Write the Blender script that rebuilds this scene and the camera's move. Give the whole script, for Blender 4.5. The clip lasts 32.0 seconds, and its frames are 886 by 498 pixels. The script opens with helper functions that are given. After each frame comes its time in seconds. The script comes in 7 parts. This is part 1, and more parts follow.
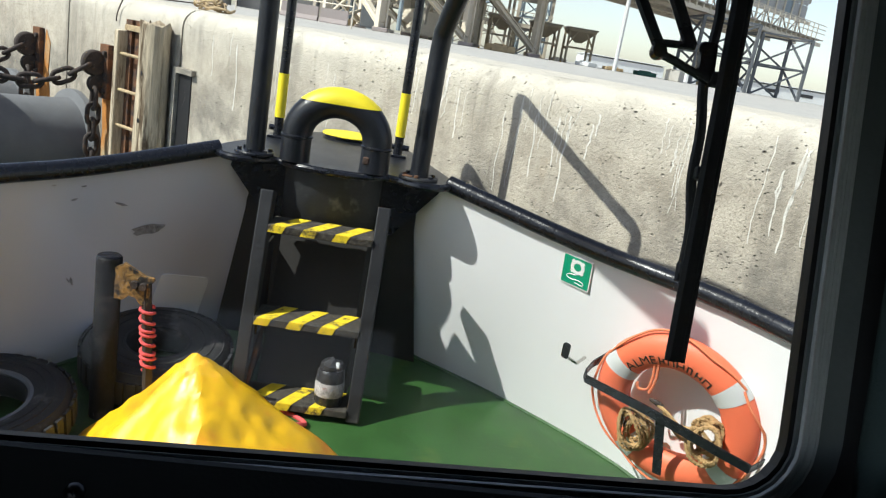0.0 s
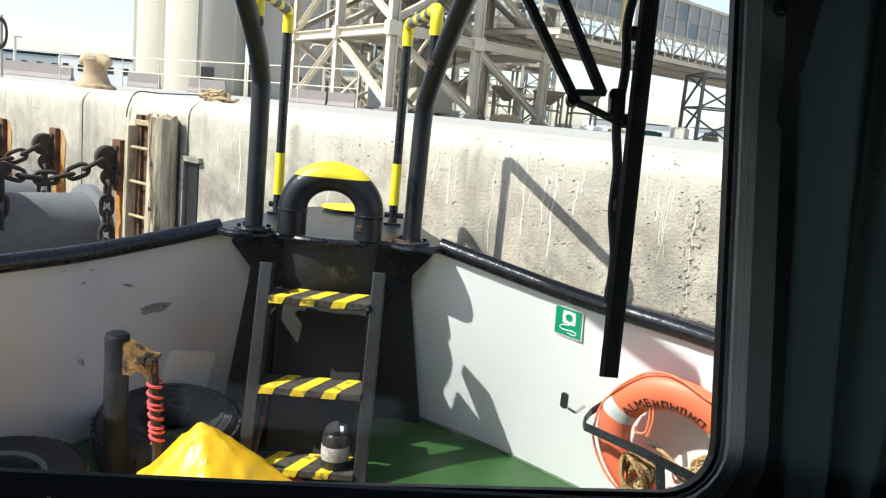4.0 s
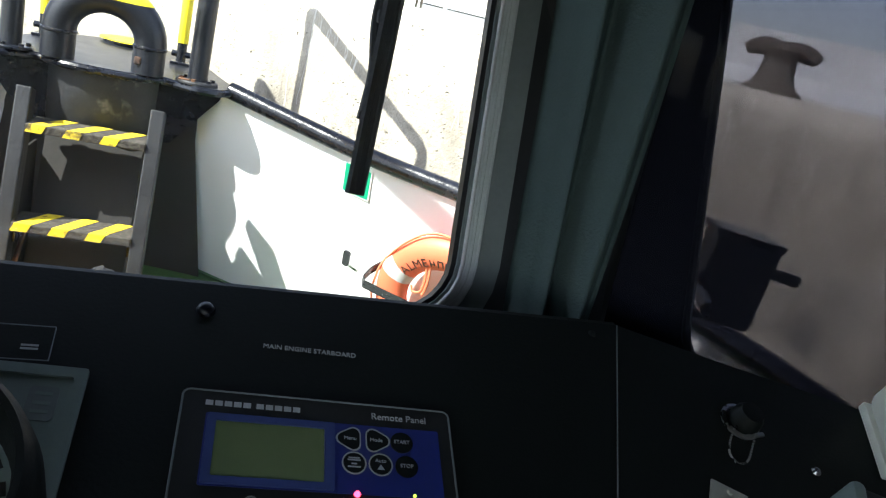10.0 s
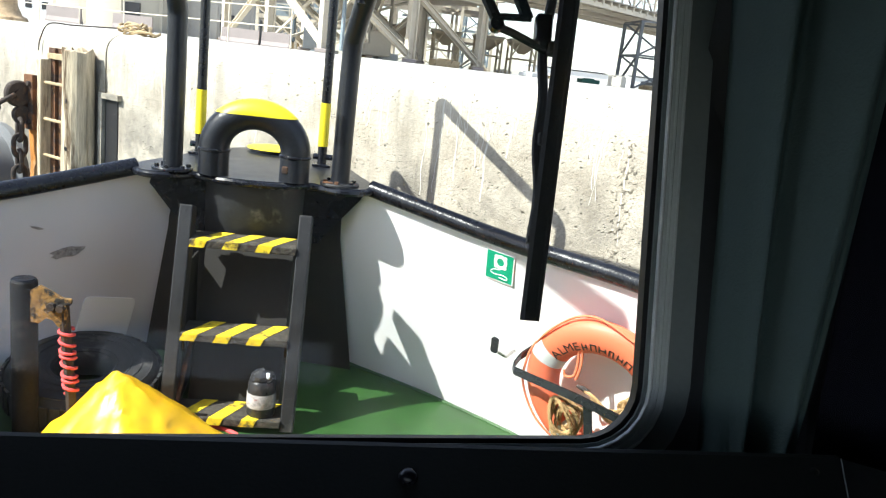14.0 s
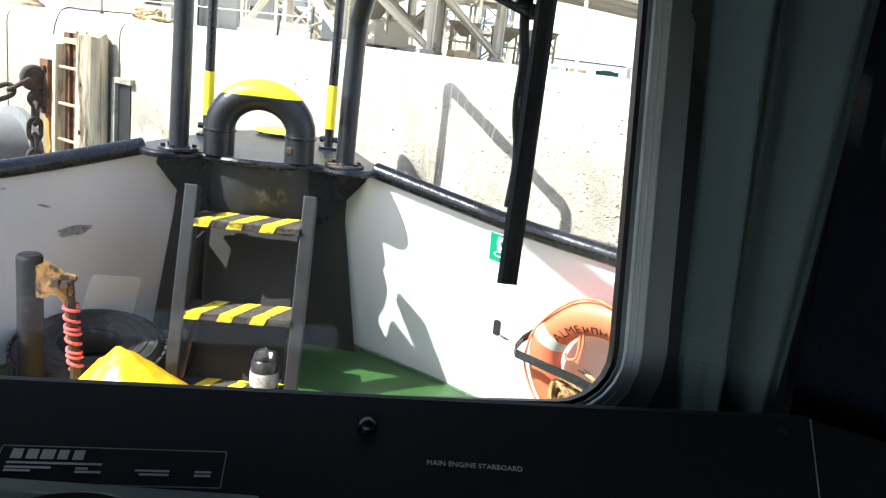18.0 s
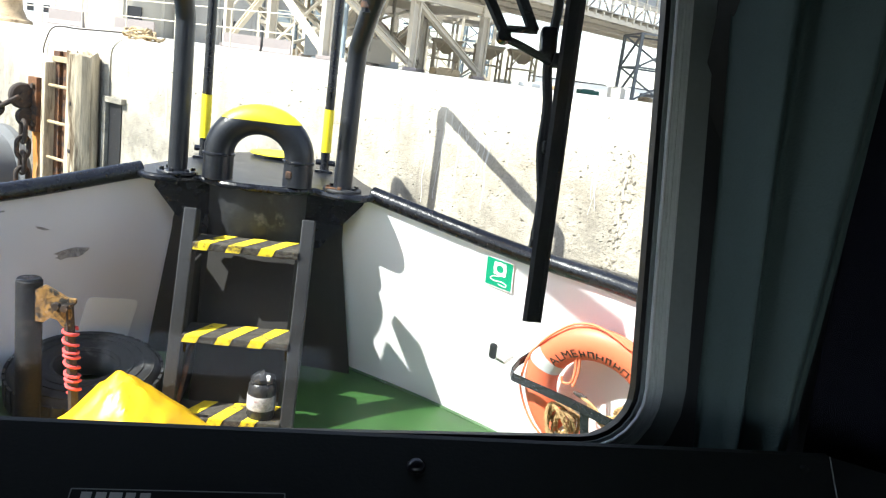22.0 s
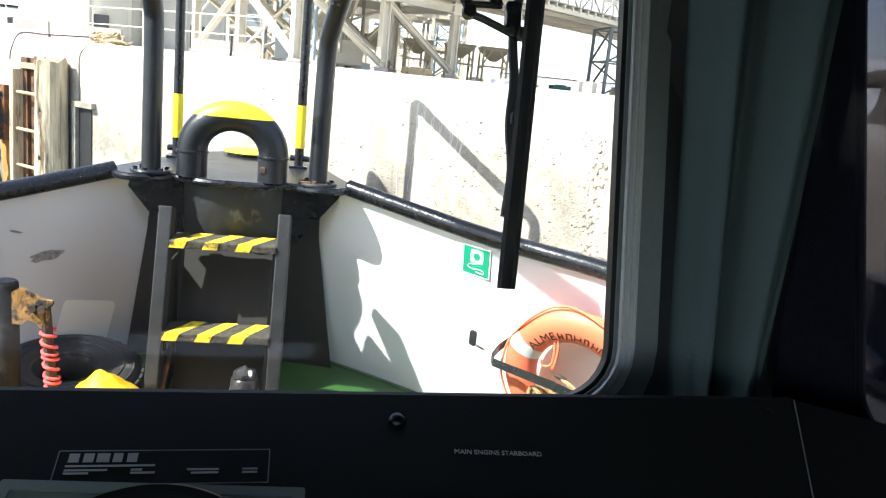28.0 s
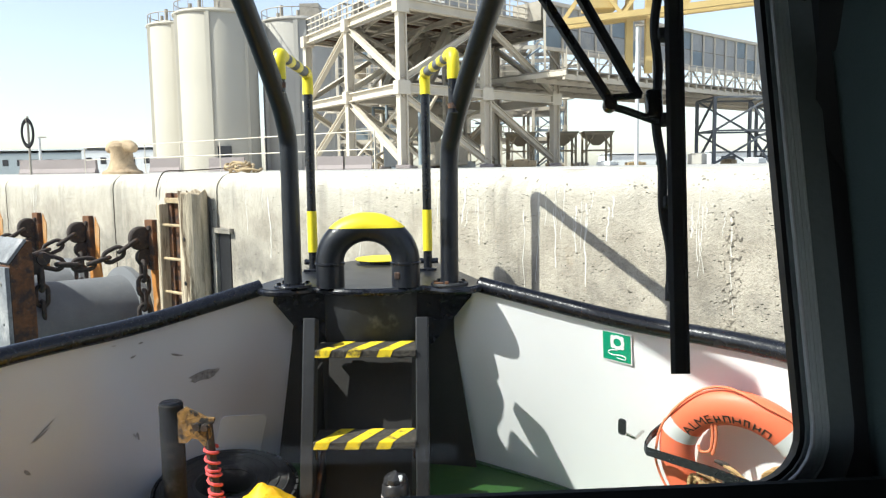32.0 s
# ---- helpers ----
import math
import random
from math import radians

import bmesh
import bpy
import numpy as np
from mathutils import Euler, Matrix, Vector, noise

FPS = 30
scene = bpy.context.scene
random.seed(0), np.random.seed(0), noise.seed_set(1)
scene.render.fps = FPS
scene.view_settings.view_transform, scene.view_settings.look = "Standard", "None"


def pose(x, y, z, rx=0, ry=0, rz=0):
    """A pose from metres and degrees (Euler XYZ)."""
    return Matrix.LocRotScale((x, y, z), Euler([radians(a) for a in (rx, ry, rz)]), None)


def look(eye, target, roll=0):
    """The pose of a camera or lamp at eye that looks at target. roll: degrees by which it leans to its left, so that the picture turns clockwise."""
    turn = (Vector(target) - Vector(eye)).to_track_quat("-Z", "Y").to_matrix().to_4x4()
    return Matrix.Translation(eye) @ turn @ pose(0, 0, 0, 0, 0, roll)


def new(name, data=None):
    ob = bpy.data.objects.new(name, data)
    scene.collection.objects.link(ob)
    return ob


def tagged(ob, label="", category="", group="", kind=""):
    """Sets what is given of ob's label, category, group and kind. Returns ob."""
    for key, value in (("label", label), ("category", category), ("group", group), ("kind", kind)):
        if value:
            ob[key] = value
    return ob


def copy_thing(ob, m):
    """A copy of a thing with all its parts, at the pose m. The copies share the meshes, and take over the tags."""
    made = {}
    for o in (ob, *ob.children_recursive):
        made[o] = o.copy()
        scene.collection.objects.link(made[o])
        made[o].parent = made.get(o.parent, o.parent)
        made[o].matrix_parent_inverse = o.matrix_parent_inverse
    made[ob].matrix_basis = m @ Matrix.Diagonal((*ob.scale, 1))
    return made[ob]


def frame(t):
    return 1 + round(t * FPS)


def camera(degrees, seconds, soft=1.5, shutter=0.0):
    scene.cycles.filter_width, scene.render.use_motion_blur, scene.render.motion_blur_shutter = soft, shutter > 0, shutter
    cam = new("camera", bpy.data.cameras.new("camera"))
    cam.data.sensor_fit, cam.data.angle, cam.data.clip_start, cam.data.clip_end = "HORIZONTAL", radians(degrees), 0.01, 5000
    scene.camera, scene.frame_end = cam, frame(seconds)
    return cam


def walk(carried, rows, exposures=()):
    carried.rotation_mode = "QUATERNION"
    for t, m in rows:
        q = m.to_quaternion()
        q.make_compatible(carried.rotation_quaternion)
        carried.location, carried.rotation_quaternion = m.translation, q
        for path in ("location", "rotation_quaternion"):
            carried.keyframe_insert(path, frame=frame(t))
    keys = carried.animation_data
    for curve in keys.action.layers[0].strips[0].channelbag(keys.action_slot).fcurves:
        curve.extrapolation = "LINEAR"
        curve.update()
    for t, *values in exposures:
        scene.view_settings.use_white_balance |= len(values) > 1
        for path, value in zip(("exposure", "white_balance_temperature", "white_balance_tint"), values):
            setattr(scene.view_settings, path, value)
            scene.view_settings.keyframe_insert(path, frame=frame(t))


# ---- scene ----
cam = camera(59.32, 32.0, soft=1.2)
PATH = [
    (0, (0.0658, 0.0748, 1.6719), (0.3109, 3.9342, 0.6497), 9.65),
    (0.5, (0.1213, -0.0485, 1.6497), (0.1283, 3.8593, 0.7962), 16.08),
    (1, (0.1285, -0.0283, 1.6288), (-0.1552, 3.8585, 0.7278), 15.34),
    (1.5, (0.1202, -0.0701, 1.6374), (0.0256, 3.8361, 0.7813), 15.12),
    (2, (0.0155, -0.0629, 1.7155), (-0.2035, 3.8083, 0.7329), 11.67),
    (2.5, (0.0727, -0.0847, 1.6740), (-0.2239, 3.8157, 0.8379), 12.31),
    (3, (0.0767, -0.1050, 1.6884), (-0.2140, 3.8143, 0.9441), 13.68),
    (3.5, (0.2167, -0.0805, 1.6759), (0.0896, 3.8595, 0.9977), 9.21),
    (5.5, (0.0683, -0.0551, 1.6386), (0.3363, 3.8615, 0.8716), 2.76),
    (6, (0.0688, -0.0369, 1.6276), (0.3292, 3.8751, 0.8350), 3.40),
    (6.5, (0.0827, -0.0365, 1.6053), (0.3347, 3.8679, 0.7734), 3.81),
    (7, (0.1832, -0.0512, 1.5432), (0.6060, 3.8088, 0.5832), 3.82),
    (7.5, (0.1855, -0.0492, 1.5322), (0.8208, 3.7517, 0.4602), 5.79),
    (8, (0.2177, -0.0263, 1.5439), (0.9982, 3.7322, 0.4194), 8.57),
    (8.5, (0.2638, -0.0318, 1.5466), (1.1880, 3.6948, 0.4250), 11.99),
    (9, (0.2847, -0.0360, 1.5462), (1.3552, 3.6511, 0.4239), 13.89),
    (9.5, (0.2960, -0.0552, 1.5563), (1.3969, 3.6275, 0.4490), 14.16),
    (10, (0.3216, -0.0558, 1.5531), (1.4382, 3.6235, 0.4506), 13.63),
    (10.5, (0.3300, -0.0444, 1.5515), (1.4820, 3.6163, 0.4237), 13.39),
    (11, (0.3412, -0.0328, 1.5293), (1.5307, 3.6014, 0.3554), 13.52),
    (11.5, (0.3600, -0.0413, 1.5388), (1.5966, 3.5580, 0.3075), 13.43),
    (12, (0.3434, -0.0404, 1.5469), (1.6231, 3.5385, 0.3004), 13.49),
    (12.5, (0.3494, -0.0163, 1.5601), (1.5698, 3.5934, 0.3432), 11.74),
    (13, (0.2575, 0.0023, 1.6129), (1.0148, 3.7779, 0.5308), 7.59),
    (13.5, (0.2227, 0.0153, 1.6335), (0.7187, 3.8687, 0.6819), 6.66),
    (14, (0.2402, 0.0154, 1.6345), (0.6792, 3.8852, 0.7224), 6.66),
    (14.5, (0.2520, 0.0190, 1.6271), (0.6611, 3.8931, 0.7197), 6.75),
    (16.5, (0.2635, 0.0126, 1.6101), (0.5402, 3.9009, 0.7130), 6.35),
    (17, (0.2768, 0.0071, 1.6016), (0.5397, 3.8942, 0.6953), 6.46),
    (17.5, (0.2971, 0.0021, 1.5979), (0.6271, 3.8763, 0.6586), 6.83),
    (18, (0.3089, 0.0005, 1.5935), (0.6656, 3.8675, 0.6350), 7.00),
    (18.5, (0.3188, 0.0014, 1.5825), (0.7200, 3.8623, 0.6168), 7.36),
    (19, (0.3000, 0.0006, 1.5909), (0.7044, 3.8584, 0.6145), 7.33),
    (19.5, (0.2618, -0.0074, 1.5862), (0.6418, 3.8542, 0.6148), 7.59),
    (20, (0.3240, 0.0013, 1.5931), (0.6981, 3.8607, 0.6108), 7.26),
    (20.5, (0.2276, -0.0221, 1.6126), (0.6480, 3.8320, 0.6279), 7.20),
    (21, (0.1968, -0.0267, 1.6117), (0.6088, 3.8318, 0.6412), 8.08),
    (21.5, (0.2055, -0.0280, 1.6283), (0.6241, 3.8416, 0.7058), 8.25),
    (22, (0.2213, -0.0293, 1.6335), (0.6696, 3.8494, 0.7647), 7.54),
    (22.5, (0.2467, -0.0330, 1.6323), (0.7234, 3.8465, 0.7826), 7.01),
    (23, (0.2569, -0.0358, 1.6246), (0.7591, 3.8399, 0.7721), 6.40),
    (23.5, (0.2448, -0.0445, 1.6218), (0.7751, 3.8268, 0.7667), 6.55),
    (24, (0.2388, -0.0254, 1.5900), (0.7960, 3.8423, 0.7351), 7.64),
    (24.5, (0.2362, -0.0405, 1.6179), (0.8101, 3.8217, 0.7493), 8.08),
    (25, (0.2420, -0.0360, 1.6254), (0.8201, 3.8344, 0.7971), 7.78),
    (25.5, (0.2514, -0.0302, 1.6169), (0.8326, 3.8406, 0.7931), 7.46),
    (27.5, (0.2565, -0.0440, 1.5821), (0.8524, 3.8255, 0.7627), 7.64),
    (28, (0.2287, -0.0716, 1.5920), (0.7871, 3.7954, 0.7352), 5.88),
    (28.5, (0.2140, -0.0978, 1.5871), (0.6962, 3.7810, 0.7372), 1.96),
    (29, (0.1867, -0.0810, 1.6359), (0.5598, 3.8731, 1.1606), -0.15),
    (29.5, (0.1783, -0.0787, 1.6175), (0.4374, 3.8986, 1.2790), -1.42),
    (30, (0.1597, -0.0719, 1.6023), (0.3355, 3.9103, 1.2687), -0.52),
    (30.5, (0.1484, -0.0923, 1.5992), (0.1833, 3.8895, 1.2194), -0.84),
    (31, (0.1555, -0.0874, 1.5962), (0.1539, 3.8924, 1.1944), -0.93),
    (31.5, (0.1519, -0.0900, 1.5985), (0.1338, 3.8886, 1.1860), -1.09),
    (32, (0.1449, -0.0912, 1.6009), (0.0965, 3.8868, 1.1853), -0.86),
]
EXPOSURES = [(0, 0.34), (1.5, 0.44), (3.2, 0.5), (5.5, 0.96), (6.6, 1.2), (7.2, 1.5), (9, 1.7), (11, 1.8), (12.5, 1.84), (13.2, 1.38), (14, 1.14), (17, 1.5), (19, 1.68), (20, 1.69), (21, 1.55), (22, 1.43), (23, 1.52), (24, 1.58), (25, 1.44), (28.4, 1.63), (29, 0.92), (29.4, 0.68), (30, 0.63), (31, 0.76), (32, 0.68)]
walk(cam, [(t, look(eye, target, roll)) for t, eye, target, roll in PATH], EXPOSURES)
SUN_WAY = Vector((1.0, 0.39, -1.09)).normalized()
world = bpy.data.worlds.new("world")
scene.world = world
world.use_nodes = True
wn = world.node_tree.nodes
sky = wn.new("ShaderNodeTexSky")
sky.sky_type, sky.sun_disc = "NISHITA", False
sky.sun_elevation = math.asin(-SUN_WAY.z)
sky.sun_rotation = math.atan2(-SUN_WAY.x, -SUN_WAY.y)
sky.dust_density, sky.air_density, sky.ozone_density = 0.8, 1.0, 1.6
wn["Background"].inputs["Strength"].default_value = 0.15
pale = wn.new("ShaderNodeHueSaturation")
pale.inputs["Saturation"].default_value, pale.inputs["Hue"].default_value = 0.72, 0.508
world.node_tree.links.new(sky.outputs["Color"], pale.inputs["Color"])
world.node_tree.links.new(pale.outputs["Color"], wn["Background"].inputs["Color"])
sun = new("sun", bpy.data.lights.new("sun", "SUN"))
sun.data.energy, sun.data.angle, sun.data.color = 4.75, radians(0.53), (0.985, 0.985, 0.925)
sun.matrix_world = look((0, 0, 30), Vector((0, 0, 30)) + SUN_WAY)

# ---- materials ----


def material(name, colour, rough=0.6, metal=0.0, vary=0.12, scale=6.0, bump=0.15, fine=60.0, second=None, spread=(0.45, 0.62), random_tint=0.0, spec=0.5):
    """Two scales of noise over a base colour, an optional second colour in patches, and fine relief."""
    m = bpy.data.materials.new(name)
    m.use_nodes = True
    nt = m.node_tree
    b = nt.nodes["Principled BSDF"]
    b.inputs["Roughness"].default_value, b.inputs["Metallic"].default_value = rough, metal
    b.inputs["Specular IOR Level"].default_value = spec
    co = nt.nodes.new("ShaderNodeTexCoord")
    big, small = nt.nodes.new("ShaderNodeTexNoise"), nt.nodes.new("ShaderNodeTexNoise")
    big.inputs["Scale"].default_value, big.inputs["Detail"].default_value = scale, 6
    small.inputs["Scale"].default_value, small.inputs["Detail"].default_value = fine, 4
    for n in (big, small):
        nt.links.new(co.outputs["Object"], n.inputs["Vector"])
    ramp = nt.nodes.new("ShaderNodeValToRGB")
    c = Vector(colour)
    ramp.color_ramp.elements[0].position, ramp.color_ramp.elements[1].position = 0.3, 0.72
    ramp.color_ramp.elements[0].color = (*(c * (1 - vary)), 1)
    ramp.color_ramp.elements[1].color = (*[min(1, v * (1 + vary)) for v in c], 1)
    mixn = nt.nodes.new("ShaderNodeMix")
    mixn.data_type = "FLOAT"
    mixn.inputs["Factor"].default_value = 0.35
    nt.links.new(big.outputs["Fac"], mixn.inputs["A"])
    nt.links.new(small.outputs["Fac"], mixn.inputs["B"])
    nt.links.new(mixn.outputs["Result"], ramp.inputs["Fac"])
    out = ramp.outputs["Color"]
    if second:
        patch = nt.nodes.new("ShaderNodeTexNoise")
        patch.inputs["Scale"].default_value, patch.inputs["Detail"].default_value, patch.inputs["Roughness"].default_value = scale * 0.7, 9, 0.65
        nt.links.new(co.outputs["Object"], patch.inputs["Vector"])
        r2 = nt.nodes.new("ShaderNodeValToRGB")
        r2.color_ramp.elements[0].position, r2.color_ramp.elements[1].position = spread
        nt.links.new(patch.outputs["Fac"], r2.inputs["Fac"])
        mx = nt.nodes.new("ShaderNodeMix")
        mx.data_type = "RGBA"
        nt.links.new(r2.outputs["Color"], mx.inputs["Factor"])
        nt.links.new(out, mx.inputs["A"])
        mx.inputs["B"].default_value = (*second, 1)
        out = mx.outputs["Result"]
    if random_tint:
        info = nt.nodes.new("ShaderNodeObjectInfo")
        hsv = nt.nodes.new("ShaderNodeHueSaturation")
        rng = nt.nodes.new("ShaderNodeMapRange")
        rng.inputs["To Min"].default_value, rng.inputs["To Max"].default_value = 1 - random_tint, 1 + random_tint
        nt.links.new(info.outputs["Random"], rng.inputs["Value"])
        nt.links.new(rng.outputs["Result"], hsv.inputs["Value"])
        nt.links.new(out, hsv.inputs["Color"])
        out = hsv.outputs["Color"]
    nt.links.new(out, b.inputs["Base Color"])
    rr = nt.nodes.new("ShaderNodeMapRange")
    rr.inputs["To Min"].default_value, rr.inputs["To Max"].default_value = max(0.02, rough - 0.12), min(1, rough + 0.12)
    nt.links.new(mixn.outputs["Result"], rr.inputs["Value"])
    nt.links.new(rr.outputs["Result"], b.inputs["Roughness"])
    if bump:
        bp = nt.nodes.new("ShaderNodeBump")
        bp.inputs["Strength"].default_value, bp.inputs["Distance"].default_value = bump, 0.01
        nt.links.new(mixn.outputs["Result"], bp.inputs["Height"])
        nt.links.new(bp.outputs["Normal"], b.inputs["Normal"])
    return m


def grained(m, squash):
    """Stretches a material's noise along z, as wood grain."""
    nt = m.node_tree
    for n in [n for n in nt.nodes if n.type == "TEX_NOISE"]:
        src = n.inputs["Vector"].links[0].from_socket
        mp = nt.nodes.new("ShaderNodeMapping")
        mp.inputs["Scale"].default_value = (1, 1, squash)
        nt.links.new(src, mp.inputs["Vector"])
        nt.links.new(mp.outputs[0], n.inputs["Vector"])
    return m


def glow(name, colour, strength):
    m = bpy.data.materials.new(name)
    m.use_nodes = True
    b = m.node_tree.nodes["Principled BSDF"]
    b.inputs["Base Color"].default_value = (*colour, 1)
    b.inputs["Emission Color"].default_value, b.inputs["Emission Strength"].default_value = (*colour, 1), strength
    return m


def sheet_glass(name, colour, gloss=0.06, haze=None, veil=0.0):
    """A thin pane: clear with a tint, and a faint mirror image."""
    m = bpy.data.materials.new(name)
    m.use_nodes = True
    nt = m.node_tree
    nt.nodes.remove(nt.nodes["Principled BSDF"])
    tr, gl, mx = nt.nodes.new("ShaderNodeBsdfTransparent"), nt.nodes.new("ShaderNodeBsdfGlossy"), nt.nodes.new("ShaderNodeMixShader")
    tr.inputs["Color"].default_value = (*colour, 1)
    gl.inputs["Roughness"].default_value = 0.02
    mx.inputs["Fac"].default_value = gloss
    nt.links.new(tr.outputs[0], mx.inputs[1])
    nt.links.new(gl.outputs[0], mx.inputs[2])
    out = mx.outputs[0]
    if haze:
        df, m2 = nt.nodes.new("ShaderNodeBsdfTranslucent" if veil < 0.03 else "ShaderNodeBsdfDiffuse"), nt.nodes.new("ShaderNodeMixShader")
        df.inputs["Color"].default_value = (*haze, 1)
        m2.inputs["Fac"].default_value = veil
        nt.links.new(out, m2.inputs[1])
        nt.links.new(df.outputs[0], m2.inputs[2])
        out = m2.outputs[0]
    nt.links.new(out, nt.nodes["Material Output"].inputs["Surface"])
    return m


def concrete_material():
    """Old quay concrete: bleached top, pits and stained patches, dark grime and weed low down."""
    m = bpy.data.materials.new("quay_concrete")
    m.use_nodes = True
    nt = m.node_tree
    b = nt.nodes["Principled BSDF"]
    b.inputs["Roughness"].default_value = 0.92
    b.inputs["Specular IOR Level"].default_value = 0.25
    co = nt.nodes.new("ShaderNodeTexCoord")
    sep = nt.nodes.new("ShaderNodeSeparateXYZ")
    nt.links.new(co.outputs["Object"], sep.inputs[0])

    def cloud(scale, detail, rough, squash=(1, 1, 1), at=(0, 0, 0)):
        mp = nt.nodes.new("ShaderNodeMapping")
        mp.inputs["Scale"].default_value, mp.inputs["Location"].default_value = squash, at
        nt.links.new(co.outputs["Object"], mp.inputs["Vector"])
        n = nt.nodes.new("ShaderNodeTexNoise")
        n.inputs["Scale"].default_value, n.inputs["Detail"].default_value, n.inputs["Roughness"].default_value = scale, detail, rough
        nt.links.new(mp.outputs[0], n.inputs["Vector"])
        return n.outputs["Fac"]

    def span(socket, lo, hi, top=1.0):
        r = nt.nodes.new("ShaderNodeMapRange")
        r.inputs["From Min"].default_value, r.inputs["From Max"].default_value, r.inputs["To Max"].default_value = lo, hi, top
        nt.links.new(socket, r.inputs["Value"])
        return r.outputs[0]

    def sums(a, k, c, how="MULTIPLY_ADD"):
        s = nt.nodes.new("ShaderNodeMath")
        s.operation = how
        for i, v in enumerate((a, k, c)):
            if isinstance(v, (int, float)):
                s.inputs[i].default_value = v
            else:
                nt.links.new(v, s.inputs[i])
        return s.outputs[0]

    def over(under, tone, amount):
        x = nt.nodes.new("ShaderNodeMix")
        x.data_type = "RGBA"
        nt.links.new(amount, x.inputs["Factor"])
        if isinstance(under, tuple):
            x.inputs["A"].default_value = under
        else:
            nt.links.new(under, x.inputs["A"])
        x.inputs["B"].default_value = tone
        return x.outputs["Result"]

    ragged = sums(cloud(1.7, 8, 0.6), 0.9, sep.outputs["Z"])
    mott = cloud(3.0, 10, 0.72)
    col = over((0.33, 0.29, 0.23, 1), (0.53, 0.475, 0.385, 1), span(mott, 0.38, 0.6))
    # aggregate speckle
    col = over(col, (0.17, 0.155, 0.13, 1), span(cloud(85, 3, 0.6), 0.54, 0.66, 0.7))
    col = over(col, (0.64, 0.585, 0.48, 1), span(cloud(60, 4, 0.6, at=(3, 1, 2)), 0.57, 0.7, 0.5))
    # bleached upper band with a ragged lower limit
    col = over(col, (0.62, 0.575, 0.485, 1), span(sums(cloud(6, 8, 0.65, at=(7, 2, 1)), 0.35, sep.outputs["Z"]), 1.38, 1.72, 0.8))
    line = nt.nodes.new("ShaderNodeMath")
    line.operation = "COMPARE"
    nt.links.new(sums(cloud(3, 5, 0.6, at=(2, 8, 4)), 0.05, sep.outputs["Z"]), line.inputs[0])
    line.inputs[1].default_value, line.inputs[2].default_value = 1.335, 0.006
    col = over(col, (0.2, 0.175, 0.14, 1), sums(line.outputs[0], span(cloud(1.6, 6, 0.6, at=(4, 4, 4)), 0.54, 0.68, 0.8), 0.0, "MULTIPLY"))
    # dark water streaks
    streak = span(cloud(1.0, 8, 0.6, (4.5, 4.5, 0.35), (0, 1.7, 0.4)), 0.53, 0.7, 0.5)
    col = over(col, (0.17, 0.155, 0.13, 1), streak)
    fine = span(cloud(1.0, 6, 0.65, (16, 16, 0.9), (2, 6, 1)), 0.55, 0.68, 0.45)
    col = over(col, (0.2, 0.18, 0.145, 1), sums(fine, span(cloud(0.9, 4, 0.5, at=(9, 3, 3)), 0.46, 0.58), 0.0, "MULTIPLY"))
    # grime blotches in the lower half
    grime = sums(span(cloud(2.3, 9, 0.68, at=(1.3, 4, 9)), 0.44, 0.6, 0.8), span(sep.outputs["Z"], 1.2, 0.6), 0.0, "MULTIPLY")
    col = over(col, (0.12, 0.115, 0.105, 1), grime)
    col = over(col, (0.4, 0.27, 0.13, 1), span(cloud(2.0, 7, 0.7, (1.6, 1.6, 0.7), (5, 5, 3)), 0.63, 0.74, 0.45))
    # tide stain and weed
    col = over(col, (0.085, 0.08, 0.06, 1), span(ragged, 0.6, -0.05))
    col = over(col, (0.05, 0.085, 0.015, 1), span(ragged, -0.15, -0.7))
    # pits: dark holes of two sizes
    height = sums(cloud(45, 6, 0.7), 0.5, sums(mott, 0.8, 0.0))
    for scale, size, deep in ((12.0, 0.15, 0.6), (33.0, 0.25, 0.5)):
        v = nt.nodes.new("ShaderNodeTexVoronoi")
        v.inputs["Scale"].default_value = scale
        mp = nt.nodes.new("ShaderNodeMapping")
        mp.inputs["Scale"].default_value = (1, 1, 1.3)
        nt.links.new(co.outputs["Object"], mp.inputs["Vector"])
        nt.links.new(mp.outputs[0], v.inputs["Vector"])
        hole = sums(span(v.outputs["Distance"], size, size * 0.35), span(cloud(2.1 + scale * 0.1, 4, 0.5, at=(scale, 0, 0)), 0.5, 0.56), 0.0, "MULTIPLY")
        col = over(col, (0.08, 0.072, 0.06, 1), sums(hole, 0.65, 0.0, "MULTIPLY"))
        height = sums(hole, -deep, height)
    nt.links.new(col, b.inputs["Base Color"])
    bp = nt.nodes.new("ShaderNodeBump")
    bp.inputs["Strength"].default_value, bp.inputs["Distance"].default_value = 0.9, 0.02
    nt.links.new(height, bp.inputs["Height"])
    nt.links.new(bp.outputs["Normal"], b.inputs["Normal"])
    return m


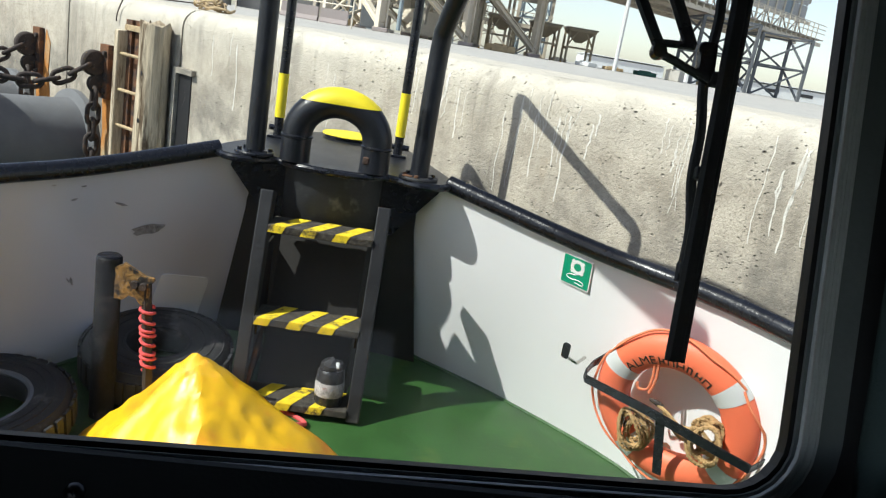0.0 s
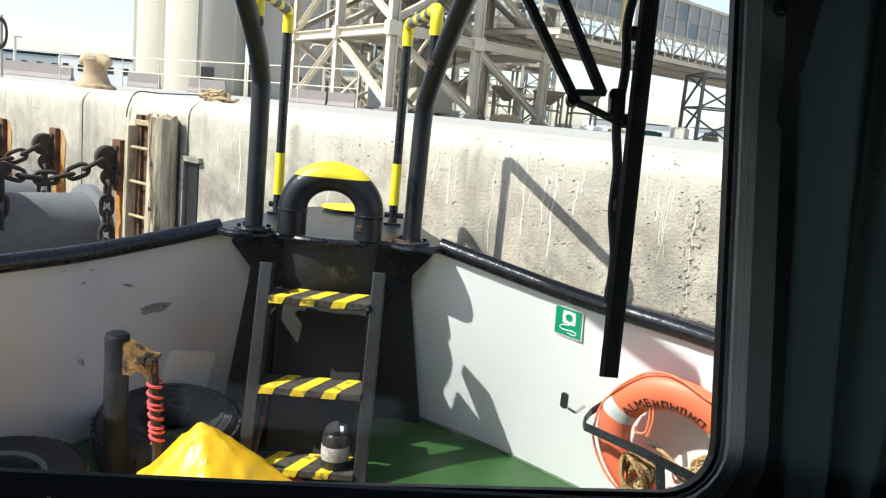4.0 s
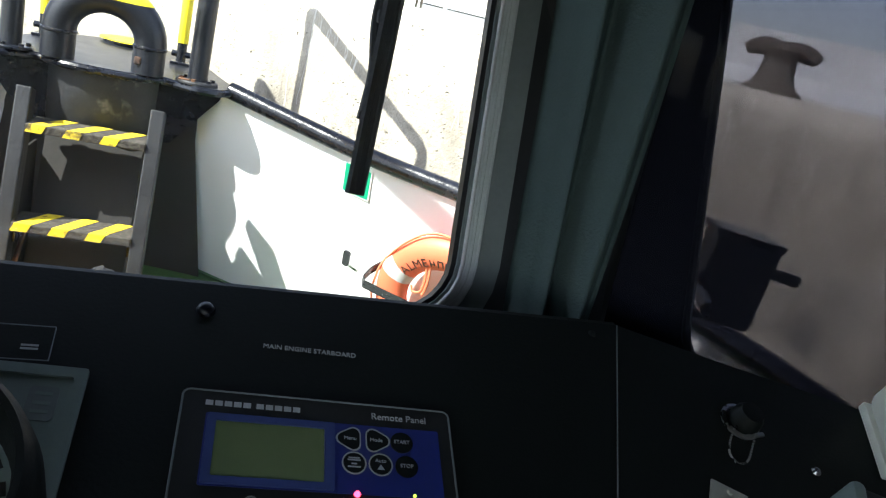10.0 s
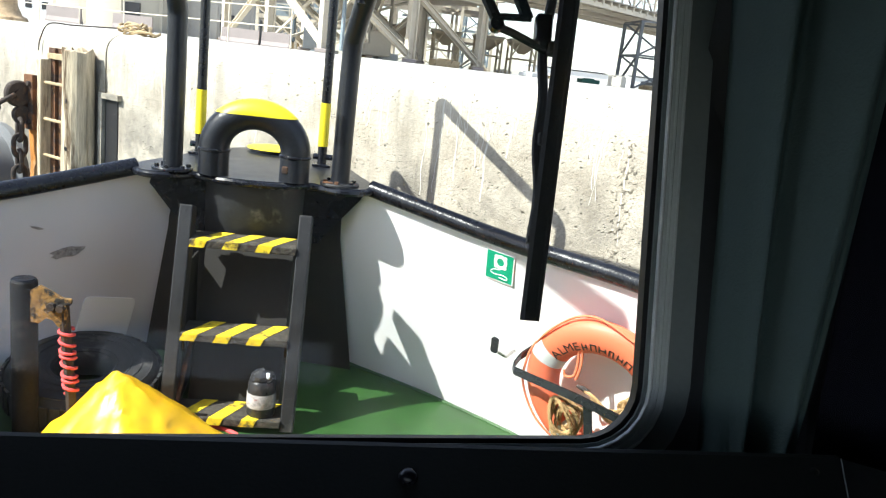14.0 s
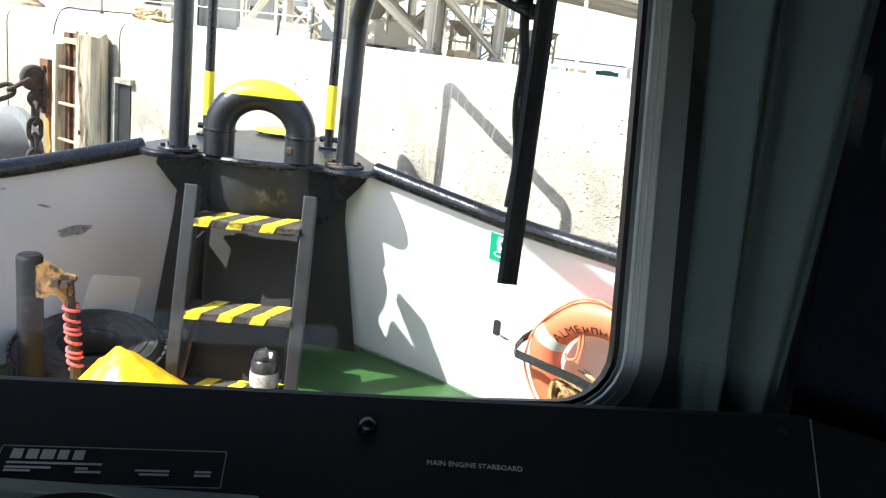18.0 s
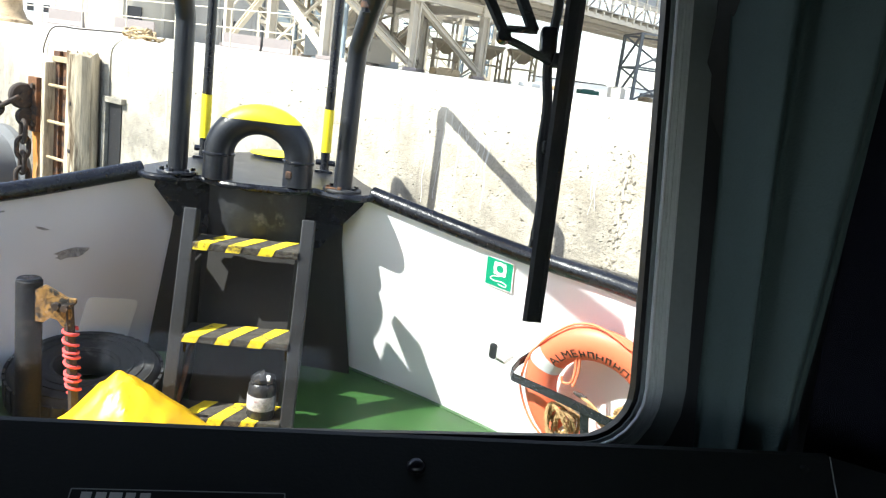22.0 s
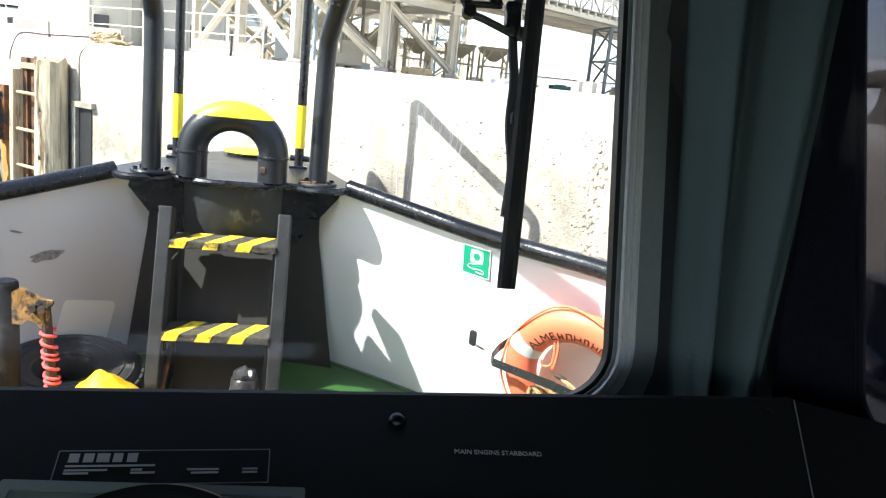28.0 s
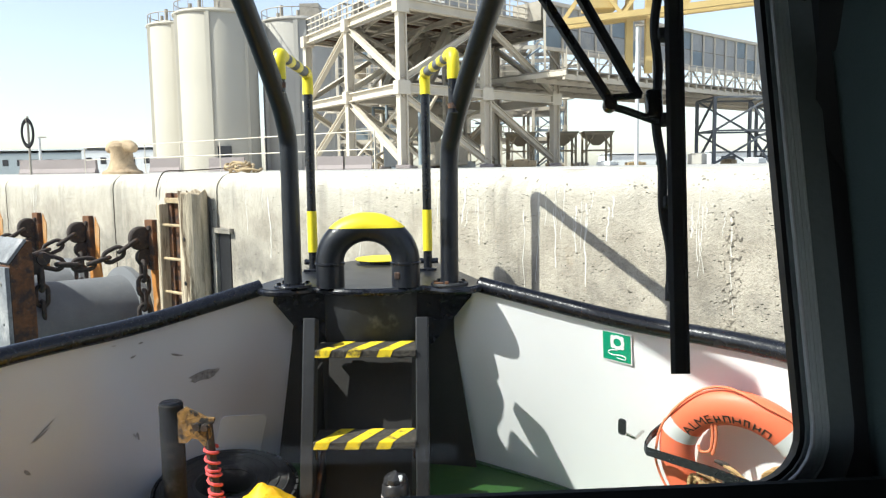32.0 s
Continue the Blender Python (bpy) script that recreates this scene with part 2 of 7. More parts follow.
def water_material():
    m = bpy.data.materials.new("harbour_water")
    m.use_nodes = True
    nt = m.node_tree
    b = nt.nodes["Principled BSDF"]
    b.inputs["Base Color"].default_value = (0.01, 0.055, 0.06, 1)
    b.inputs["Roughness"].default_value, b.inputs["IOR"].default_value = 0.06, 1.33
    co = nt.nodes.new("ShaderNodeTexCoord")
    a, c = nt.nodes.new("ShaderNodeTexNoise"), nt.nodes.new("ShaderNodeTexNoise")
    a.inputs["Scale"].default_value, c.inputs["Scale"].default_value, a.inputs["Detail"].default_value = 2.2, 7.0, 5
    s = nt.nodes.new("ShaderNodeMath")
    s.operation = "ADD"
    for i, n in enumerate((a, c)):
        nt.links.new(co.outputs["Object"], n.inputs["Vector"])
        nt.links.new(n.outputs["Fac"], s.inputs[i])
    bp = nt.nodes.new("ShaderNodeBump")
    bp.inputs["Strength"].default_value, bp.inputs["Distance"].default_value = 0.6, 0.12
    nt.links.new(s.outputs[0], bp.inputs["Height"])
    nt.links.new(bp.outputs["Normal"], b.inputs["Normal"])
    return m


BLACK = material("black_gloss_paint", (0.007, 0.008, 0.012), 0.27, 0, 0.4, 9, 0.45, 38, spec=0.4)
SATIN = material("satin_black_paint", (0.0095, 0.011, 0.0155), 0.36, 0, 0.35, 7, 0.45, 40, spec=0.4)
BLACKW = material("worn_black_paint", (0.014, 0.0145, 0.016), 0.6, 0, 0.4, 5, 0.35, 70, second=(0.09, 0.085, 0.08), spread=(0.66, 0.8))
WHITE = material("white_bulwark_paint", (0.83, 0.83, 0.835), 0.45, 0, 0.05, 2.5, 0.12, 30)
# port plate: bulwark white darkened and blued, its shade put in the colour
SHADEWHITE = material("shaded_white_bulwark_paint", (0.62, 0.635, 0.67), 0.5, 0, 0.07, 2.5, 0.15, 30)
GREEN = material("green_deck_paint", (0.028, 0.084, 0.02), 0.4, 0, 0.3, 5, 0.45, 55, second=(0.07, 0.12, 0.028), spread=(0.58, 0.72))
YELLOW = material("yellow_paint", (0.85, 0.68, 0.02), 0.45, 0, 0.12, 8, 0.2, 60)
TREADYEL = material("worn_tread_yellow", (0.85, 0.62, 0.02), 0.75, 0, 0.2, 20, 0.8, 110, second=(0.1, 0.075, 0.03), spread=(0.53, 0.64))
GRIT = material("black_anti_slip_grit", (0.055, 0.048, 0.038), 0.95, 0, 0.9, 40, 1.0, 160)
RUST = material("rusty_steel", (0.16, 0.07, 0.03), 0.9, 0.1, 0.5, 14, 0.9, 60, second=(0.05, 0.035, 0.03), spread=(0.45, 0.6))
RUSTDARK = material("dark_rusty_chain", (0.055, 0.042, 0.036), 0.85, 0.2, 0.5, 14, 0.8, 60, second=(0.14, 0.07, 0.035), spread=(0.55, 0.7))
RUBBER = material("black_rubber", (0.022, 0.022, 0.023), 0.75, 0, 0.35, 8, 0.4, 50)
TYRE = material("tyre_rubber", (0.022, 0.022, 0.023), 0.7, 0, 0.3, 10, 0.5, 60, second=(0.19, 0.18, 0.165), spread=(0.6, 0.82))
GREYRUB = material("weathered_grey_rubber", (0.15, 0.155, 0.162), 0.8, 0, 0.2, 5, 0.4, 40)
PANELM = material("scuffed_fender_facing", (0.19, 0.195, 0.2), 0.75, 0, 0.45, 3.0, 0.5, 30, second=(0.42, 0.41, 0.39), spread=(0.55, 0.72))
WOOD = material("weathered_timber", (0.44, 0.33, 0.19), 0.9, 0, 0.35, 6, 1.0, 50, second=(0.13, 0.09, 0.05), spread=(0.54, 0.66))
PILE = grained(material("split_pile_timber", (0.52, 0.43, 0.3), 0.95, 0, 0.55, 16, 1.0, 70, second=(0.1, 0.065, 0.035), spread=(0.5, 0.6)), 0.12)
ORANGE = material("orange_lifebuoy_shell", (0.86, 0.18, 0.085), 0.5, 0, 0.08, 5, 0.15, 50)
SILVER = material("reflective_tape", (0.62, 0.63, 0.62), 0.4, 0.1, 0.12, 20, 0.2, 120)
ROPE = material("manila_rope", (0.42, 0.27, 0.12), 0.9, 0, 0.3, 30, 0.8, 160)
ROPERED = material("red_cord", (0.72, 0.1, 0.1), 0.8, 0, 0.2, 30, 0.5, 160)
CORD = material("orange_cord", (0.75, 0.22, 0.1), 0.8, 0, 0.2, 30, 0.5, 160)
TARP = material("yellow_tarpaulin", (0.88, 0.5, 0.01), 0.4, 0, 0.1, 6, 0.3, 40, second=(0.82, 0.3, 0.02), spread=(0.5, 0.66))
SIGN_G = material("sign_green", (0.0, 0.3, 0.16), 0.35, 0, 0.04, 8, 0.02)
SIGN_W = material("sign_white", (0.82, 0.82, 0.8), 0.35, 0, 0.04, 8, 0.02)
TAPE = material("black_plastic_wrap", (0.03, 0.03, 0.032), 0.3, 0, 0.3, 14, 0.6, 60)
LABELM = material("faded_label", (0.42, 0.4, 0.4), 0.5, 0, 0.4, 30, 0.2, 60, second=(0.3, 0.08, 0.08), spread=(0.62, 0.68))
CHROME = material("brushed_metal", (0.55, 0.55, 0.53), 0.28, 1.0, 0.12, 20, 0.1, 120)
DASH = material("black_console_laminate", (0.0075, 0.0098, 0.0085), 0.55, 0, 0.15, 5, 0.12, 200, spec=0.22)
SCRAPED = material("scraped_black_paint", (0.016, 0.017, 0.019), 0.62, 0, 0.4, 12, 0.4, 70, second=(0.16, 0.15, 0.13), spread=(0.6, 0.74))
STRINGER = material("scuffed_ladder_paint", (0.0135, 0.014, 0.0155), 0.5, 0, 0.4, 7, 0.6, 60, second=(0.12, 0.115, 0.105), spread=(0.62, 0.8))
SOOT = material("dull_black_paint", (0.013, 0.0115, 0.0105), 0.75, 0, 0.3, 4, 0.3, 50)
LUG = material("flaking_rust", (0.34, 0.19, 0.06), 0.9, 0.1, 0.5, 30, 1.0, 90, second=(0.035, 0.03, 0.026), spread=(0.46, 0.56))
BEIGERUST = material("beige_rust_casting", (0.42, 0.31, 0.19), 0.95, 0, 0.35, 6, 1.0, 30, second=(0.16, 0.085, 0.045), spread=(0.55, 0.72))
LIME = material("white_lime_run", (0.7, 0.675, 0.61), 0.9, 0, 0.08, 30, 0.4)
PANEL_BLACK = material("instrument_black", (0.017, 0.0185, 0.0175), 0.45, 0, 0.1, 8, 0.08, 200)
BLUE = material("panel_blue", (0.022, 0.035, 0.2), 0.4, 0, 0.06, 8, 0.03, 200)
FRAMEBLUE = material("faded_panel_blue", (0.05, 0.075, 0.22), 0.4, 0, 0.06, 8, 0.03, 200)
LCD = material("lcd_green_grey", (0.16, 0.21, 0.1), 0.25, 0, 0.06, 3, 0.0, 50)
INK = material("white_print", (0.42, 0.43, 0.42), 0.5, 0, 0.05, 8, 0.0)
GREYFR = material("grey_green_frame", (0.19, 0.22, 0.215), 0.5, 0, 0.1, 6, 0.2, 90)
GASKET = material("pale_grey_gasket", (0.62, 0.66, 0.65), 0.55, 0, 0.08, 10, 0.15, 90)
DARKGASKET = material("black_gasket", (0.015, 0.015, 0.016), 0.6, 0, 0.1, 10, 0.1, 90)
CURTAIN = material("grey_green_curtain", (0.06, 0.095, 0.094), 0.8, 0, 0.1, 5, 0.35, 220)
LINING = material("dark_wheelhouse_lining", (0.035, 0.038, 0.04), 0.7, 0, 0.1, 3, 0.2, 80)
IVORY = material("ivory_plastic", (0.78, 0.8, 0.7), 0.5, 0, 0.04, 5, 0.05, 120)
GAUGE_GREY = material("gauge_panel_grey", (0.2, 0.255, 0.23), 0.5, 0, 0.06, 8, 0.08, 150)
CONCRETE = concrete_material()
AGGREGATE = material("bare_aggregate", (0.33, 0.29, 0.23), 0.95, 0, 0.9, 45, 1.0, 120, second=(0.12, 0.105, 0.085), spread=(0.5, 0.6))
PAVE = material("quay_apron_concrete", (0.42, 0.4, 0.36), 0.95, 0, 0.15, 0.6, 0.3, 8)
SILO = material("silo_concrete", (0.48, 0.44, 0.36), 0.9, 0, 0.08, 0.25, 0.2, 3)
# silo concrete again, darkened: shade on the right-hand silos is in the colour
SILOSHADE = material("silo_concrete_shaded", (0.4, 0.375, 0.33), 0.9, 0, 0.08, 0.25, 0.2, 3)
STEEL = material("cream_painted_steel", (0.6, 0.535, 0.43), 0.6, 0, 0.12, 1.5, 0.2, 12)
STEELGREY = material("grey_and_shaded_steel", (0.34, 0.305, 0.25), 0.65, 0.2, 0.2, 1.5, 0.2, 12)
STEELBLUE = material("blue_grey_steel", (0.22, 0.27, 0.3), 0.65, 0.1, 0.2, 1.5, 0.2, 12)
DARKSTEEL = material("dark_grey_steel", (0.13, 0.14, 0.15), 0.65, 0.2, 0.2, 1.5, 0.2, 12)
CRANE = material("ochre_crane_paint", (0.55, 0.4, 0.16), 0.6, 0, 0.12, 1.5, 0.2, 12)
BARRIER = material("barrier_concrete", (0.35, 0.3, 0.28), 0.9, 0, 0.12, 1.5, 0.3, 12)
SHED = material("pale_sheeting", (0.62, 0.63, 0.62), 0.6, 0, 0.06, 0.8, 0.1, 8)
SHEDBLUE = material("grey_blue_sheeting", (0.28, 0.32, 0.33), 0.6, 0, 0.06, 0.8, 0.1, 8)
CLAD = material("grey_cladding_sheet", (0.33, 0.335, 0.33), 0.6, 0, 0.15, 1.2, 0.2, 10, second=(0.42, 0.4, 0.36), spread=(0.5, 0.7))
DARKOPEN = material("dark_window", (0.02, 0.02, 0.022), 0.4, 0, 0.1, 2, 0.0)
WATER = water_material()
DULLSTEEL = material("dull_zinc_plate", (0.42, 0.42, 0.37), 0.5, 0.3, 0.1, 20, 0.1, 120)
HOPPERM = material("weathered_hopper_steel", (0.45, 0.37, 0.26), 0.8, 0, 0.25, 2, 0.3, 12)
DULLGREEN = material("faded_green_steel", (0.03, 0.12, 0.09), 0.7, 0, 0.15, 3, 0.2)
# GLASS has a slight translucent veil that lifts the blacks like glare
GLASS = sheet_glass("window_glass", (0.97, 0.985, 0.98), 0.008, (0.8, 0.78, 0.72), 0.005)
FILM = sheet_glass("purple_tinted_film", (0.075, 0.071, 0.083), 0.003, (0.1, 0.105, 0.165), 0.13)

# ---- mesh helpers ----


def part(name, bm, mat, parent=None, label="", smooth=False):
    """Links a bmesh as one mesh object, under its thing where one is given."""
    me = bpy.data.meshes.new(name)
    if smooth:
        for f in bm.faces:
            f.smooth = True
    bm.to_mesh(me)
    bm.free()
    me.materials.append(mat)
    if smooth:
        me.set_sharp_from_angle(angle=radians(40))
    ob = new(name, me)
    if parent:
        ob.parent = parent
    if label:
        tagged(ob, label)
    return ob


def thing(name, label, category, at=None, group="", kind=""):
    ob = new(name)
    if at is not None:
        ob.matrix_world = at if isinstance(at, Matrix) else Matrix.Translation(at)
    ob.empty_display_size = 0.05
    return tagged(ob, label, category, group, kind)


def box(bm, c, s, turn=None, bevel=0.0):
    """A box of size s round c, turned by a matrix, its edges rounded."""
    geo = bmesh.ops.create_cube(bm, size=1)
    vs = geo["verts"]
    bmesh.ops.scale(bm, vec=s, verts=vs)
    if bevel:
        es = list({e for v in vs for e in v.link_edges})
        res = bmesh.ops.bevel(bm, geom=es, offset=bevel, segments=2, affect="EDGES", profile=0.5)
        vs = list({v for f in res["faces"] for v in f.verts} | {v for v in vs if v.is_valid})
    m = Matrix.Translation(c) @ (turn.to_4x4() if turn else Matrix.Identity(4))
    bmesh.ops.transform(bm, matrix=m, verts=vs)
    return bm


def boxed(c, s, turn=None, bevel=0.0):
    return box(bmesh.new(), c, s, turn, bevel)


def tube(bm, pts, r, seg=10, closed=False, caps=True):
    """A round bar along points; r: one radius, or one for each point."""
    pts = [Vector(p) for p in pts]
    n = len(pts)
    rs = [r] * n if isinstance(r, (int, float)) else r
    rings, ref = [], None
    for i, p in enumerate(pts):
        a, b = pts[i - 1] if (i or closed) else p, pts[(i + 1) % n] if (i < n - 1 or closed) else p
        d = (b - a).normalized()
        if ref is None:
            ref = d.orthogonal().normalized()
        ref = (ref - d * ref.dot(d)).normalized()
        side = d.cross(ref)
        rings.append([bm.verts.new(p + (ref * math.cos(k * math.tau / seg) + side * math.sin(k * math.tau / seg)) * rs[i]) for k in range(seg)])
    for i in range(n if closed else n - 1):
        A, B = rings[i], rings[(i + 1) % n]
        for k in range(seg):
            bm.faces.new((A[k], A[(k + 1) % seg], B[(k + 1) % seg], B[k]))
    if caps and not closed:
        bm.faces.new(rings[0][::-1])
        bm.faces.new(rings[-1])
    return bm


def tubed(pts, r, seg=10, closed=False):
    return tube(bmesh.new(), pts, r, seg, closed)


def lathe(bm, profile, m=None, seg=32):
    """Turns (radius, height) points round z."""
    rings = []
    for r, z in profile:
        rings.append([bm.verts.new((r * math.cos(k * math.tau / seg), r * math.sin(k * math.tau / seg), z)) for k in range(seg)] if r > 1e-6 else [bm.verts.new((0, 0, z))])
    for A, B in zip(rings, rings[1:]):
        for k in range(seg):
            a, b = A[k % len(A)], A[(k + 1) % len(A)]
            c, d = B[(k + 1) % len(B)], B[k % len(B)]
            vs = []
            for v in (a, b, c, d):
                if v not in vs:
                    vs.append(v)
            if len(vs) > 2:
                bm.faces.new(vs)
    if m:
        bmesh.ops.transform(bm, matrix=m, verts=[v for ring in rings for v in ring])
    return bm


def lathed(profile, m=None, seg=32):
    return lathe(bmesh.new(), profile, m, seg)


def prism(bm, outline, depth, m=None):
    """A flat outline in xy, given thickness along z."""
    lo = [bm.verts.new((x, y, 0)) for x, y in outline]
    hi = [bm.verts.new((x, y, depth)) for x, y in outline]
    bm.faces.new(lo[::-1])
    bm.faces.new(hi)
    n = len(lo)
    for i in range(n):
        bm.faces.new((lo[i], lo[(i + 1) % n], hi[(i + 1) % n], hi[i]))
    if m:
        bmesh.ops.transform(bm, matrix=m, verts=lo + hi)
    return bm


def prismed(outline, depth, m=None):
    return prism(bmesh.new(), outline, depth, m)


def rounded(x0, y0, x1, y1, r, n=6):
    """A rectangle with round corners, counter-clockwise."""
    pts = []
    for cx, cy, a in ((x1 - r, y0 + r, -90), (x1 - r, y1 - r, 0), (x0 + r, y1 - r, 90), (x0 + r, y0 + r, 180)):
        pts += [(cx + r * math.cos(radians(a + 90 * k / n)), cy + r * math.sin(radians(a + 90 * k / n))) for k in range(n + 1)]
    return pts


def ring_plate(bm, outer, inner, depth, m=None):
    """A plate between two outlines of the same number of points."""
    n = len(outer)
    vs = [[bm.verts.new((*p, z)) for p in loop] for loop in (outer, inner) for z in (0, depth)]
    o0, o1, i0, i1 = vs
    for k in range(n):
        j = (k + 1) % n
        bm.faces.new((o1[k], o1[j], i1[j], i1[k]))
        bm.faces.new((o0[j], o0[k], i0[k], i0[j]))
        bm.faces.new((o0[k], o0[j], o1[j], o1[k]))
        bm.faces.new((i0[j], i0[k], i1[k], i1[j]))
    if m:
        bmesh.ops.transform(bm, matrix=m, verts=[v for loop in vs for v in loop])
    return bm


def writing(name, text, size, m, mat, parent, spacing=1.0):
    """Raised lettering in the built-in font, as a mesh."""
    cu = bpy.data.curves.new(name, "FONT")
    cu.body, cu.size, cu.extrude, cu.align_x, cu.space_character = text, size, 0.0004, "CENTER", spacing
    cu.resolution_u = 3
    tmp = bpy.data.objects.new(name, cu)
    scene.collection.objects.link(tmp)
    me = bpy.data.meshes.new_from_object(tmp.evaluated_get(bpy.context.evaluated_depsgraph_get()))
    bpy.data.objects.remove(tmp)
    bpy.data.curves.remove(cu)
    me.materials.clear()
    me.materials.append(mat)
    ob = new(name, me)
    ob.parent = parent
    ob.matrix_local = m
    return ob


def spline(pts, n=8):
    """Points along a smooth curve through pts."""
    pts = [Vector(p) for p in pts]
    out = []
    for i in range(len(pts) - 1):
        p0, p1, p2, p3 = pts[max(i - 1, 0)], pts[i], pts[i + 1], pts[min(i + 2, len(pts) - 1)]
        for k in range(n):
            t = k / n
            out.append(0.5 * (2 * p1 + (p2 - p0) * t + (2 * p0 - 5 * p1 + 4 * p2 - p3) * t * t + (3 * p1 - p0 - 3 * p2 + p3) * t ** 3))
    return out + [pts[-1]]


def frame_of(origin, x, z):
    """A pose with its x axis along x and its z axis near z."""
    x, z = Vector(x).normalized(), Vector(z).normalized()
    y = z.cross(x).normalized()
    z = x.cross(y)
    m = Matrix((x, y, z)).transposed().to_4x4()
    m.translation = Vector(origin)
    return m


# ---- quay: local x along the edge, y into the land, z up ----
QA = radians(40)
QT, QN = Vector((math.cos(QA), -math.sin(QA), 0)), Vector((math.sin(QA), math.cos(QA), 0))
QM = Matrix((QT, QN, Vector((0, 0, 1)))).transposed().to_4x4()
QM.translation = QN * 4.02
QTOP, SEA = 1.58, -1.35


ground = part("ground", boxed((0, 600, QTOP - 0.5), (2600, 1197, 1.0)), PAVE)
ground.matrix_world = QM
tagged(ground, "pale concrete quay apron reaching to the horizon", "ground", kind="structure")
bm = bmesh.new()
bmesh.ops.create_grid(bm, x_segments=1, y_segments=1, size=1500)
water = part("water", bm, WATER)
water.location.z = SEA
tagged(water, "dark green rippled harbour water", "water", kind="structure")

quay_wall = thing("quay_wall", "weathered grey concrete quay wall with rounded edge and stains", "wall", QM, kind="structure")
JOINTS = [-70, -50, -36, -27, -19, -16.3, -13.55, -10.75, -7.87, -5.94, 1.6, 4.4, 7.2, 10, 14, 20, 30, 60]
for a, b in zip(JOINTS, JOINTS[1:]):
    bm = bmesh.new()
    prof = [(1.6, -5), (0.0, -5), (0.0, QTOP - 0.16)] + [(0.16 - 0.16 * math.cos(radians(18 * k)), QTOP - 0.16 + 0.16 * math.sin(radians(18 * k))) for k in range(1, 6)] + [(1.6, QTOP)]
    n = max(2, int((b - a) / 0.4)) if abs(a) < 20 else 2
    cols = []
    for i in range(n + 1):
        x = a + 0.012 + (b - a - 0.024) * i / n
        cols.append([bm.verts.new((x, y, z + (0.008 * noise.noise(Vector((x * 2, y, 7))) if z > 1 else 0))) for y, z in prof])
    for A, B in zip(cols, cols[1:]):
        for k in range(len(prof) - 1):
            bm.faces.new((A[k], B[k], B[k + 1], A[k + 1]))
    bm.faces.new(cols[0])
    bm.faces.new(cols[-1][::-1])
    bmesh.ops.recalc_face_normals(bm, faces=bm.faces[:])
    part("concrete_block", bm, CONCRETE, quay_wall, smooth=True)

# ---- the boat ----
DECK_SLOPE = 0.17


def deck_z(y):
    return DECK_SLOPE * (y - 4.06)


BASE_S = [(0.0, 4.2, 0.004), (0.251, 4.108, -0.044), (0.795, 3.911, -0.15), (1.43, 3.416, -0.246), (1.865, 2.602, -0.361), (2.088, 1.531, -0.496), (2.15, 0.0, -0.506), (2.15, -3.0, -0.506)]
RAIL_S = [(0.0, 4.06, 1.0), (0.285, 3.886, 0.998), (0.935, 3.49, 0.881), (1.468, 2.948, 0.85), (1.9, 2.165, 0.797), (2.139, 1.225, 0.743), (2.2, 0.0, 0.72), (2.2, -3.0, 0.7)]
BASE_P = [(x, y, deck_z(max(y, 1.2)) - 0.02) for x, y in ((-0.57, 4.2), (-0.84, 4.08), (-1.25, 3.75), (-1.75, 3.1), (-2.1, 2.4), (-2.3, 1.5), (-2.4, 0.0), (-2.4, -3.0))]
RAIL_P = [(-0.57, 4.05, 1.0), (-0.846, 3.86, 1.0), (-1.32, 3.5, 0.89), (-1.72, 2.98, 0.855), (-2.08, 2.2, 0.8), (-2.32, 1.2, 0.76), (-2.42, 0.0, 0.72), (-2.42, -3.0, 0.7)]

bm = bmesh.new()
top, low = [], []
for p, q in zip(spline(BASE_P, 5), spline(BASE_S, 5)):
    row = []
    for k in range(17):
        # nearly flat, falling to the starboard waterway
        u = k / 16
        v = p.lerp(q, u)
        fall = max(0.0, (u - 0.55) / 0.45) ** 1.5
        row.append(Vector((v.x, v.y, deck_z(max(v.y, 1.2)) * (1 - fall) + (q.z + 0.02) * fall)))
    top.append([bm.verts.new(v) for v in row])
    low.append([bm.verts.new(v - Vector((0, 0, 0.05))) for v in row])
for G in (top, low):
    for A, B in zip(G, G[1:]):
        for k in range(16):
            bm.faces.new((A[k], A[k + 1], B[k + 1], B[k]))
bmesh.ops.recalc_face_normals(bm, faces=bm.faces[:])
deck = part("deck_floor", bm, GREEN, smooth=True)
tagged(deck, "dark green painted steel foredeck", "deck", kind="structure")


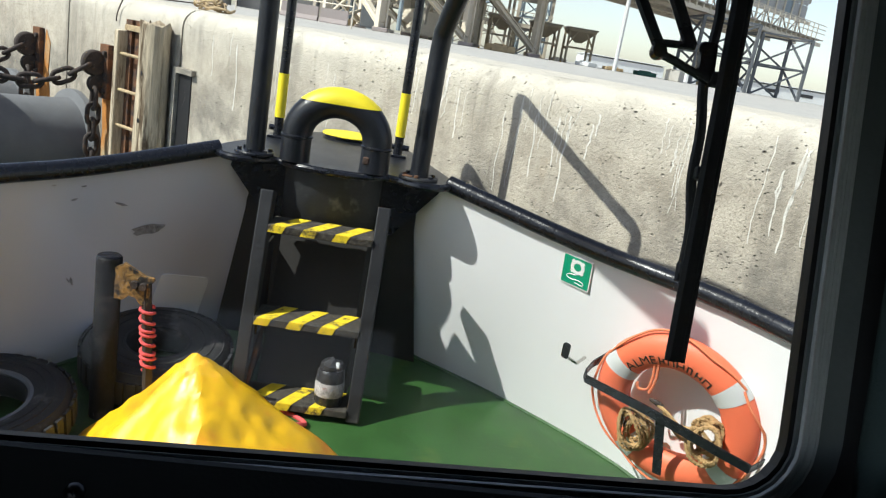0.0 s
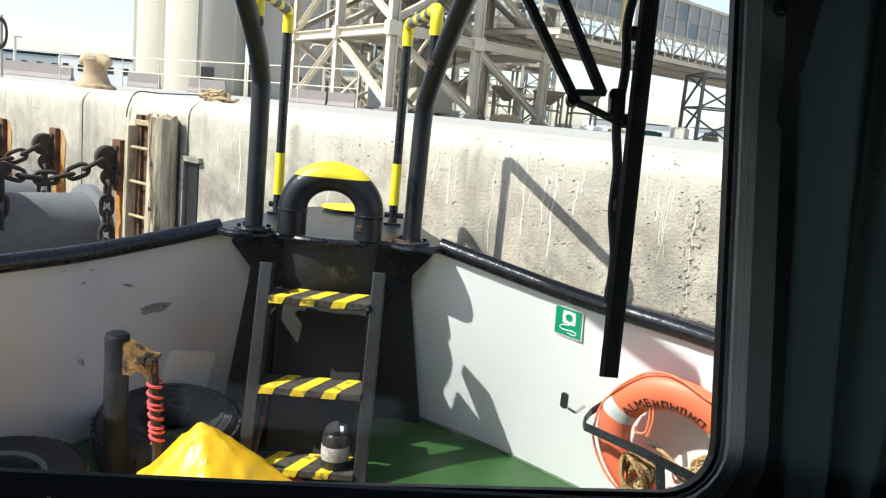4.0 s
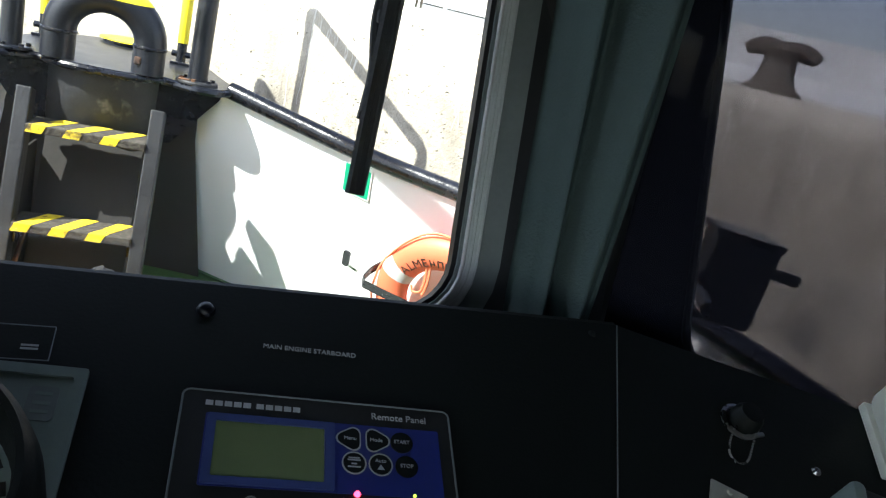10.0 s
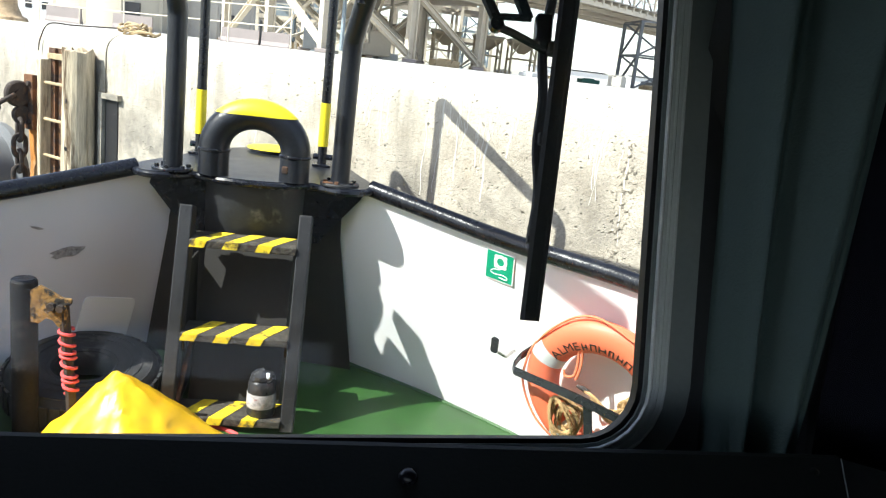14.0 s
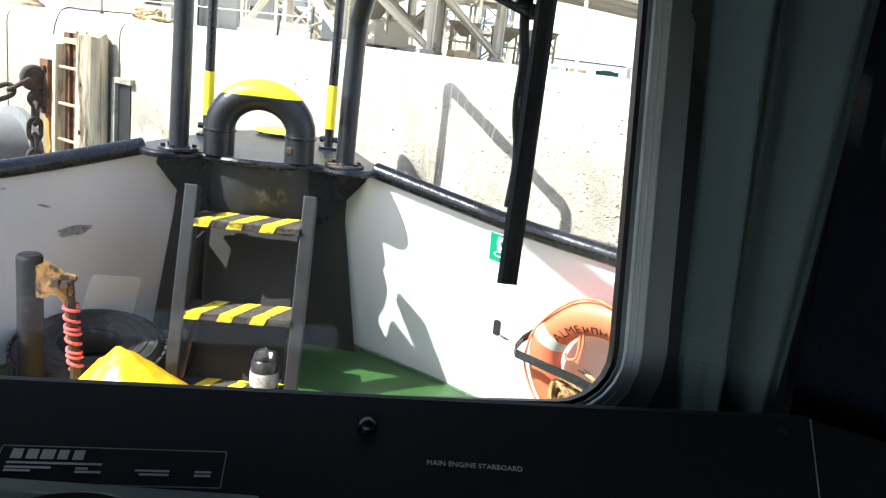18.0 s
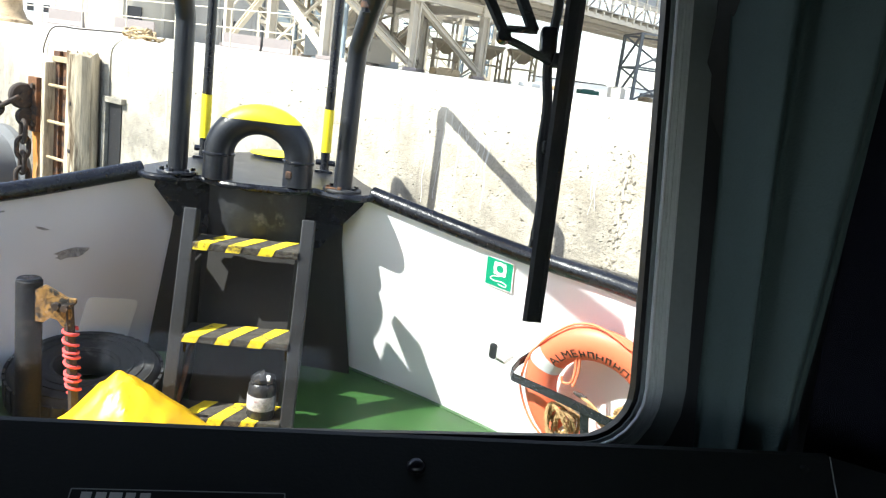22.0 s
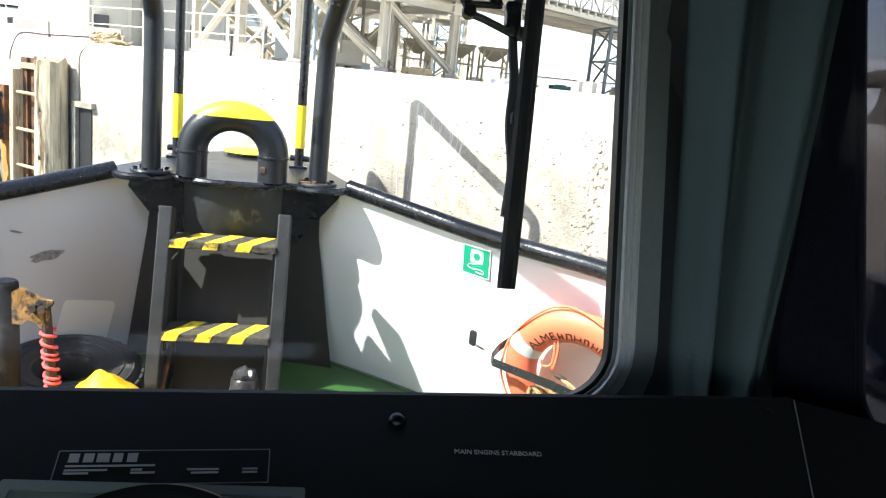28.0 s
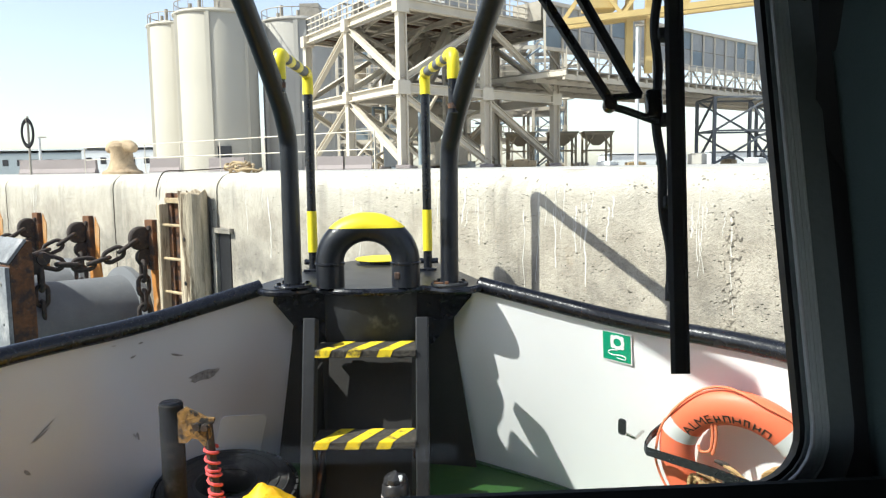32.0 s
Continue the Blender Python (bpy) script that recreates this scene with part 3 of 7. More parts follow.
def bulwark(name, base, rail, out, label):
    """A white inner plate with a dark outer skin, and the round rail along its top."""
    b = spline(base, 6)
    r = spline([(x, y, z - 0.03) for x, y, z in rail], 6)
    root = thing(name, label, "bulwark", kind="structure")
    bm = bmesh.new()
    inner = [[bm.verts.new(p.lerp(q, k / 3)) for k in range(4)] for p, q in zip(b, r)]
    outer = [[bm.verts.new(v.co + Vector((out * 0.02, 0.015, 0))) for v in col] for col in inner]
    for G in (inner, outer):
        for A, B in zip(G, G[1:]):
            for k in range(3):
                bm.faces.new((A[k], B[k], B[k + 1], A[k + 1]))
    bmesh.ops.recalc_face_normals(bm, faces=bm.faces[:])
    part("plate", bm, WHITE if out > 0 else SHADEWHITE, root, smooth=True)
    part("rail", tubed(spline(rail[1:], 8), 0.042, 14), BLACK, root, "glossy black tubular rail", smooth=True)
    # hull side down to the water
    bm = bmesh.new()
    top = [bm.verts.new(p + Vector((out * 0.03, 0.02, 0))) for p in r]
    low = [bm.verts.new((p.x + out * 0.08, p.y + 0.06, SEA - 0.6)) for p in b]
    mid = [bm.verts.new((p.x + out * 0.12, p.y + 0.1, 0.0)) for p in b]
    for i in range(len(top) - 1):
        bm.faces.new((top[i], top[i + 1], mid[i + 1], mid[i]))
        bm.faces.new((mid[i], mid[i + 1], low[i + 1], low[i]))
    part("hull_side", bm, BLACK, root, smooth=True)
    # green waterway strip at the foot
    part("waterway", tubed([p + Vector((-out * 0.012, -0.01, 0.02)) for p in b], 0.012, 6), GREEN, root, smooth=True)
    return root


bulwark("bulwark_starboard", BASE_S, RAIL_S, 1, "white painted steel bulwark with black rail")
bulwark("bulwark_port", BASE_P, RAIL_P, -1, "white scuffed steel bulwark, greyed for shade, with black rail")

# ---- bow: stem block, shelf, towing bitt, posts ----
CX = -0.285
stem = thing("stem_block", "black painted stem block with a wide rounded shelf", "stem block", (CX, 3.98, 0))
bm = bmesh.new()
rings = [[bm.verts.new((x, y, z)) for x, y in ((-w, yf), (w, yf), (wb, 0.7), (-wb, 0.7))] for w, yf, z, wb in ((0.555, 0.06, -0.08, 0.45), (0.435, 0.02, 0.7, 0.35), (0.43, 0.0, 0.98, 0.35))]
bm.faces.new(rings[0][::-1]), bm.faces.new(rings[-1])
for lo, hi in zip(rings, rings[1:]):
    for i in range(4):
        j = (i + 1) % 4
        bm.faces.new((lo[i], lo[j], hi[j], hi[i]))
part("trunk", bm, SOOT, stem)
# rounded apron under the bitt
bm = bmesh.new()
cols = []
for k in range(9):
    a = radians(-60 + 15 * k)
    x, y = 0.27 * math.sin(a) / math.sin(radians(60)), -0.03 - 0.19 * (math.cos(a) - 0.5) / 0.5
    cols.append([bm.verts.new((x, y, 0.985)), bm.verts.new((x, y + 0.01, 0.8)), bm.verts.new((x * 0.97, y + 0.08, 0.66)), bm.verts.new((x * 0.95, max(y, -0.03) + 0.11, 0.62))])
for A, B in zip(cols, cols[1:]):
    for k in range(3):
        bm.faces.new((A[k], A[k + 1], B[k + 1], B[k]))
bmesh.ops.recalc_face_normals(bm, faces=bm.faces[:])
part("apron_plate", bm, SCRAPED, stem, "scraped black plate", smooth=True)
# the column under it, down to the deck behind the ladder
bm = bmesh.new()
cols = []
for k in range(9):
    a = radians(-60 + 15 * k)
    x, y = max(-0.235, min(0.235, 0.262 * math.sin(a) / math.sin(radians(60)))), 0.03 if k in (0, 8) else -0.12
    cols.append([bm.verts.new((x, y - 0.38 * (0.7 - z), z)) for z in (0.7, 0.35, -0.12)])
for A, B in zip(cols, cols[1:]):
    for k in range(2):
        bm.faces.new((A[k], A[k + 1], B[k + 1], B[k]))
bmesh.ops.recalc_face_normals(bm, faces=bm.faces[:])
part("column_plate", bm, SOOT, stem, "dull black folded plate")
part("side_cheek", prismed([(-0.5, -0.1), (-0.1, -0.1), (-0.1, 0.6), (-0.32, 0.6)], 0.01, Matrix(((0, 0, 1, -0.265), (1, 0, 0, 0), (0, 1, 0, 0), (0, 0, 0, 1)))), SOOT, stem)
for s in (-1, 1):
    m = frame_of((s * 0.3, -0.06, 0.985), (s, 0, 0), (0, -1, 0))
    o = [(0, 0), (0.24, 0), (0.225, -0.05), (0.02, -0.3), (-0.06, -0.3), (-0.06, 0)]
    part("gusset", prismed(o if s > 0 else [(x, -y) for x, y in o[::-1]], 0.012, m), BLACK, stem)
half = [(0.0, -0.245), (0.12, -0.235), (0.2, -0.19), (0.27, -0.15), (0.34, -0.19), (0.42, -0.24), (0.495, -0.23), (0.555, -0.16), (0.575, -0.05), (0.56, 0.05), (0.5, 0.25), (0.42, 0.55), (0.3, 0.85), (0.15, 1.0), (0, 1.04)]
shape = [(p.x, p.y) for p in spline([(x, y, 0) for x, y in half], 3)]
outline = shape + [(-x, y) for x, y in shape[-2:0:-1]]
part("shelf", prismed(outline, 0.022, Matrix.Translation((0, 0, 0.985))), SATIN, stem, "glossy black shelf plate with round ears")
part("shelf_lip", tubed([(x, y, 0.988) for x, y in outline], 0.017, 8, True), BLACK, stem, smooth=True)
part("bow_disc", lathed([(0, 1.034), (0.168, 1.034), (0.17, 1.032), (0.17, 1.028)], Matrix.Translation((-0.02, 0.86, 0)), 28), YELLOW, stem, "yellow round cap")

part("disc_stub", lathed([(0.15, 1.0), (0.15, 1.029)], Matrix.Translation((-0.02, 0.86, 0)), 24), BLACK, stem)
bitt = thing("towing_bitt", "black tubular arch bitt with a yellow top", "bitt", (CX, 3.82, 1.007))
arc = [(-0.192, 0, 0), (-0.192, 0, 0.13)] + [(-0.192 * math.cos(radians(a)), 0, 0.13 + 0.172 * math.sin(radians(a))) for a in range(8, 180, 8)] + [(0.192, 0, 0.13), (0.192, 0, 0)]
part("arch", tubed(arc, 0.072, 24), SATIN, bitt, smooth=True)
cap = [(-0.192 * math.cos(radians(a)), 0, 0.132 + 0.172 * math.sin(radians(a))) for a in range(22, 160, 4)]
bm = tubed(cap, 0.0731, 32)
bmesh.ops.bisect_plane(bm, geom=bm.verts[:] + bm.edges[:] + bm.faces[:], plane_co=(0, 0, 0.3), plane_no=(0, 0, 1), clear_inner=True)
part("yellow_top", bm, YELLOW, bitt, "bright yellow painted crown", smooth=True)
for s in (-1, 1):
    part("weld_ring", lathed([(0.072, -0.008), (0.0775, -0.004), (0.0775, 0.004), (0.072, 0.008)], Matrix.Translation((s * 0.192, 0, 0.12)), 20), BLACK, bitt, smooth=True)
part("rust_spot", boxed((0.152, -0.062, 0.06), (0.03, 0.02, 0.035), None, 0.006), RUST, bitt, "orange rust patch")

for x, pts in ((-0.672, [(0, 0, 0), (0.0, 0.005, 0.6), (-0.002, -0.02, 0.78), (-0.018, -0.19, 0.99), (-0.078, -0.52, 1.35), (-0.15, -0.94, 1.74), (-0.228, -1.64, 2.14)]), (0.128, [(0.0, 0.0, 0.0), (0.006, 0.005, 0.6), (0.024, -0.059, 0.758), (0.088, -0.264, 0.977), (0.195, -0.708, 1.265), (0.294, -1.236, 1.508), (0.42, -1.9, 1.83)])):
    p = thing("bow_post", "thick black steel post bending outward on a bolted flange", "post", (x, 3.84, 1.007), "posts at the bow")
    part("pole", tubed(spline(pts, 8), 0.046, 16), SATIN, p, smooth=True)
    part("flange", lathed([(0, 0.014), (0.093, 0.014), (0.096, 0.008), (0.096, 0.0)], None, 28), BLACK if x < 0 else BLACKW, p)
    for k in range(6):
        a = radians(60 * k + 20)
        part("bolt", lathed([(0, 0.026), (0.011, 0.026), (0.012, 0.013)], Matrix.Translation((0.073 * math.cos(a), 0.073 * math.sin(a), 0)), 6), RUST if x > 0 and k in (3, 4) else BLACK, p)
    if x > 0:
        part("rust_chip", boxed((-0.055, -0.05, 0.016), (0.05, 0.03, 0.006), None, 0.002), RUST, p, "reddish primer chip")

for far, near, top, weld in (((-0.675, 4.45), (-0.665, 3.66), 1.15, 0.97), ((0.0, 4.44), (0.16, 3.66), 1.14, 0.86)):
    r = thing("hand_rail", "black bow hand rail with yellow bands", "rail", (far[0], far[1], 1.0), "hand rails at the bow")
    d = Vector((near[0] - far[0], near[1] - far[1], 0))
    part("stanchion", tubed([(0, 0, 0.02), (0, 0, top - 0.05)], 0.026, 12), BLACK, r, smooth=True)
    part("stanchion", tubed([d + Vector((0, 0, weld)), d + Vector((0, 0, top - 0.05))], 0.026, 12), BLACK, r, smooth=True)
    part("weld_bead", tubed([d + Vector((0, -0.004, weld + 0.02)), d + Vector((0, -0.004, weld + 0.045))], 0.029, 12), RUST, r, "rusty weld", smooth=True)
    part("yellow_band", tubed([(0, 0, 0.12), (0, 0, 0.36)], 0.0285, 12), YELLOW, r, smooth=True)
    u = d.normalized()
    for o, w in ((Vector((0, 0, 0)), u), (d, -u)):
        part("elbow", tubed(spline([o + Vector((0, 0, top - 0.12)), o + Vector((0, 0, top - 0.03)), o + w * 0.03 + Vector((0, 0, top)), o + w * 0.11 + Vector((0, 0, top))], 4), 0.031, 12), YELLOW, r, "yellow elbow", smooth=True)
    part("top_tube", tubed([u * 0.08 + Vector((0, 0, top)), d - u * 0.08 + Vector((0, 0, top))], 0.027, 12), GREYRUB, r, smooth=True)
    for k in (0.35, 0.62):
        part("top_band", tubed([d * k + Vector((0, 0, top)), d * (k + 0.12) + Vector((0, 0, top))], 0.0285, 12), YELLOW, r, smooth=True)
    part("foot_bar", tubed([(-0.05, 0, 0.06), (0.06, 0, 0.06)], 0.016, 8), BLACK, r, smooth=True)
    part("foot_plate", boxed((0, 0, 0.014), (0.1, 0.1, 0.014), None, 0.003), BLACK, r)

# ---- ladder to the shelf ----
ladder = thing("bow_ladder", "black wooden ladder with yellow and black striped treads", "ladder", (CX, 3.42, deck_z(3.42)))
LZ = deck_z(3.42)
lean = 0.29


def lad(x, z, dy=0.0):
    return Vector((x, (z - 0.0) * lean + dy, z))


tilt = Matrix.Rotation(-math.atan(lean), 3, "X")
for s in (-1, 1):
    h = 0.97
    part("stringer", boxed(lad(s * 0.275, h / 2), (0.062, 0.1, h * 1.05), tilt, 0.006), STRINGER, ladder, "scuffed black painted stringer")
for z in (0.82, 0.405, 0.045):
    tread = part("tread", boxed(lad(0, z, 0.03), (0.49, 0.19, 0.035), None, 0.004), GRIT, ladder, "gritty black tread")
    for k in range(3):
        x = -0.155 + 0.15 * k
        o = [(x - 0.075, -0.0955), (x - 0.008, -0.0955), (x + 0.085, 0.0955), (x + 0.018, 0.0955)]
        c = lad(0, z, 0.03)
        bm = prismed(o, 0.003, Matrix.Translation((0, c.y, c.z + 0.0165)))
        prism(bm, [(x - 0.09, 0), (x - 0.023, 0), (x - 0.008, 0.033), (x - 0.075, 0.033)], 0.003, frame_of((0, c.y - 0.0945, c.z - 0.0165), (1, 0, 0), (0, -1, 0)))
        part("yellow_stripe", bm, TREADYEL, tread)
part("brace", tubed([lad(-0.24, 0.1), lad(-0.22, 0.36, 0.12)], 0.012, 6), RUST, ladder, "rusty brace")
for s in (-1, 1):
    part("tread_bracket", boxed(lad(s * 0.235, 0.36, 0.04), (0.012, 0.12, 0.07), None, 0.002), BLACK, ladder)

can = thing("wrapped_can", "can wrapped in black plastic with a faded label", "can", Vector((-0.14, 3.45, LZ + 0.063)))
part("body", lathed([(0, 0), (0.062, 0.0), (0.066, 0.01), (0.064, 0.08), (0.067, 0.1), (0.063, 0.16), (0.045, 0.185), (0.018, 0.195), (0, 0.195)], None, 18), TAPE, can, smooth=True)
part("label_band", lathed([(0.0665, 0.045), (0.068, 0.05), (0.068, 0.11), (0.0665, 0.115)], None, 18), LABELM, can, "grey printed band", smooth=True)
bm = lathed([(0.05, 0.165), (0.058, 0.18), (0.05, 0.2), (0.03, 0.212), (0.012, 0.222), (0, 0.22)], None, 20)
for v in bm.verts:
    v.co += Vector((1, 1, 0.6)) * 0.016 * noise.noise(v.co * 38)
part("crumpled_top", bm, TAPE, can)
part("foil_tip", boxed((0.012, -0.028, 0.2), (0.05, 0.035, 0.016), Matrix.Rotation(0.5, 3, "X"), 0.006), SILVER, can, "crumpled silver foil")

# ---- foredeck gear ----
POSTM = material("chipped_matt_black_paint", (0.012, 0.012, 0.013), 0.8, 0, 0.4, 9, 0.7, 60, second=(0.07, 0.066, 0.06), spread=(0.55, 0.68), spec=0.25)
post = thing("mooring_post", "black round deck post with a rusty bracket", "mooring post", Vector((-1.1, 3.22, deck_z(3.22))))
H = 0.595 - deck_z(3.22)
part("pole", lathed([(0, H), (0.045, H), (0.052, H - 0.008), (0.052, 0)], None, 20), POSTM, post, smooth=True)
lug = [(0.04, H - 0.035), (0.04, H - 0.17), (0.075, H - 0.172), (0.1, H - 0.15), (0.125, H - 0.155), (0.15, H - 0.185), (0.178, H - 0.18), (0.186, H - 0.13), (0.18, H - 0.085), (0.2, H - 0.075), (0.198, H - 0.062), (0.165, H - 0.06), (0.12, H - 0.035), (0.075, H - 0.012)]
part("bracket", prismed(lug, 0.02, Matrix(((1, 0, 0, 0), (0, 0, -1, -0.02), (0, 1, 0, 0), (0, 0, 0, 1)))), LUG, post, "flaking rusty plate lug")
part("cap_plate", lathed([(0, H + 0.004), (0.042, H + 0.004), (0.048, H)], None, 20), BLACK, post)
part("bracket_bolt", lathed([(0, 0.02), (0.016, 0.02), (0.018, 0)], frame_of((0.125, -0.04, H - 0.095), (1, 0, 0), (0, -1, 0)), 8), RUSTDARK, post)
part("shackle_pin", tubed([(0.16, -0.06, H - 0.1), (0.16, 0.05, H - 0.1)], 0.016, 8), RUSTDARK, post, smooth=True)
hang = thing("corded_hook", "hanging hook whipped with red cord", "hook", Vector((-0.93, 3.2, 0.0)))
part("shank", tubed([(-0.005, 0, 0.5), (0.003, 0, 0.38), (0.022, 0, 0.12), (0.034, 0, deck_z(3.2) + 0.01)], 0.022, 8), RUSTDARK, hang, smooth=True)
part("red_whipping", tubed([(0.003 + 0.0003 * k + 0.029 * math.cos(k * 0.75), 0.029 * math.sin(k * 0.75), 0.4 - 0.0041 * k + 0.009 * math.sin(k * 0.23)) for k in range(72)], 0.0074, 6), ROPERED, hang, "pinkish red cord turns", smooth=True)


def tyre(at, R, r, label, tilt=(0, 0, 0)):
    t = thing("tyre_fender", label, "tyre", Matrix.Translation(at) @ Euler([radians(a) for a in tilt]).to_matrix().to_4x4(), "old tyres on the foredeck")
    prof = []
    for k in range(25):
        a = math.tau * k / 24
        c, s = math.cos(a), math.sin(a)
        prof.append((R - r + r * math.copysign(abs(c) ** 0.7, c), r * 0.85 * math.copysign(abs(s) ** 0.75, s)))
    part("carcass", lathed(prof, None, 48), TYRE, t, smooth=True)
    bm = bmesh.new()
    for k in range(40):
        a = math.tau * k / 40
        box(bm, ((R + 0.002) * math.cos(a), (R + 0.002) * math.sin(a), 0), (0.012, 0.04, r * 1.1), Matrix.Rotation(a, 3, "Z"), 0)
    part("tread_lugs", bm, TYRE, t)
    part("bead", tubed([((R - 1.75 * r) * math.cos(k * math.tau / 40), (R - 1.75 * r) * math.sin(k * math.tau / 40), r * 0.62) for k in range(40)], 0.014, 6, True), GREYRUB if "grey" in label else TYRE, t, "worn bead", smooth=True)
    for q in (0.35, 0.75, 1.15):
        part("sidewall_rib", tubed([((R - q * r) * math.cos(k * math.tau / 48), (R - q * r) * math.sin(k * math.tau / 48), r * 0.85 * (1 - abs(q - 1) ** 2.6) ** 0.38) for k in range(48)], 0.005, 5, True), TYRE, t, smooth=True)
    return t


tyre((-1.5, 2.93, deck_z(2.93) + 0.15), 0.375, 0.09, "black tyre lying flat with a worn grey rim", (6, -2, 0))
tyre((-0.98, 3.57, deck_z(3.57) + 0.098), 0.34, 0.11, "dark tyre lying by the stem in shade", (9, 2, 0))

# tarpaulin over a hump
tarp = thing("tarpaulin", "bright yellow tarpaulin thrown over a pointed load", "tarpaulin", Vector((-0.62, 2.95, deck_z(2.95))))
bm = bmesh.new()
bmesh.ops.create_grid(bm, x_segments=64, y_segments=52, size=0.5)
TZ = 0.345 - deck_z(2.95)
for v in bm.verts:
    x, y = v.co.x * 1.28, v.co.y * 1.06
    px, py = x + 0.03, y
    rr = math.hypot(px, py)
    wob = 0.13 * noise.noise(Vector((x * 3.5, y * 3.5, 8)))
    fall = max((px * math.cos(q) + py * math.sin(q)) / w for q, w in ((0.05, 0.76), (0.8, 0.6), (1.7, 0.5), (2.6, 0.44), (3.35, 0.46), (4.0, 0.5), (4.65, 0.66), (5.5, 0.72)))
    h = TZ * (1 - (fall * (1 + wob)) ** 1.02 if fall > 0 else 1)
    for q, w in ((0.35, 0.5), (1.2, 0.5), (2.2, 0.4), (3.0, 0.45), (3.7, 0.5), (4.4, 0.55), (5.05, 0.5), (5.75, 0.6)):
        off = px * math.sin(q) - py * math.cos(q) + 0.02 * math.sin(9 * rr)
        if px * math.cos(q) + py * math.sin(q) > 0.05:
            h += 0.016 * math.exp(-(off / 0.011) ** 2) * math.exp(-rr / w)
    h += (0.03 * (0.3 - abs(noise.noise(Vector((x * 4.5 + y * 2, y * 4.5, 2))))) + 0.022 * (0.3 - abs(noise.noise(Vector((x * 11, y * 11 - x * 4, 6)))))) * min(1, rr * 4)
    v.co = Vector((x, y, max(0.012 + 0.01 * noise.noise(Vector((x * 9, y * 9, 5))), h)))
part("sheet", bm, TARP, tarp, smooth=True)
part("edge_cord", tubed(spline([(0.2, -0.3, 0.13), (0.33, -0.17, 0.11), (0.42, -0.05, 0.08), (0.5, 0.05, 0.03)], 6), 0.008, 6), ROPERED, tarp, "red and green edge cord", smooth=True)
cordw = thing("coiled_line", "red and yellow line lying by the ladder", "rope", Vector((-0.42, 3.3, deck_z(3.3))))
part("strand", tubed(spline([(-0.18, 0.1, 0.02), (-0.05, 0.0, 0.06), (0.08, -0.05, 0.05), (0.2, 0.02, 0.02), (0.1, 0.1, 0.02), (-0.1, 0.06, 0.03)], 6), 0.012, 6), ROPERED, cordw, smooth=True)

# ---- starboard bulwark: sign and lifebuoy ----


def wall_s(t, h):
    """A point on the starboard inner plate: t along, h from foot to rail, and the way along and up."""
    b = spline(BASE_S, 6)
    r = spline([(x, y, z - 0.03) for x, y, z in RAIL_S], 6)
    f = t * 6
    i = min(int(f), len(b) - 2)
    u = f - i
    p, q = b[i].lerp(b[i + 1], u), r[i].lerp(r[i + 1], u)
    return p.lerp(q, h), (r[i + 1] - r[i]).normalized(), (q - p).normalized()


SIGN_T, SIGN_H = 2.0, 0.895
at, along, up = wall_s(SIGN_T, SIGN_H)
m = frame_of(at, along, along.cross(up))
if m.col[2].xyz.y > 0:
    m = frame_of(at, along, -along.cross(up))
sgn = thing("safety_sign", "green square lifebuoy sign with white border", "sign", m)
part("plate", prismed(rounded(-0.078, -0.078, 0.078, 0.078, 0.004), 0.003, Matrix.Translation((0, 0, 0.004))), SIGN_W, sgn)
part("field", prismed(rounded(-0.072, -0.072, 0.072, 0.072, 0.003), 0.001, Matrix.Translation((0, 0, 0.0071))), SIGN_G, sgn, "green field")
circ = lambda r, n=24, cx=0, cy=0: [(cx + r * math.cos(k * math.tau / n), cy + r * math.sin(k * math.tau / n)) for k in range(n)]
part("ring_symbol", ring_plate(bmesh.new(), circ(0.037, 24, 0.004, 0.026), circ(0.02, 24, 0.004, 0.026), 0.0012, Matrix.Translation((0, 0, 0.008))), SIGN_W, sgn, "white ring symbol")
for k in range(4):
    a = radians(45 + 90 * k)
    part("ring_grip", boxed((0.004 + 0.037 * math.cos(a), 0.026 + 0.037 * math.sin(a), 0.0086), (0.014, 0.016, 0.001), Matrix.Rotation(a, 3, "Z")), SIGN_W, sgn)
part("line_symbol", tubed(spline([(0.004, -0.014, 0.009), (-0.03, -0.02, 0.009), (-0.045, -0.035, 0.009), (-0.02, -0.043, 0.009), (0.02, -0.038, 0.009), (0.045, -0.045, 0.009), (0.04, -0.058, 0.009), (0.0, -0.055, 0.009)], 5), 0.0022, 5), SIGN_W, sgn, "white throw line symbol", smooth=True)



def wall_p(t, h):
    """A point on the port inner plate, as for starboard."""
    b = spline(BASE_P, 6)
    r = spline([(x, y, z - 0.03) for x, y, z in RAIL_P], 6)
    f = t * 6
    i = min(int(f), len(b) - 2)
    u = f - i
    p, q = b[i].lerp(b[i + 1], u), r[i].lerp(r[i + 1], u)
    along, up = (r[i] - r[i + 1]).normalized(), (q - p).normalized()
    n = along.cross(up)
    if n.y > 0:
        n = -n
    return frame_of(p.lerp(q, h), along, n)


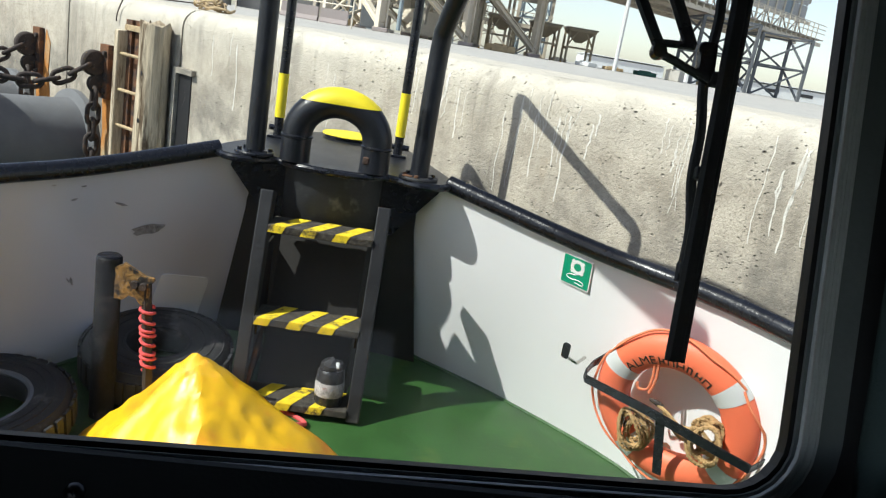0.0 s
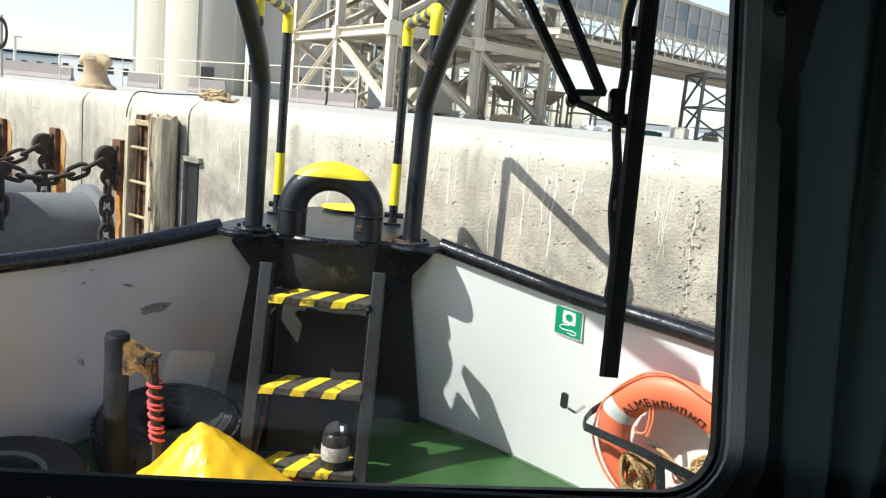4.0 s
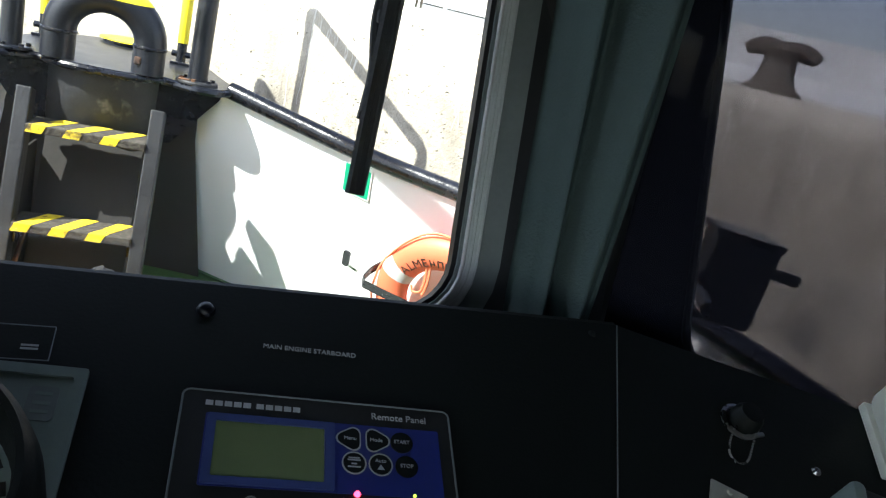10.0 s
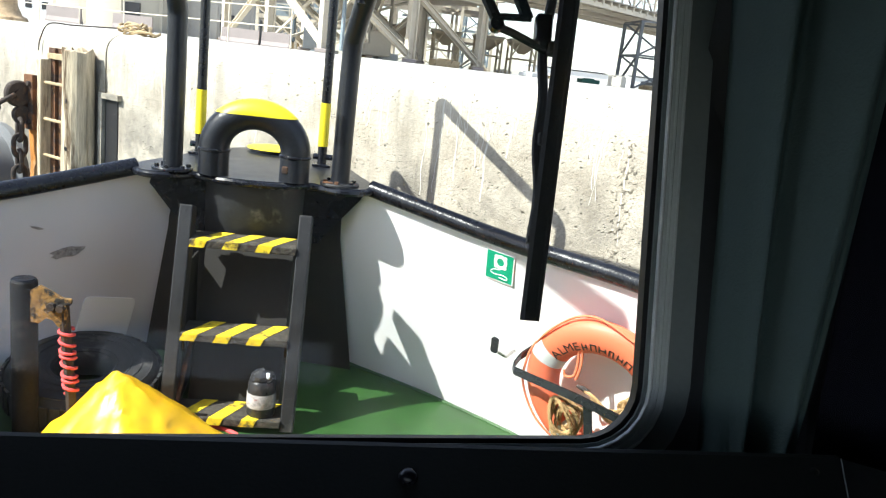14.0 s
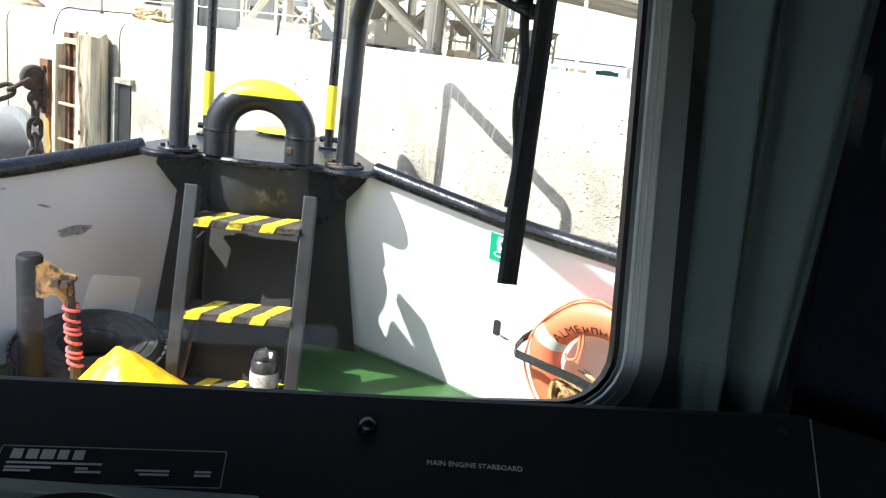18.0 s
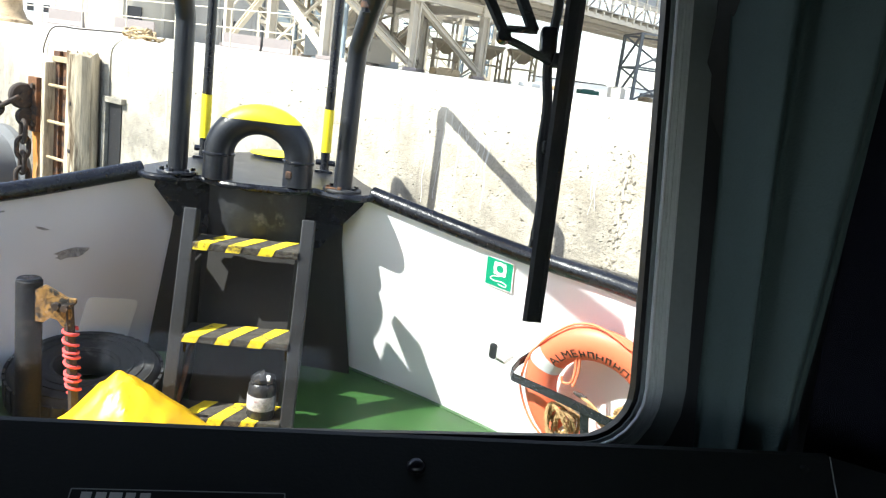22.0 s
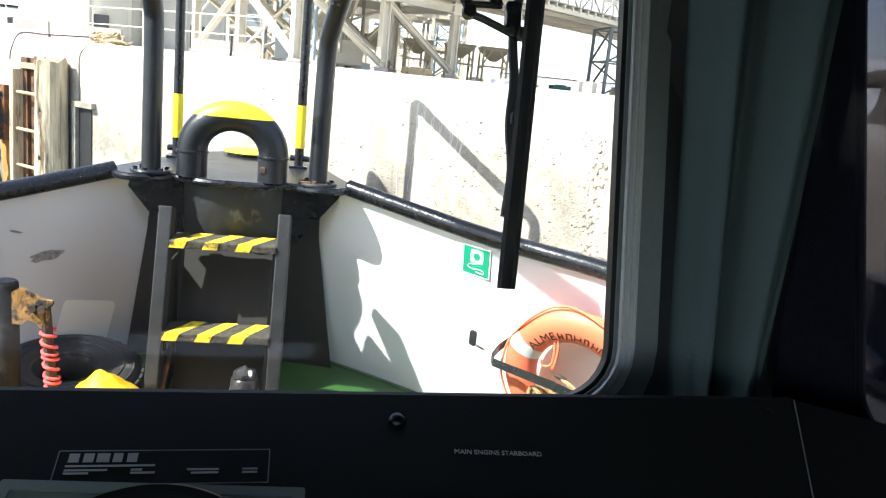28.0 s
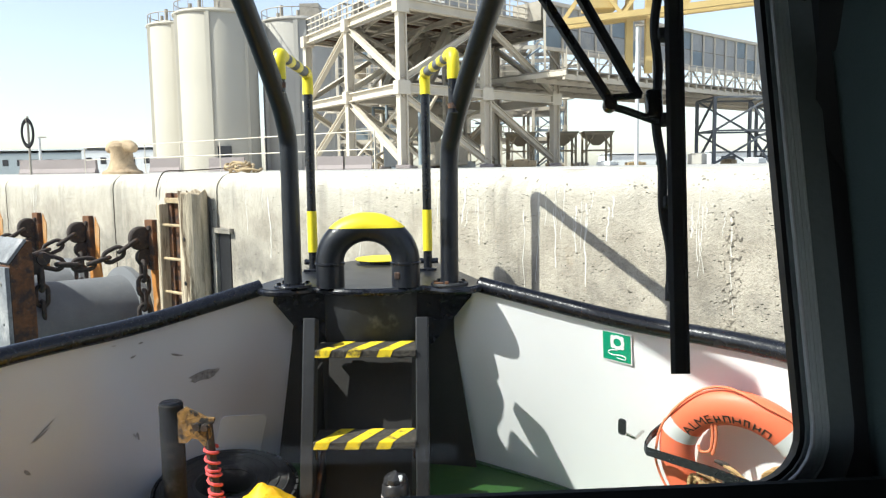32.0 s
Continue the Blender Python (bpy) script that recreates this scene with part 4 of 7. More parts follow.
SCUFF = material("dark_scuff", (0.26, 0.26, 0.265), 0.8, 0, 0.6, 60, 0.3, 200)
REFLWHITE = material("reflection_white", (0.9, 0.92, 0.92), 0.4, 0, 0.03, 3, 0.08)
scuffs = thing("bulwark_scuffs", "dark rubber scuff marks on the port bulwark", "scuff marks", kind="structure")
for t, hh, w, v, a in ((1.62, 0.66, 0.075, 0.026, -4), (1.66, 0.655, 0.05, 0.016, 10), (1.8, 0.82, 0.03, 0.006, -28), (2.04, 0.94, 0.012, 0.004, 0), (2.12, 0.88, 0.014, 0.005, 8), (2.22, 0.46, 0.006, 0.022, 12), (2.24, 0.47, 0.004, 0.015, 30), (2.78, 0.66, 0.06, 0.003, 35), (2.8, 0.64, 0.045, 0.004, 30), (2.9, 0.5, 0.02, 0.008, -50), (3.12, 0.4, 0.012, 0.025, 10), (2.24, 0.96, 0.01, 0.003, 0)):
    o = [(w * math.cos(k * math.tau / 14) * (1 + 0.25 * math.sin(k * 2.3)), v * math.sin(k * math.tau / 14) * (1 + 0.3 * math.sin(k * 3.1))) for k in range(14)]
    part("scuff", prismed(o, 0.002, wall_p(t, hh) @ Matrix.Translation((0, 0, 0.004)) @ Matrix.Rotation(radians(a), 4, "Z")), SCUFF, scuffs)
# brighter plate stands in for a window reflection on the port bulwark
patch = part("repainted_patch", prismed(rounded(-0.13, -0.17, 0.13, 0.11, 0.03), 0.006), REFLWHITE)
patch.matrix_world = wall_p(1.4, 0.25) @ Matrix.Translation((0, 0, 0.006)) @ Matrix.Rotation(radians(-22), 4, "Z")
tagged(patch, "rounded brighter white patch painted as a reflection on the bulwark", "paint patch", kind="structure")

BUOY_C = Vector((1.366, 3.12, 0.303))
buoy_n = Vector((-0.631, -0.744, -0.22)).normalized()
m = frame_of(BUOY_C, Vector((0.763, -0.647, 0)), buoy_n) @ Matrix.Diagonal((1.03, 1.03, 1.03, 1))
buoy = thing("lifebuoy", "orange lifebuoy with silver bands and black lettering", "lifebuoy", m)
R0, RT, FLAT = 0.283, 0.077, 0.72


def on_ring(a, q, lift=0.0):
    """A place on the ring: a degrees round it, q degrees round its section from the outer rim over the front."""
    c, d = R0 + (RT + lift) * math.cos(radians(q)), FLAT * (RT + lift) * math.sin(radians(q))
    return Vector((c * math.cos(radians(a)), c * math.sin(radians(a)), d))


part("ring", lathed([(R0 + RT * math.cos(k * math.tau / 24), FLAT * RT * math.sin(k * math.tau / 24)) for k in range(25)], None, 72), ORANGE, buoy, smooth=True)
BANDS = (151, 42, -35, -125)
for c in BANDS:
    bm = bmesh.new()
    cols = [[bm.verts.new(on_ring(c - 7 + 3.5 * j, 15 * k, 0.002)) for k in range(24)] for j in range(5)]
    for A, B in zip(cols, cols[1:]):
        for k in range(24):
            bm.faces.new((A[k], A[(k + 1) % 24], B[(k + 1) % 24], B[k]))
    bmesh.ops.recalc_face_normals(bm, faces=bm.faces[:])
    part("reflective_band", bm, SILVER, buoy, "silver reflective band", smooth=True)


def letter_at(a, q):
    """A pose on the ring's front: x along it, z out of it."""
    p = on_ring(a, q, 0.0012)
    out = Vector((math.cos(radians(q)) * FLAT * math.cos(radians(a)), math.cos(radians(q)) * FLAT * math.sin(radians(a)), math.sin(radians(q)))).normalized()
    return frame_of(p, (math.sin(radians(a)), -math.cos(radians(a)), 0), out)


for k, ch in enumerate("ALME"):
    writing("lettering", ch, 0.06, letter_at(140 - 8.6 * k, 108) @ Matrix.Translation((0, -0.02, 0)), PANEL_BLACK, buoy)
for k in range(6):
    mm = letter_at(105.5 - 9 * k, 110)
    w, h = 0.018 + 0.005 * (k % 3), 0.036
    bm = boxed((-w / 2, 0, 0), (0.006, h, 0.001))
    box(bm, (w / 2, 0, 0), (0.006, h * (0.7 + 0.3 * (k % 2)), 0.001))
    box(bm, (0, (h / 2 - 0.003) * (1 if k % 2 else -0.2), 0), (w, 0.006, 0.001))
    bmesh.ops.transform(bm, matrix=mm, verts=bm.verts[:])
    part("faded_letter", bm, PANEL_BLACK, buoy)
bm = bmesh.new()
for c, d in zip(BANDS, BANDS[1:] + (BANDS[0] - 360,)):
    tube(bm, spline([on_ring(c + (d - c) * j / 8, 25 + 12 * math.sin(j * 1.3), 0.003 + 0.02 * math.sin(math.pi * j / 8)) for j in range(9)], 3), 0.0055, 6)
part("grab_line", bm, CORD, buoy, "orange grab line", smooth=True)
for o in (0.0, 0.016):
    part("hanging_cord", tubed(spline([(-0.1 + o, 0.21, 0.035), (-0.098 + o, 0.15, 0.045), (-0.11 + o, 0.09, 0.05), (-0.15 + 3 * o, 0.075, 0.05), (-0.16 + 4 * o, 0.1, 0.045)], 5), 0.006, 6), CORD, buoy, smooth=True)
part("toggle", lathed([(0, -0.035), (0.007, -0.03), (0.012, 0), (0.008, 0.028), (0, 0.035)], frame_of((-0.06, 0.045, 0.055), (0.1, 0.9, 0.2), (0.85, -0.3, 0)), 10), RUSTDARK, buoy, "dark wooden toggle", smooth=True)

coil = thing("coiled_rope", "tan manila rope coiled in the lifebuoy", "rope", m)
rng = random.Random(4)


def hank(name, cx, cy, w, h, n):
    """A bundle of twisted loops."""
    bm = bmesh.new()
    for k in range(n):
        ox, oy, rx, ry, tw = cx + rng.gauss(0, 0.012), cy + rng.gauss(0, 0.012), w * rng.uniform(0.7, 1.1), h * rng.uniform(0.7, 1.1), rng.uniform(-0.5, 0.5)
        pts = []
        for j in range(22):
            a = j * math.tau / 22
            u, v = rx * math.cos(a), ry * math.sin(a)
            pts.append((ox + u * math.cos(tw) - v * math.sin(tw), oy + u * math.sin(tw) + v * math.cos(tw), 0.02 + 0.011 * k + 0.014 * math.sin(2 * a + k)))
        tube(bm, pts, 0.0082, 6, True)
        # the lay of the strands
        for j in range(0, 22):
            p, q = Vector(pts[j]), Vector(pts[(j + 1) % 22])
            side = Vector((q.y - p.y, p.x - q.x, 0)).normalized() * 0.0068
            tube(bm, [p + side + Vector((0, 0, 0.005)), p.lerp(q, 0.9) - side + Vector((0, 0, 0.005))], 0.0042, 4)
    part(name, bm, ROPE, coil, smooth=True)


hank("loops", -0.135, -0.13, 0.05, 0.085, 8)
hank("loops", 0.175, -0.02, 0.055, 0.085, 9)
part("loose_end", tubed(spline([(-0.05, 0.04, 0.06), (0.0, 0.03, 0.07), (0.06, 0.0, 0.08), (0.13, 0.02, 0.08)], 5), 0.0085, 6), ROPE, coil, smooth=True)
part("loose_end", tubed(spline([(-0.02, 0.02, 0.06), (0.04, -0.04, 0.07), (0.08, -0.06, 0.07), (0.15, -0.05, 0.06)], 5), 0.0085, 6), ROPE, coil, smooth=True)

rack = thing("lifebuoy_bracket", "black flat-bar bracket holding the lifebuoy", "bracket", m)
bar = [Vector(p) for p in ((-0.36, 0.1, -0.05), (-0.385, 0.085, 0.03), (-0.388, 0.066, 0.09), (-0.37, 0.055, 0.11), (-0.07, 0.04, 0.12), (0.2, 0.005, 0.125), (0.37, -0.02, 0.12), (0.39, -0.02, 0.05))]
bm = bmesh.new()
prev = None
for i, p in enumerate(bar):
    w, d = Vector((0.004, 0.021, 0)), Vector((0, 0, 0.007)) if 3 < i < 7 else Vector((0.007, 0, 0.003))
    q = [bm.verts.new(p + w), bm.verts.new(p - w), bm.verts.new(p - w + d), bm.verts.new(p + w + d)]
    if prev:
        for k in range(4):
            bm.faces.new((prev[k], prev[(k + 1) % 4], q[(k + 1) % 4], q[k]))
    else:
        bm.faces.new(q[::-1])
    prev = q
bm.faces.new(prev)
bmesh.ops.recalc_face_normals(bm, faces=bm.faces[:])
part("front_bar", bm, BLACK, rack)
part("upright_bar", boxed((0.0, -0.12, 0.112), (0.04, 0.27, 0.007), Matrix.Rotation(0.08, 3, "Z"), 0.002), BLACK, rack)
part("hook_tab", prismed(rounded(-0.018, -0.04, 0.018, 0.04, 0.012), 0.009, Matrix.Translation((-0.525, 0.09, 0.02)) @ Matrix.Rotation(-0.12, 4, "Z")), BLACK, rack)
part("hook_stem", tubed([(-0.51, 0.055, 0.02), (-0.48, 0.03, 0.0), (-0.475, 0.03, -0.07)], 0.008, 6), CHROME, rack, smooth=True)

# ---- wheelhouse: front wall leaning out at the top ----
LEAN = 0.30
WV = Vector((0, LEAN, 1)).normalized()
WM = Matrix((Vector((1, 0, 0)), WV, Vector((1, 0, 0)).cross(WV))).transposed().to_4x4()
WM.translation = Vector((0, 1.185 - LEAN * 0.3, 1.0))
VZ = WV.z
X0, X1, V0, V1, RC = -0.775, 0.704, 0.053 / VZ, 1.0 / VZ, 0.085
front = thing("wall_front", "dark wheelhouse front wall with a rounded window opening", "wall", WM, kind="structure")


def opening(grow, r):
    """The window's outline, grown by a margin: its foot rises to starboard and its port side leans out."""
    pts = []
    for x, y in rounded(X0 - grow, V0 - grow, X1 + grow, V1 + grow, r):
        pts.append((x - 0.09 * (y - 0.1) * (X1 - x) / (X1 - X0), y + 0.058 * x * (V1 - y) / (V1 - V0)))
    return pts


out_loop = opening(0, RC)
big = []
cx, cy = (X0 + X1) / 2, (V0 + V1) / 2
for x, y in out_loop:
    dx, dy = x - cx, y - cy
    k = min(((1.0 - cx) if dx > 0 else (cx + 1.35)) / abs(dx) if dx else 99, ((1.5 - cy) if dy > 0 else (cy + 1.6)) / abs(dy) if dy else 99)
    big.append((cx + dx * k, cy + dy * k))
part("panel", ring_plate(bmesh.new(), big, opening(0.01, RC + 0.01), 0.03, Matrix.Translation((0, 0, -0.03))), LINING, front)
part("window_frame", ring_plate(bmesh.new(), opening(0.085, RC + 0.085), opening(0.008, RC + 0.008), 0.012, Matrix.Translation((0, 0, 0.002))), GREYFR, front, "grey-green inner frame")
part("gasket", ring_plate(bmesh.new(), opening(0.04, RC + 0.04), opening(0.014, RC + 0.014), 0.008, Matrix.Translation((0, 0, 0.012))), GASKET, front, "pale grey rubber gasket")
for grow in (0.017, 0.028, 0.04):
    part("gasket_lip", tubed([(x, y, 0.0195) for x, y in opening(grow, RC + grow)], 0.003, 6, True), SILVER if grow < 0.02 else GASKET, front, smooth=True)
part("black_seal", ring_plate(bmesh.new(), opening(0.015, RC + 0.015), opening(0, RC), 0.026, Matrix.Translation((0, 0, -0.018))), DARKGASKET, front, "black glazing seal")
pane = part("window_pane", prismed(opening(-0.001, RC), 0.0005, Matrix.Translation((0, 0, -0.006))), GLASS, front)
pane.visible_shadow = False

# wheelhouse shell
side = thing("wall_starboard", "wheelhouse side wall with a large window", "wall", frame_of((1.0, 1.17, 0.0), (0.87, -0.494, 0), (-0.494, -0.87, 0)), kind="structure")
so = [(x - 0.19 * (y - 1.1) * (1 - x) / 0.83, y) for x, y in rounded(0.175, 1.05, 1.0, 2.05, 0.09)]
sb = []
cx, cy = 0.52, 1.55
for x, y in so:
    dx, dy = x - cx, y - cy
    k = min(((1.12 - cx) if dx > 0 else (cx + 0.25)) / abs(dx) if dx else 99, ((2.5 - cy) if dy > 0 else (cy + 0.6)) / abs(dy) if dy else 99)
    sb.append((cx + dx * k, cy + dy * k))
part("panel", ring_plate(bmesh.new(), sb, so, 0.03, Matrix.Translation((0, 0, -0.03))), LINING, side)
part("gasket", tubed([(x, y, 0.004) for x, y in so], 0.008, 8, True), GREYFR, side, smooth=True)
pane2 = part("window_pane", prismed(so, 0.0005, Matrix.Translation((0, 0, -0.012))), GLASS, side)
pane2.visible_shadow = False
bm = boxed((0.3, -2.2, 0.25), (3.5, 0.04, 1.7))
box(bm, (0.3, -2.2, 2.25), (3.5, 0.04, 0.6))
for x in (-1.3, 0.3, 1.9):
    box(bm, (x, -2.2, 1.52), (0.3, 0.038, 0.86))
wall_back = part("wall_back", bm, LINING)
tagged(wall_back, "plain dark wheelhouse back wall with two windows", "wall", kind="structure")
wall_side = part("wall_aft_starboard", boxed((1.97, -0.8, 1.0), (0.04, 2.8, 3.2)), LINING)
tagged(wall_side, "plain dark wheelhouse side wall", "wall", kind="structure")
bm = boxed((-1.37, 0.3, 0.9), (0.04, 1.9, 3.0))
box(bm, (-1.37, -1.45, 0.3), (0.04, 1.6, 1.8))
box(bm, (-1.37, -1.45, 2.2), (0.04, 1.6, 0.4))
box(bm, (-1.37, -2.15, 1.6), (0.04, 0.2, 0.8))
wall_port = part("wall_port", bm, LINING)
tagged(wall_port, "plain dark wheelhouse port wall with a window", "wall", kind="structure")
floor = part("floor", boxed((0.3, -0.5, -0.25), (3.4, 3.4, 0.06)), LINING)
tagged(floor, "dark wheelhouse floor", "floor", kind="structure")
ceiling = part("ceiling", boxed((0.25, -0.42, 2.36), (3.3, 3.66, 0.05)), LINING)
tagged(ceiling, "dark wheelhouse ceiling", "ceiling", kind="structure")

film = thing("sun_film_blind", "dark purple see-through sun blind over the side window", "blind", frame_of((0.98, 1.07, 0.0), (0.87, -0.494, 0), (-0.494, -0.87, 0)))
bm = bmesh.new()
cols = []
FZ = [1.08 + 0.0534 * k for k in range(21)]
for i in range(49):
    x = 1.2 * i / 48
    cols.append([bm.verts.new((x + 0.02 * math.sin(z * 3), z, 0.007 * math.sin(x * 11) + 0.005 * math.sin(z * 9 + x * 5) + 0.006 * noise.noise(Vector((x * 6, z * 4, 3))))) for z in FZ])
for A, B in zip(cols, cols[1:]):
    for k in range(len(FZ) - 1):
        bm.faces.new((A[k], B[k], B[k + 1], A[k + 1]))
part("sheet", bm, FILM, film, smooth=True)
part("roller", tubed([(0.0, 2.16, 0.0), (1.22, 2.16, 0.0)], 0.018, 12), DARKGASKET, film, "black blind roller", smooth=True)
part("hem_bar", tubed([(0.0, 1.085, 0.004), (1.2, 1.085, 0.004)], 0.006, 8), DARKGASKET, film, smooth=True)

curt = thing("curtain", "grey-green curtain gathered in folds at the corner", "curtain", (0, 0, 0))
bm = bmesh.new()
cols = []
for i in range(61):
    u = i / 60
    fold = 0.016 * math.sin(u * math.tau * 2.1 + 0.6) + 0.007 * math.sin(u * math.tau * 4.3 + 1)
    cols.append([bm.verts.new((0.8 + (0.125 + 0.06 * (z - 1.1)) * u + 0.004 * math.sin(z * 5 + u * 7) + 0.0 * (z - 1.1), 1.075 + LEAN * (z - 1.1) * 0.92 * (1 - 0.8 * u) - 0.05 * u + fold * (0.8 + 0.3 * (z - 1)), z)) for z in [0.95 + 0.09 * k for k in range(16)]])
for A, B in zip(cols, cols[1:]):
    for k in range(15):
        bm.faces.new((A[k], B[k], B[k + 1], A[k + 1]))
part("cloth", bm, CURTAIN, curt, smooth=True)
part("curtain_wire", tubed([(-0.95, 1.335, 1.922), (0.0, 1.335, 1.92), (0.84, 1.335, 1.924)], 0.003, 8), DARKGASKET, curt, "thin black curtain wire", smooth=True)
part("wire_bracket", boxed((0.79, 1.345, 1.912), (0.035, 0.03, 0.03), None, 0.007), DARKGASKET, curt)
part("wire_hook", tubed([(0.775 + 0.012 * math.cos(k * math.tau / 12), 1.33, 1.9 + 0.012 * math.sin(k * math.tau / 12)) for k in range(12)], 0.003, 6, True), DARKGASKET, curt, smooth=True)

lampbox = thing("side_lamp_box", "dark box with a stub pipe outside the side window", "lamp box", Matrix.Translation((1.385, 1.335, 1.175)) @ Matrix.Rotation(radians(-16), 4, "Z"))
part("case", boxed((0, 0, 0), (0.14, 0.1, 0.2), Matrix.Rotation(radians(4), 3, "Y"), 0.012), SATIN, lampbox)
part("lid_rim", boxed((0.002, 0, 0.094), (0.15, 0.11, 0.016), Matrix.Rotation(radians(4), 3, "Y"), 0.004), BLACK, lampbox)
part("stub_pipe", tubed([(0.06, 0.0, 0.03), (0.145, 0.0, 0.022)], 0.013, 12), SATIN, lampbox, smooth=True)
part("bracket_arm", tubed([(-0.05, -0.03, 0.0), (-0.12, -0.13, 0.0), (-0.13, -0.3, 0.0)], 0.016, 8), BLACK, lampbox, smooth=True)

# ---- console ----
DS = 0.495
DV = Vector((0, 1, DS)).normalized()
DM = Matrix((Vector((1, 0, 0)), DV, Vector((1, 0, 0)).cross(DV))).transposed().to_4x4()
DM.translation = Vector((0, 0.826, 1.166))


def dash_at(x, y):
    """Local place on the console top from world x and y."""
    return (x, (y - 0.826) / DV.y)


console = thing("console", "black sloping wheelhouse console", "console", DM)
edge = [dash_at(*p) for p in ((-1.3, 0.83), (-0.3, 0.845), (0.89, 0.889), (0.705, 0.3), (-1.3, 0.3))]
part("main_top", prismed(edge[::-1], 0.02, Matrix.Translation((0, 0, -0.021))), DASH, console)
edge = [dash_at(*p) for p in ((0.893, 0.889), (1.06, 0.845), (1.3, 0.79), (1.6, 0.7), (1.6, 0.3), (0.708, 0.3))]
part("corner_top", prismed(edge[::-1], 0.02, Matrix.Translation((0, 0, -0.0215))), DASH, console)
part("seam_strip", boxed((0.799, -0.2585, -0.0008), (0.0012, 0.683, 0.001), Matrix.Rotation(radians(-15.7), 3, "Z")), GREYFR, console)
part("back_edge", tubed([(*dash_at(-1.3, 0.83), -0.012), (*dash_at(-0.3, 0.845), -0.012), (*dash_at(0.89, 0.889), -0.012)], 0.011, 8), DASH, console, smooth=True)
part("cabinet_body", boxed((0, -0.28, -0.33), (2.6, 0.5, 0.5), Matrix.Rotation(-math.atan(DS), 3, "X")), DASH, console)
sill = part("window_ledge", boxed((-0.15, 0.95, 0.84), (2.2, 0.22, 0.04)), LINING)
tagged(sill, "dark ledge below the window", "ledge", kind="structure")
for x, y in ((0.323, 0.004), (-0.228, -0.023)):
    part("cap_nut", lathed([(0.0, 0.009), (0.006, 0.008), (0.0095, 0.005), (0.0115, 0)], Matrix.Translation((x, y, 0)), 20), BLACK, console, "glossy black dome cap", smooth=True)
writing("engine_label", "MAIN ENGINE STARBOARD", 0.009, Matrix.Translation((0.448, -0.042, 0.0006)), INK, console)

writing("engine_label", "MAIN ENGINE PORTSIDE", 0.009, Matrix.Translation((*dash_at(-0.35, 0.75), 0.0006)), INK, console)

plate = thing("builder_plate", "black plate with white border and print", "plate", DM @ Matrix.Translation((0.058, -0.074, 0.0006)) @ Matrix.Rotation(radians(3), 4, "Z"))
part("border", ring_plate(bmesh.new(), rounded(-0.116, -0.023, 0.116, 0.023, 0.001, 2), rounded(-0.1148, -0.0218, 0.1148, 0.0218, 0.001, 2), 0.0005), GREYFR, plate)
for k, w in enumerate((0.013, 0.013, 0.016, 0.012, 0.013)):
    part("mark_block", boxed((-0.098 + 0.0155 * k, 0.0125, 0.0008), (w * 0.85, 0.0115, 0.0006)), INK, plate)
for x0, w, y in ((-0.105, 0.095, 0.002), (-0.105, 0.045, -0.0035), (-0.035, 0.012, -0.0035), (-0.105, 0.026, -0.0075), (-0.035, 0.026, -0.0075), (0.025, 0.035, -0.004), (0.03, 0.03, -0.0085), (0.086, 0.017, -0.004), (0.086, 0.017, -0.0085)):
    part("print_bar", boxed((x0 + w / 2, y, 0.0005), (w, 0.0024, 0.0005)), INK, plate)

gp = thing("compass_panel", "grey instrument panel with a large round black compass", "instrument", DM @ Matrix.Translation((*dash_at(0.045, 0.62), 0.0)))
part("grey_plate", prismed(rounded(-0.147, -0.2, 0.17, 0.128, 0.003, 2), 0.004), GAUGE_GREY, gp)
part("plate_rim", ring_plate(bmesh.new(), rounded(-0.149, -0.2, 0.172, 0.13, 0.003, 2), rounded(-0.137, -0.188, 0.16, 0.118, 0.003, 2), 0.007), GAUGE_GREY, gp)
part("bezel", lathed([(0.13, 0.004), (0.13, 0.09), (0.124, 0.122), (0.117, 0.132), (0.111, 0.131), (0.107, 0.11), (0.106, 0.07)], Matrix.Translation((0.046, -0.071, 0)), 64), DASH, gp, "black domed bezel", smooth=True)
part("dial_ring", ring_plate(bmesh.new(), circ(0.106, 48), circ(0.076, 48), 0.001, Matrix.Translation((0.046, -0.071, 0.075))), GAUGE_GREY, gp)
part("dial_face", prismed(circ(0.075, 40), 0.002, Matrix.Translation((0.046, -0.071, 0.071))), LINING, gp)
bm = bmesh.new()
for k in range(72):
    a = math.tau * k / 72
    box(bm, (0.046 + 0.084 * math.cos(a), -0.071 + 0.084 * math.sin(a), 0.0765), (0.012 if k % 2 else 0.016, 0.0022, 0.0006), Matrix.Rotation(a, 3, "Z"))
tagged(part("dial_ticks", bm, DARKOPEN, gp), kind="stuff")
for k in range(24):
    a = math.tau * k / 24
    part("dial_print", boxed((0.046 + 0.098 * math.cos(a), -0.071 + 0.098 * math.sin(a), 0.0763), (0.006, 0.013, 0.0006), Matrix.Rotation(a, 3, "Z")), DARKOPEN, gp)
for ch, a in (("7", 74), ("6", 104), ("8", 44)):
    writing("dial_figure", ch, 0.02, Matrix.Translation((0.046 + 0.056 * math.cos(radians(a)), -0.078 + 0.056 * math.sin(radians(a)), 0.0735)), INK, gp)
part("key_pad", prismed(rounded(0.122, 0.065, 0.15, 0.105, 0.005), 0.0012, Matrix.Translation((0, 0, 0.004))), GREYFR, gp, "small pale key pad")
for y in (0.096, 0.085, 0.075):
    part("key_mark", boxed((0.136, y, 0.0056), (0.016, 0.004, 0.0006)), GAUGE_GREY, gp)

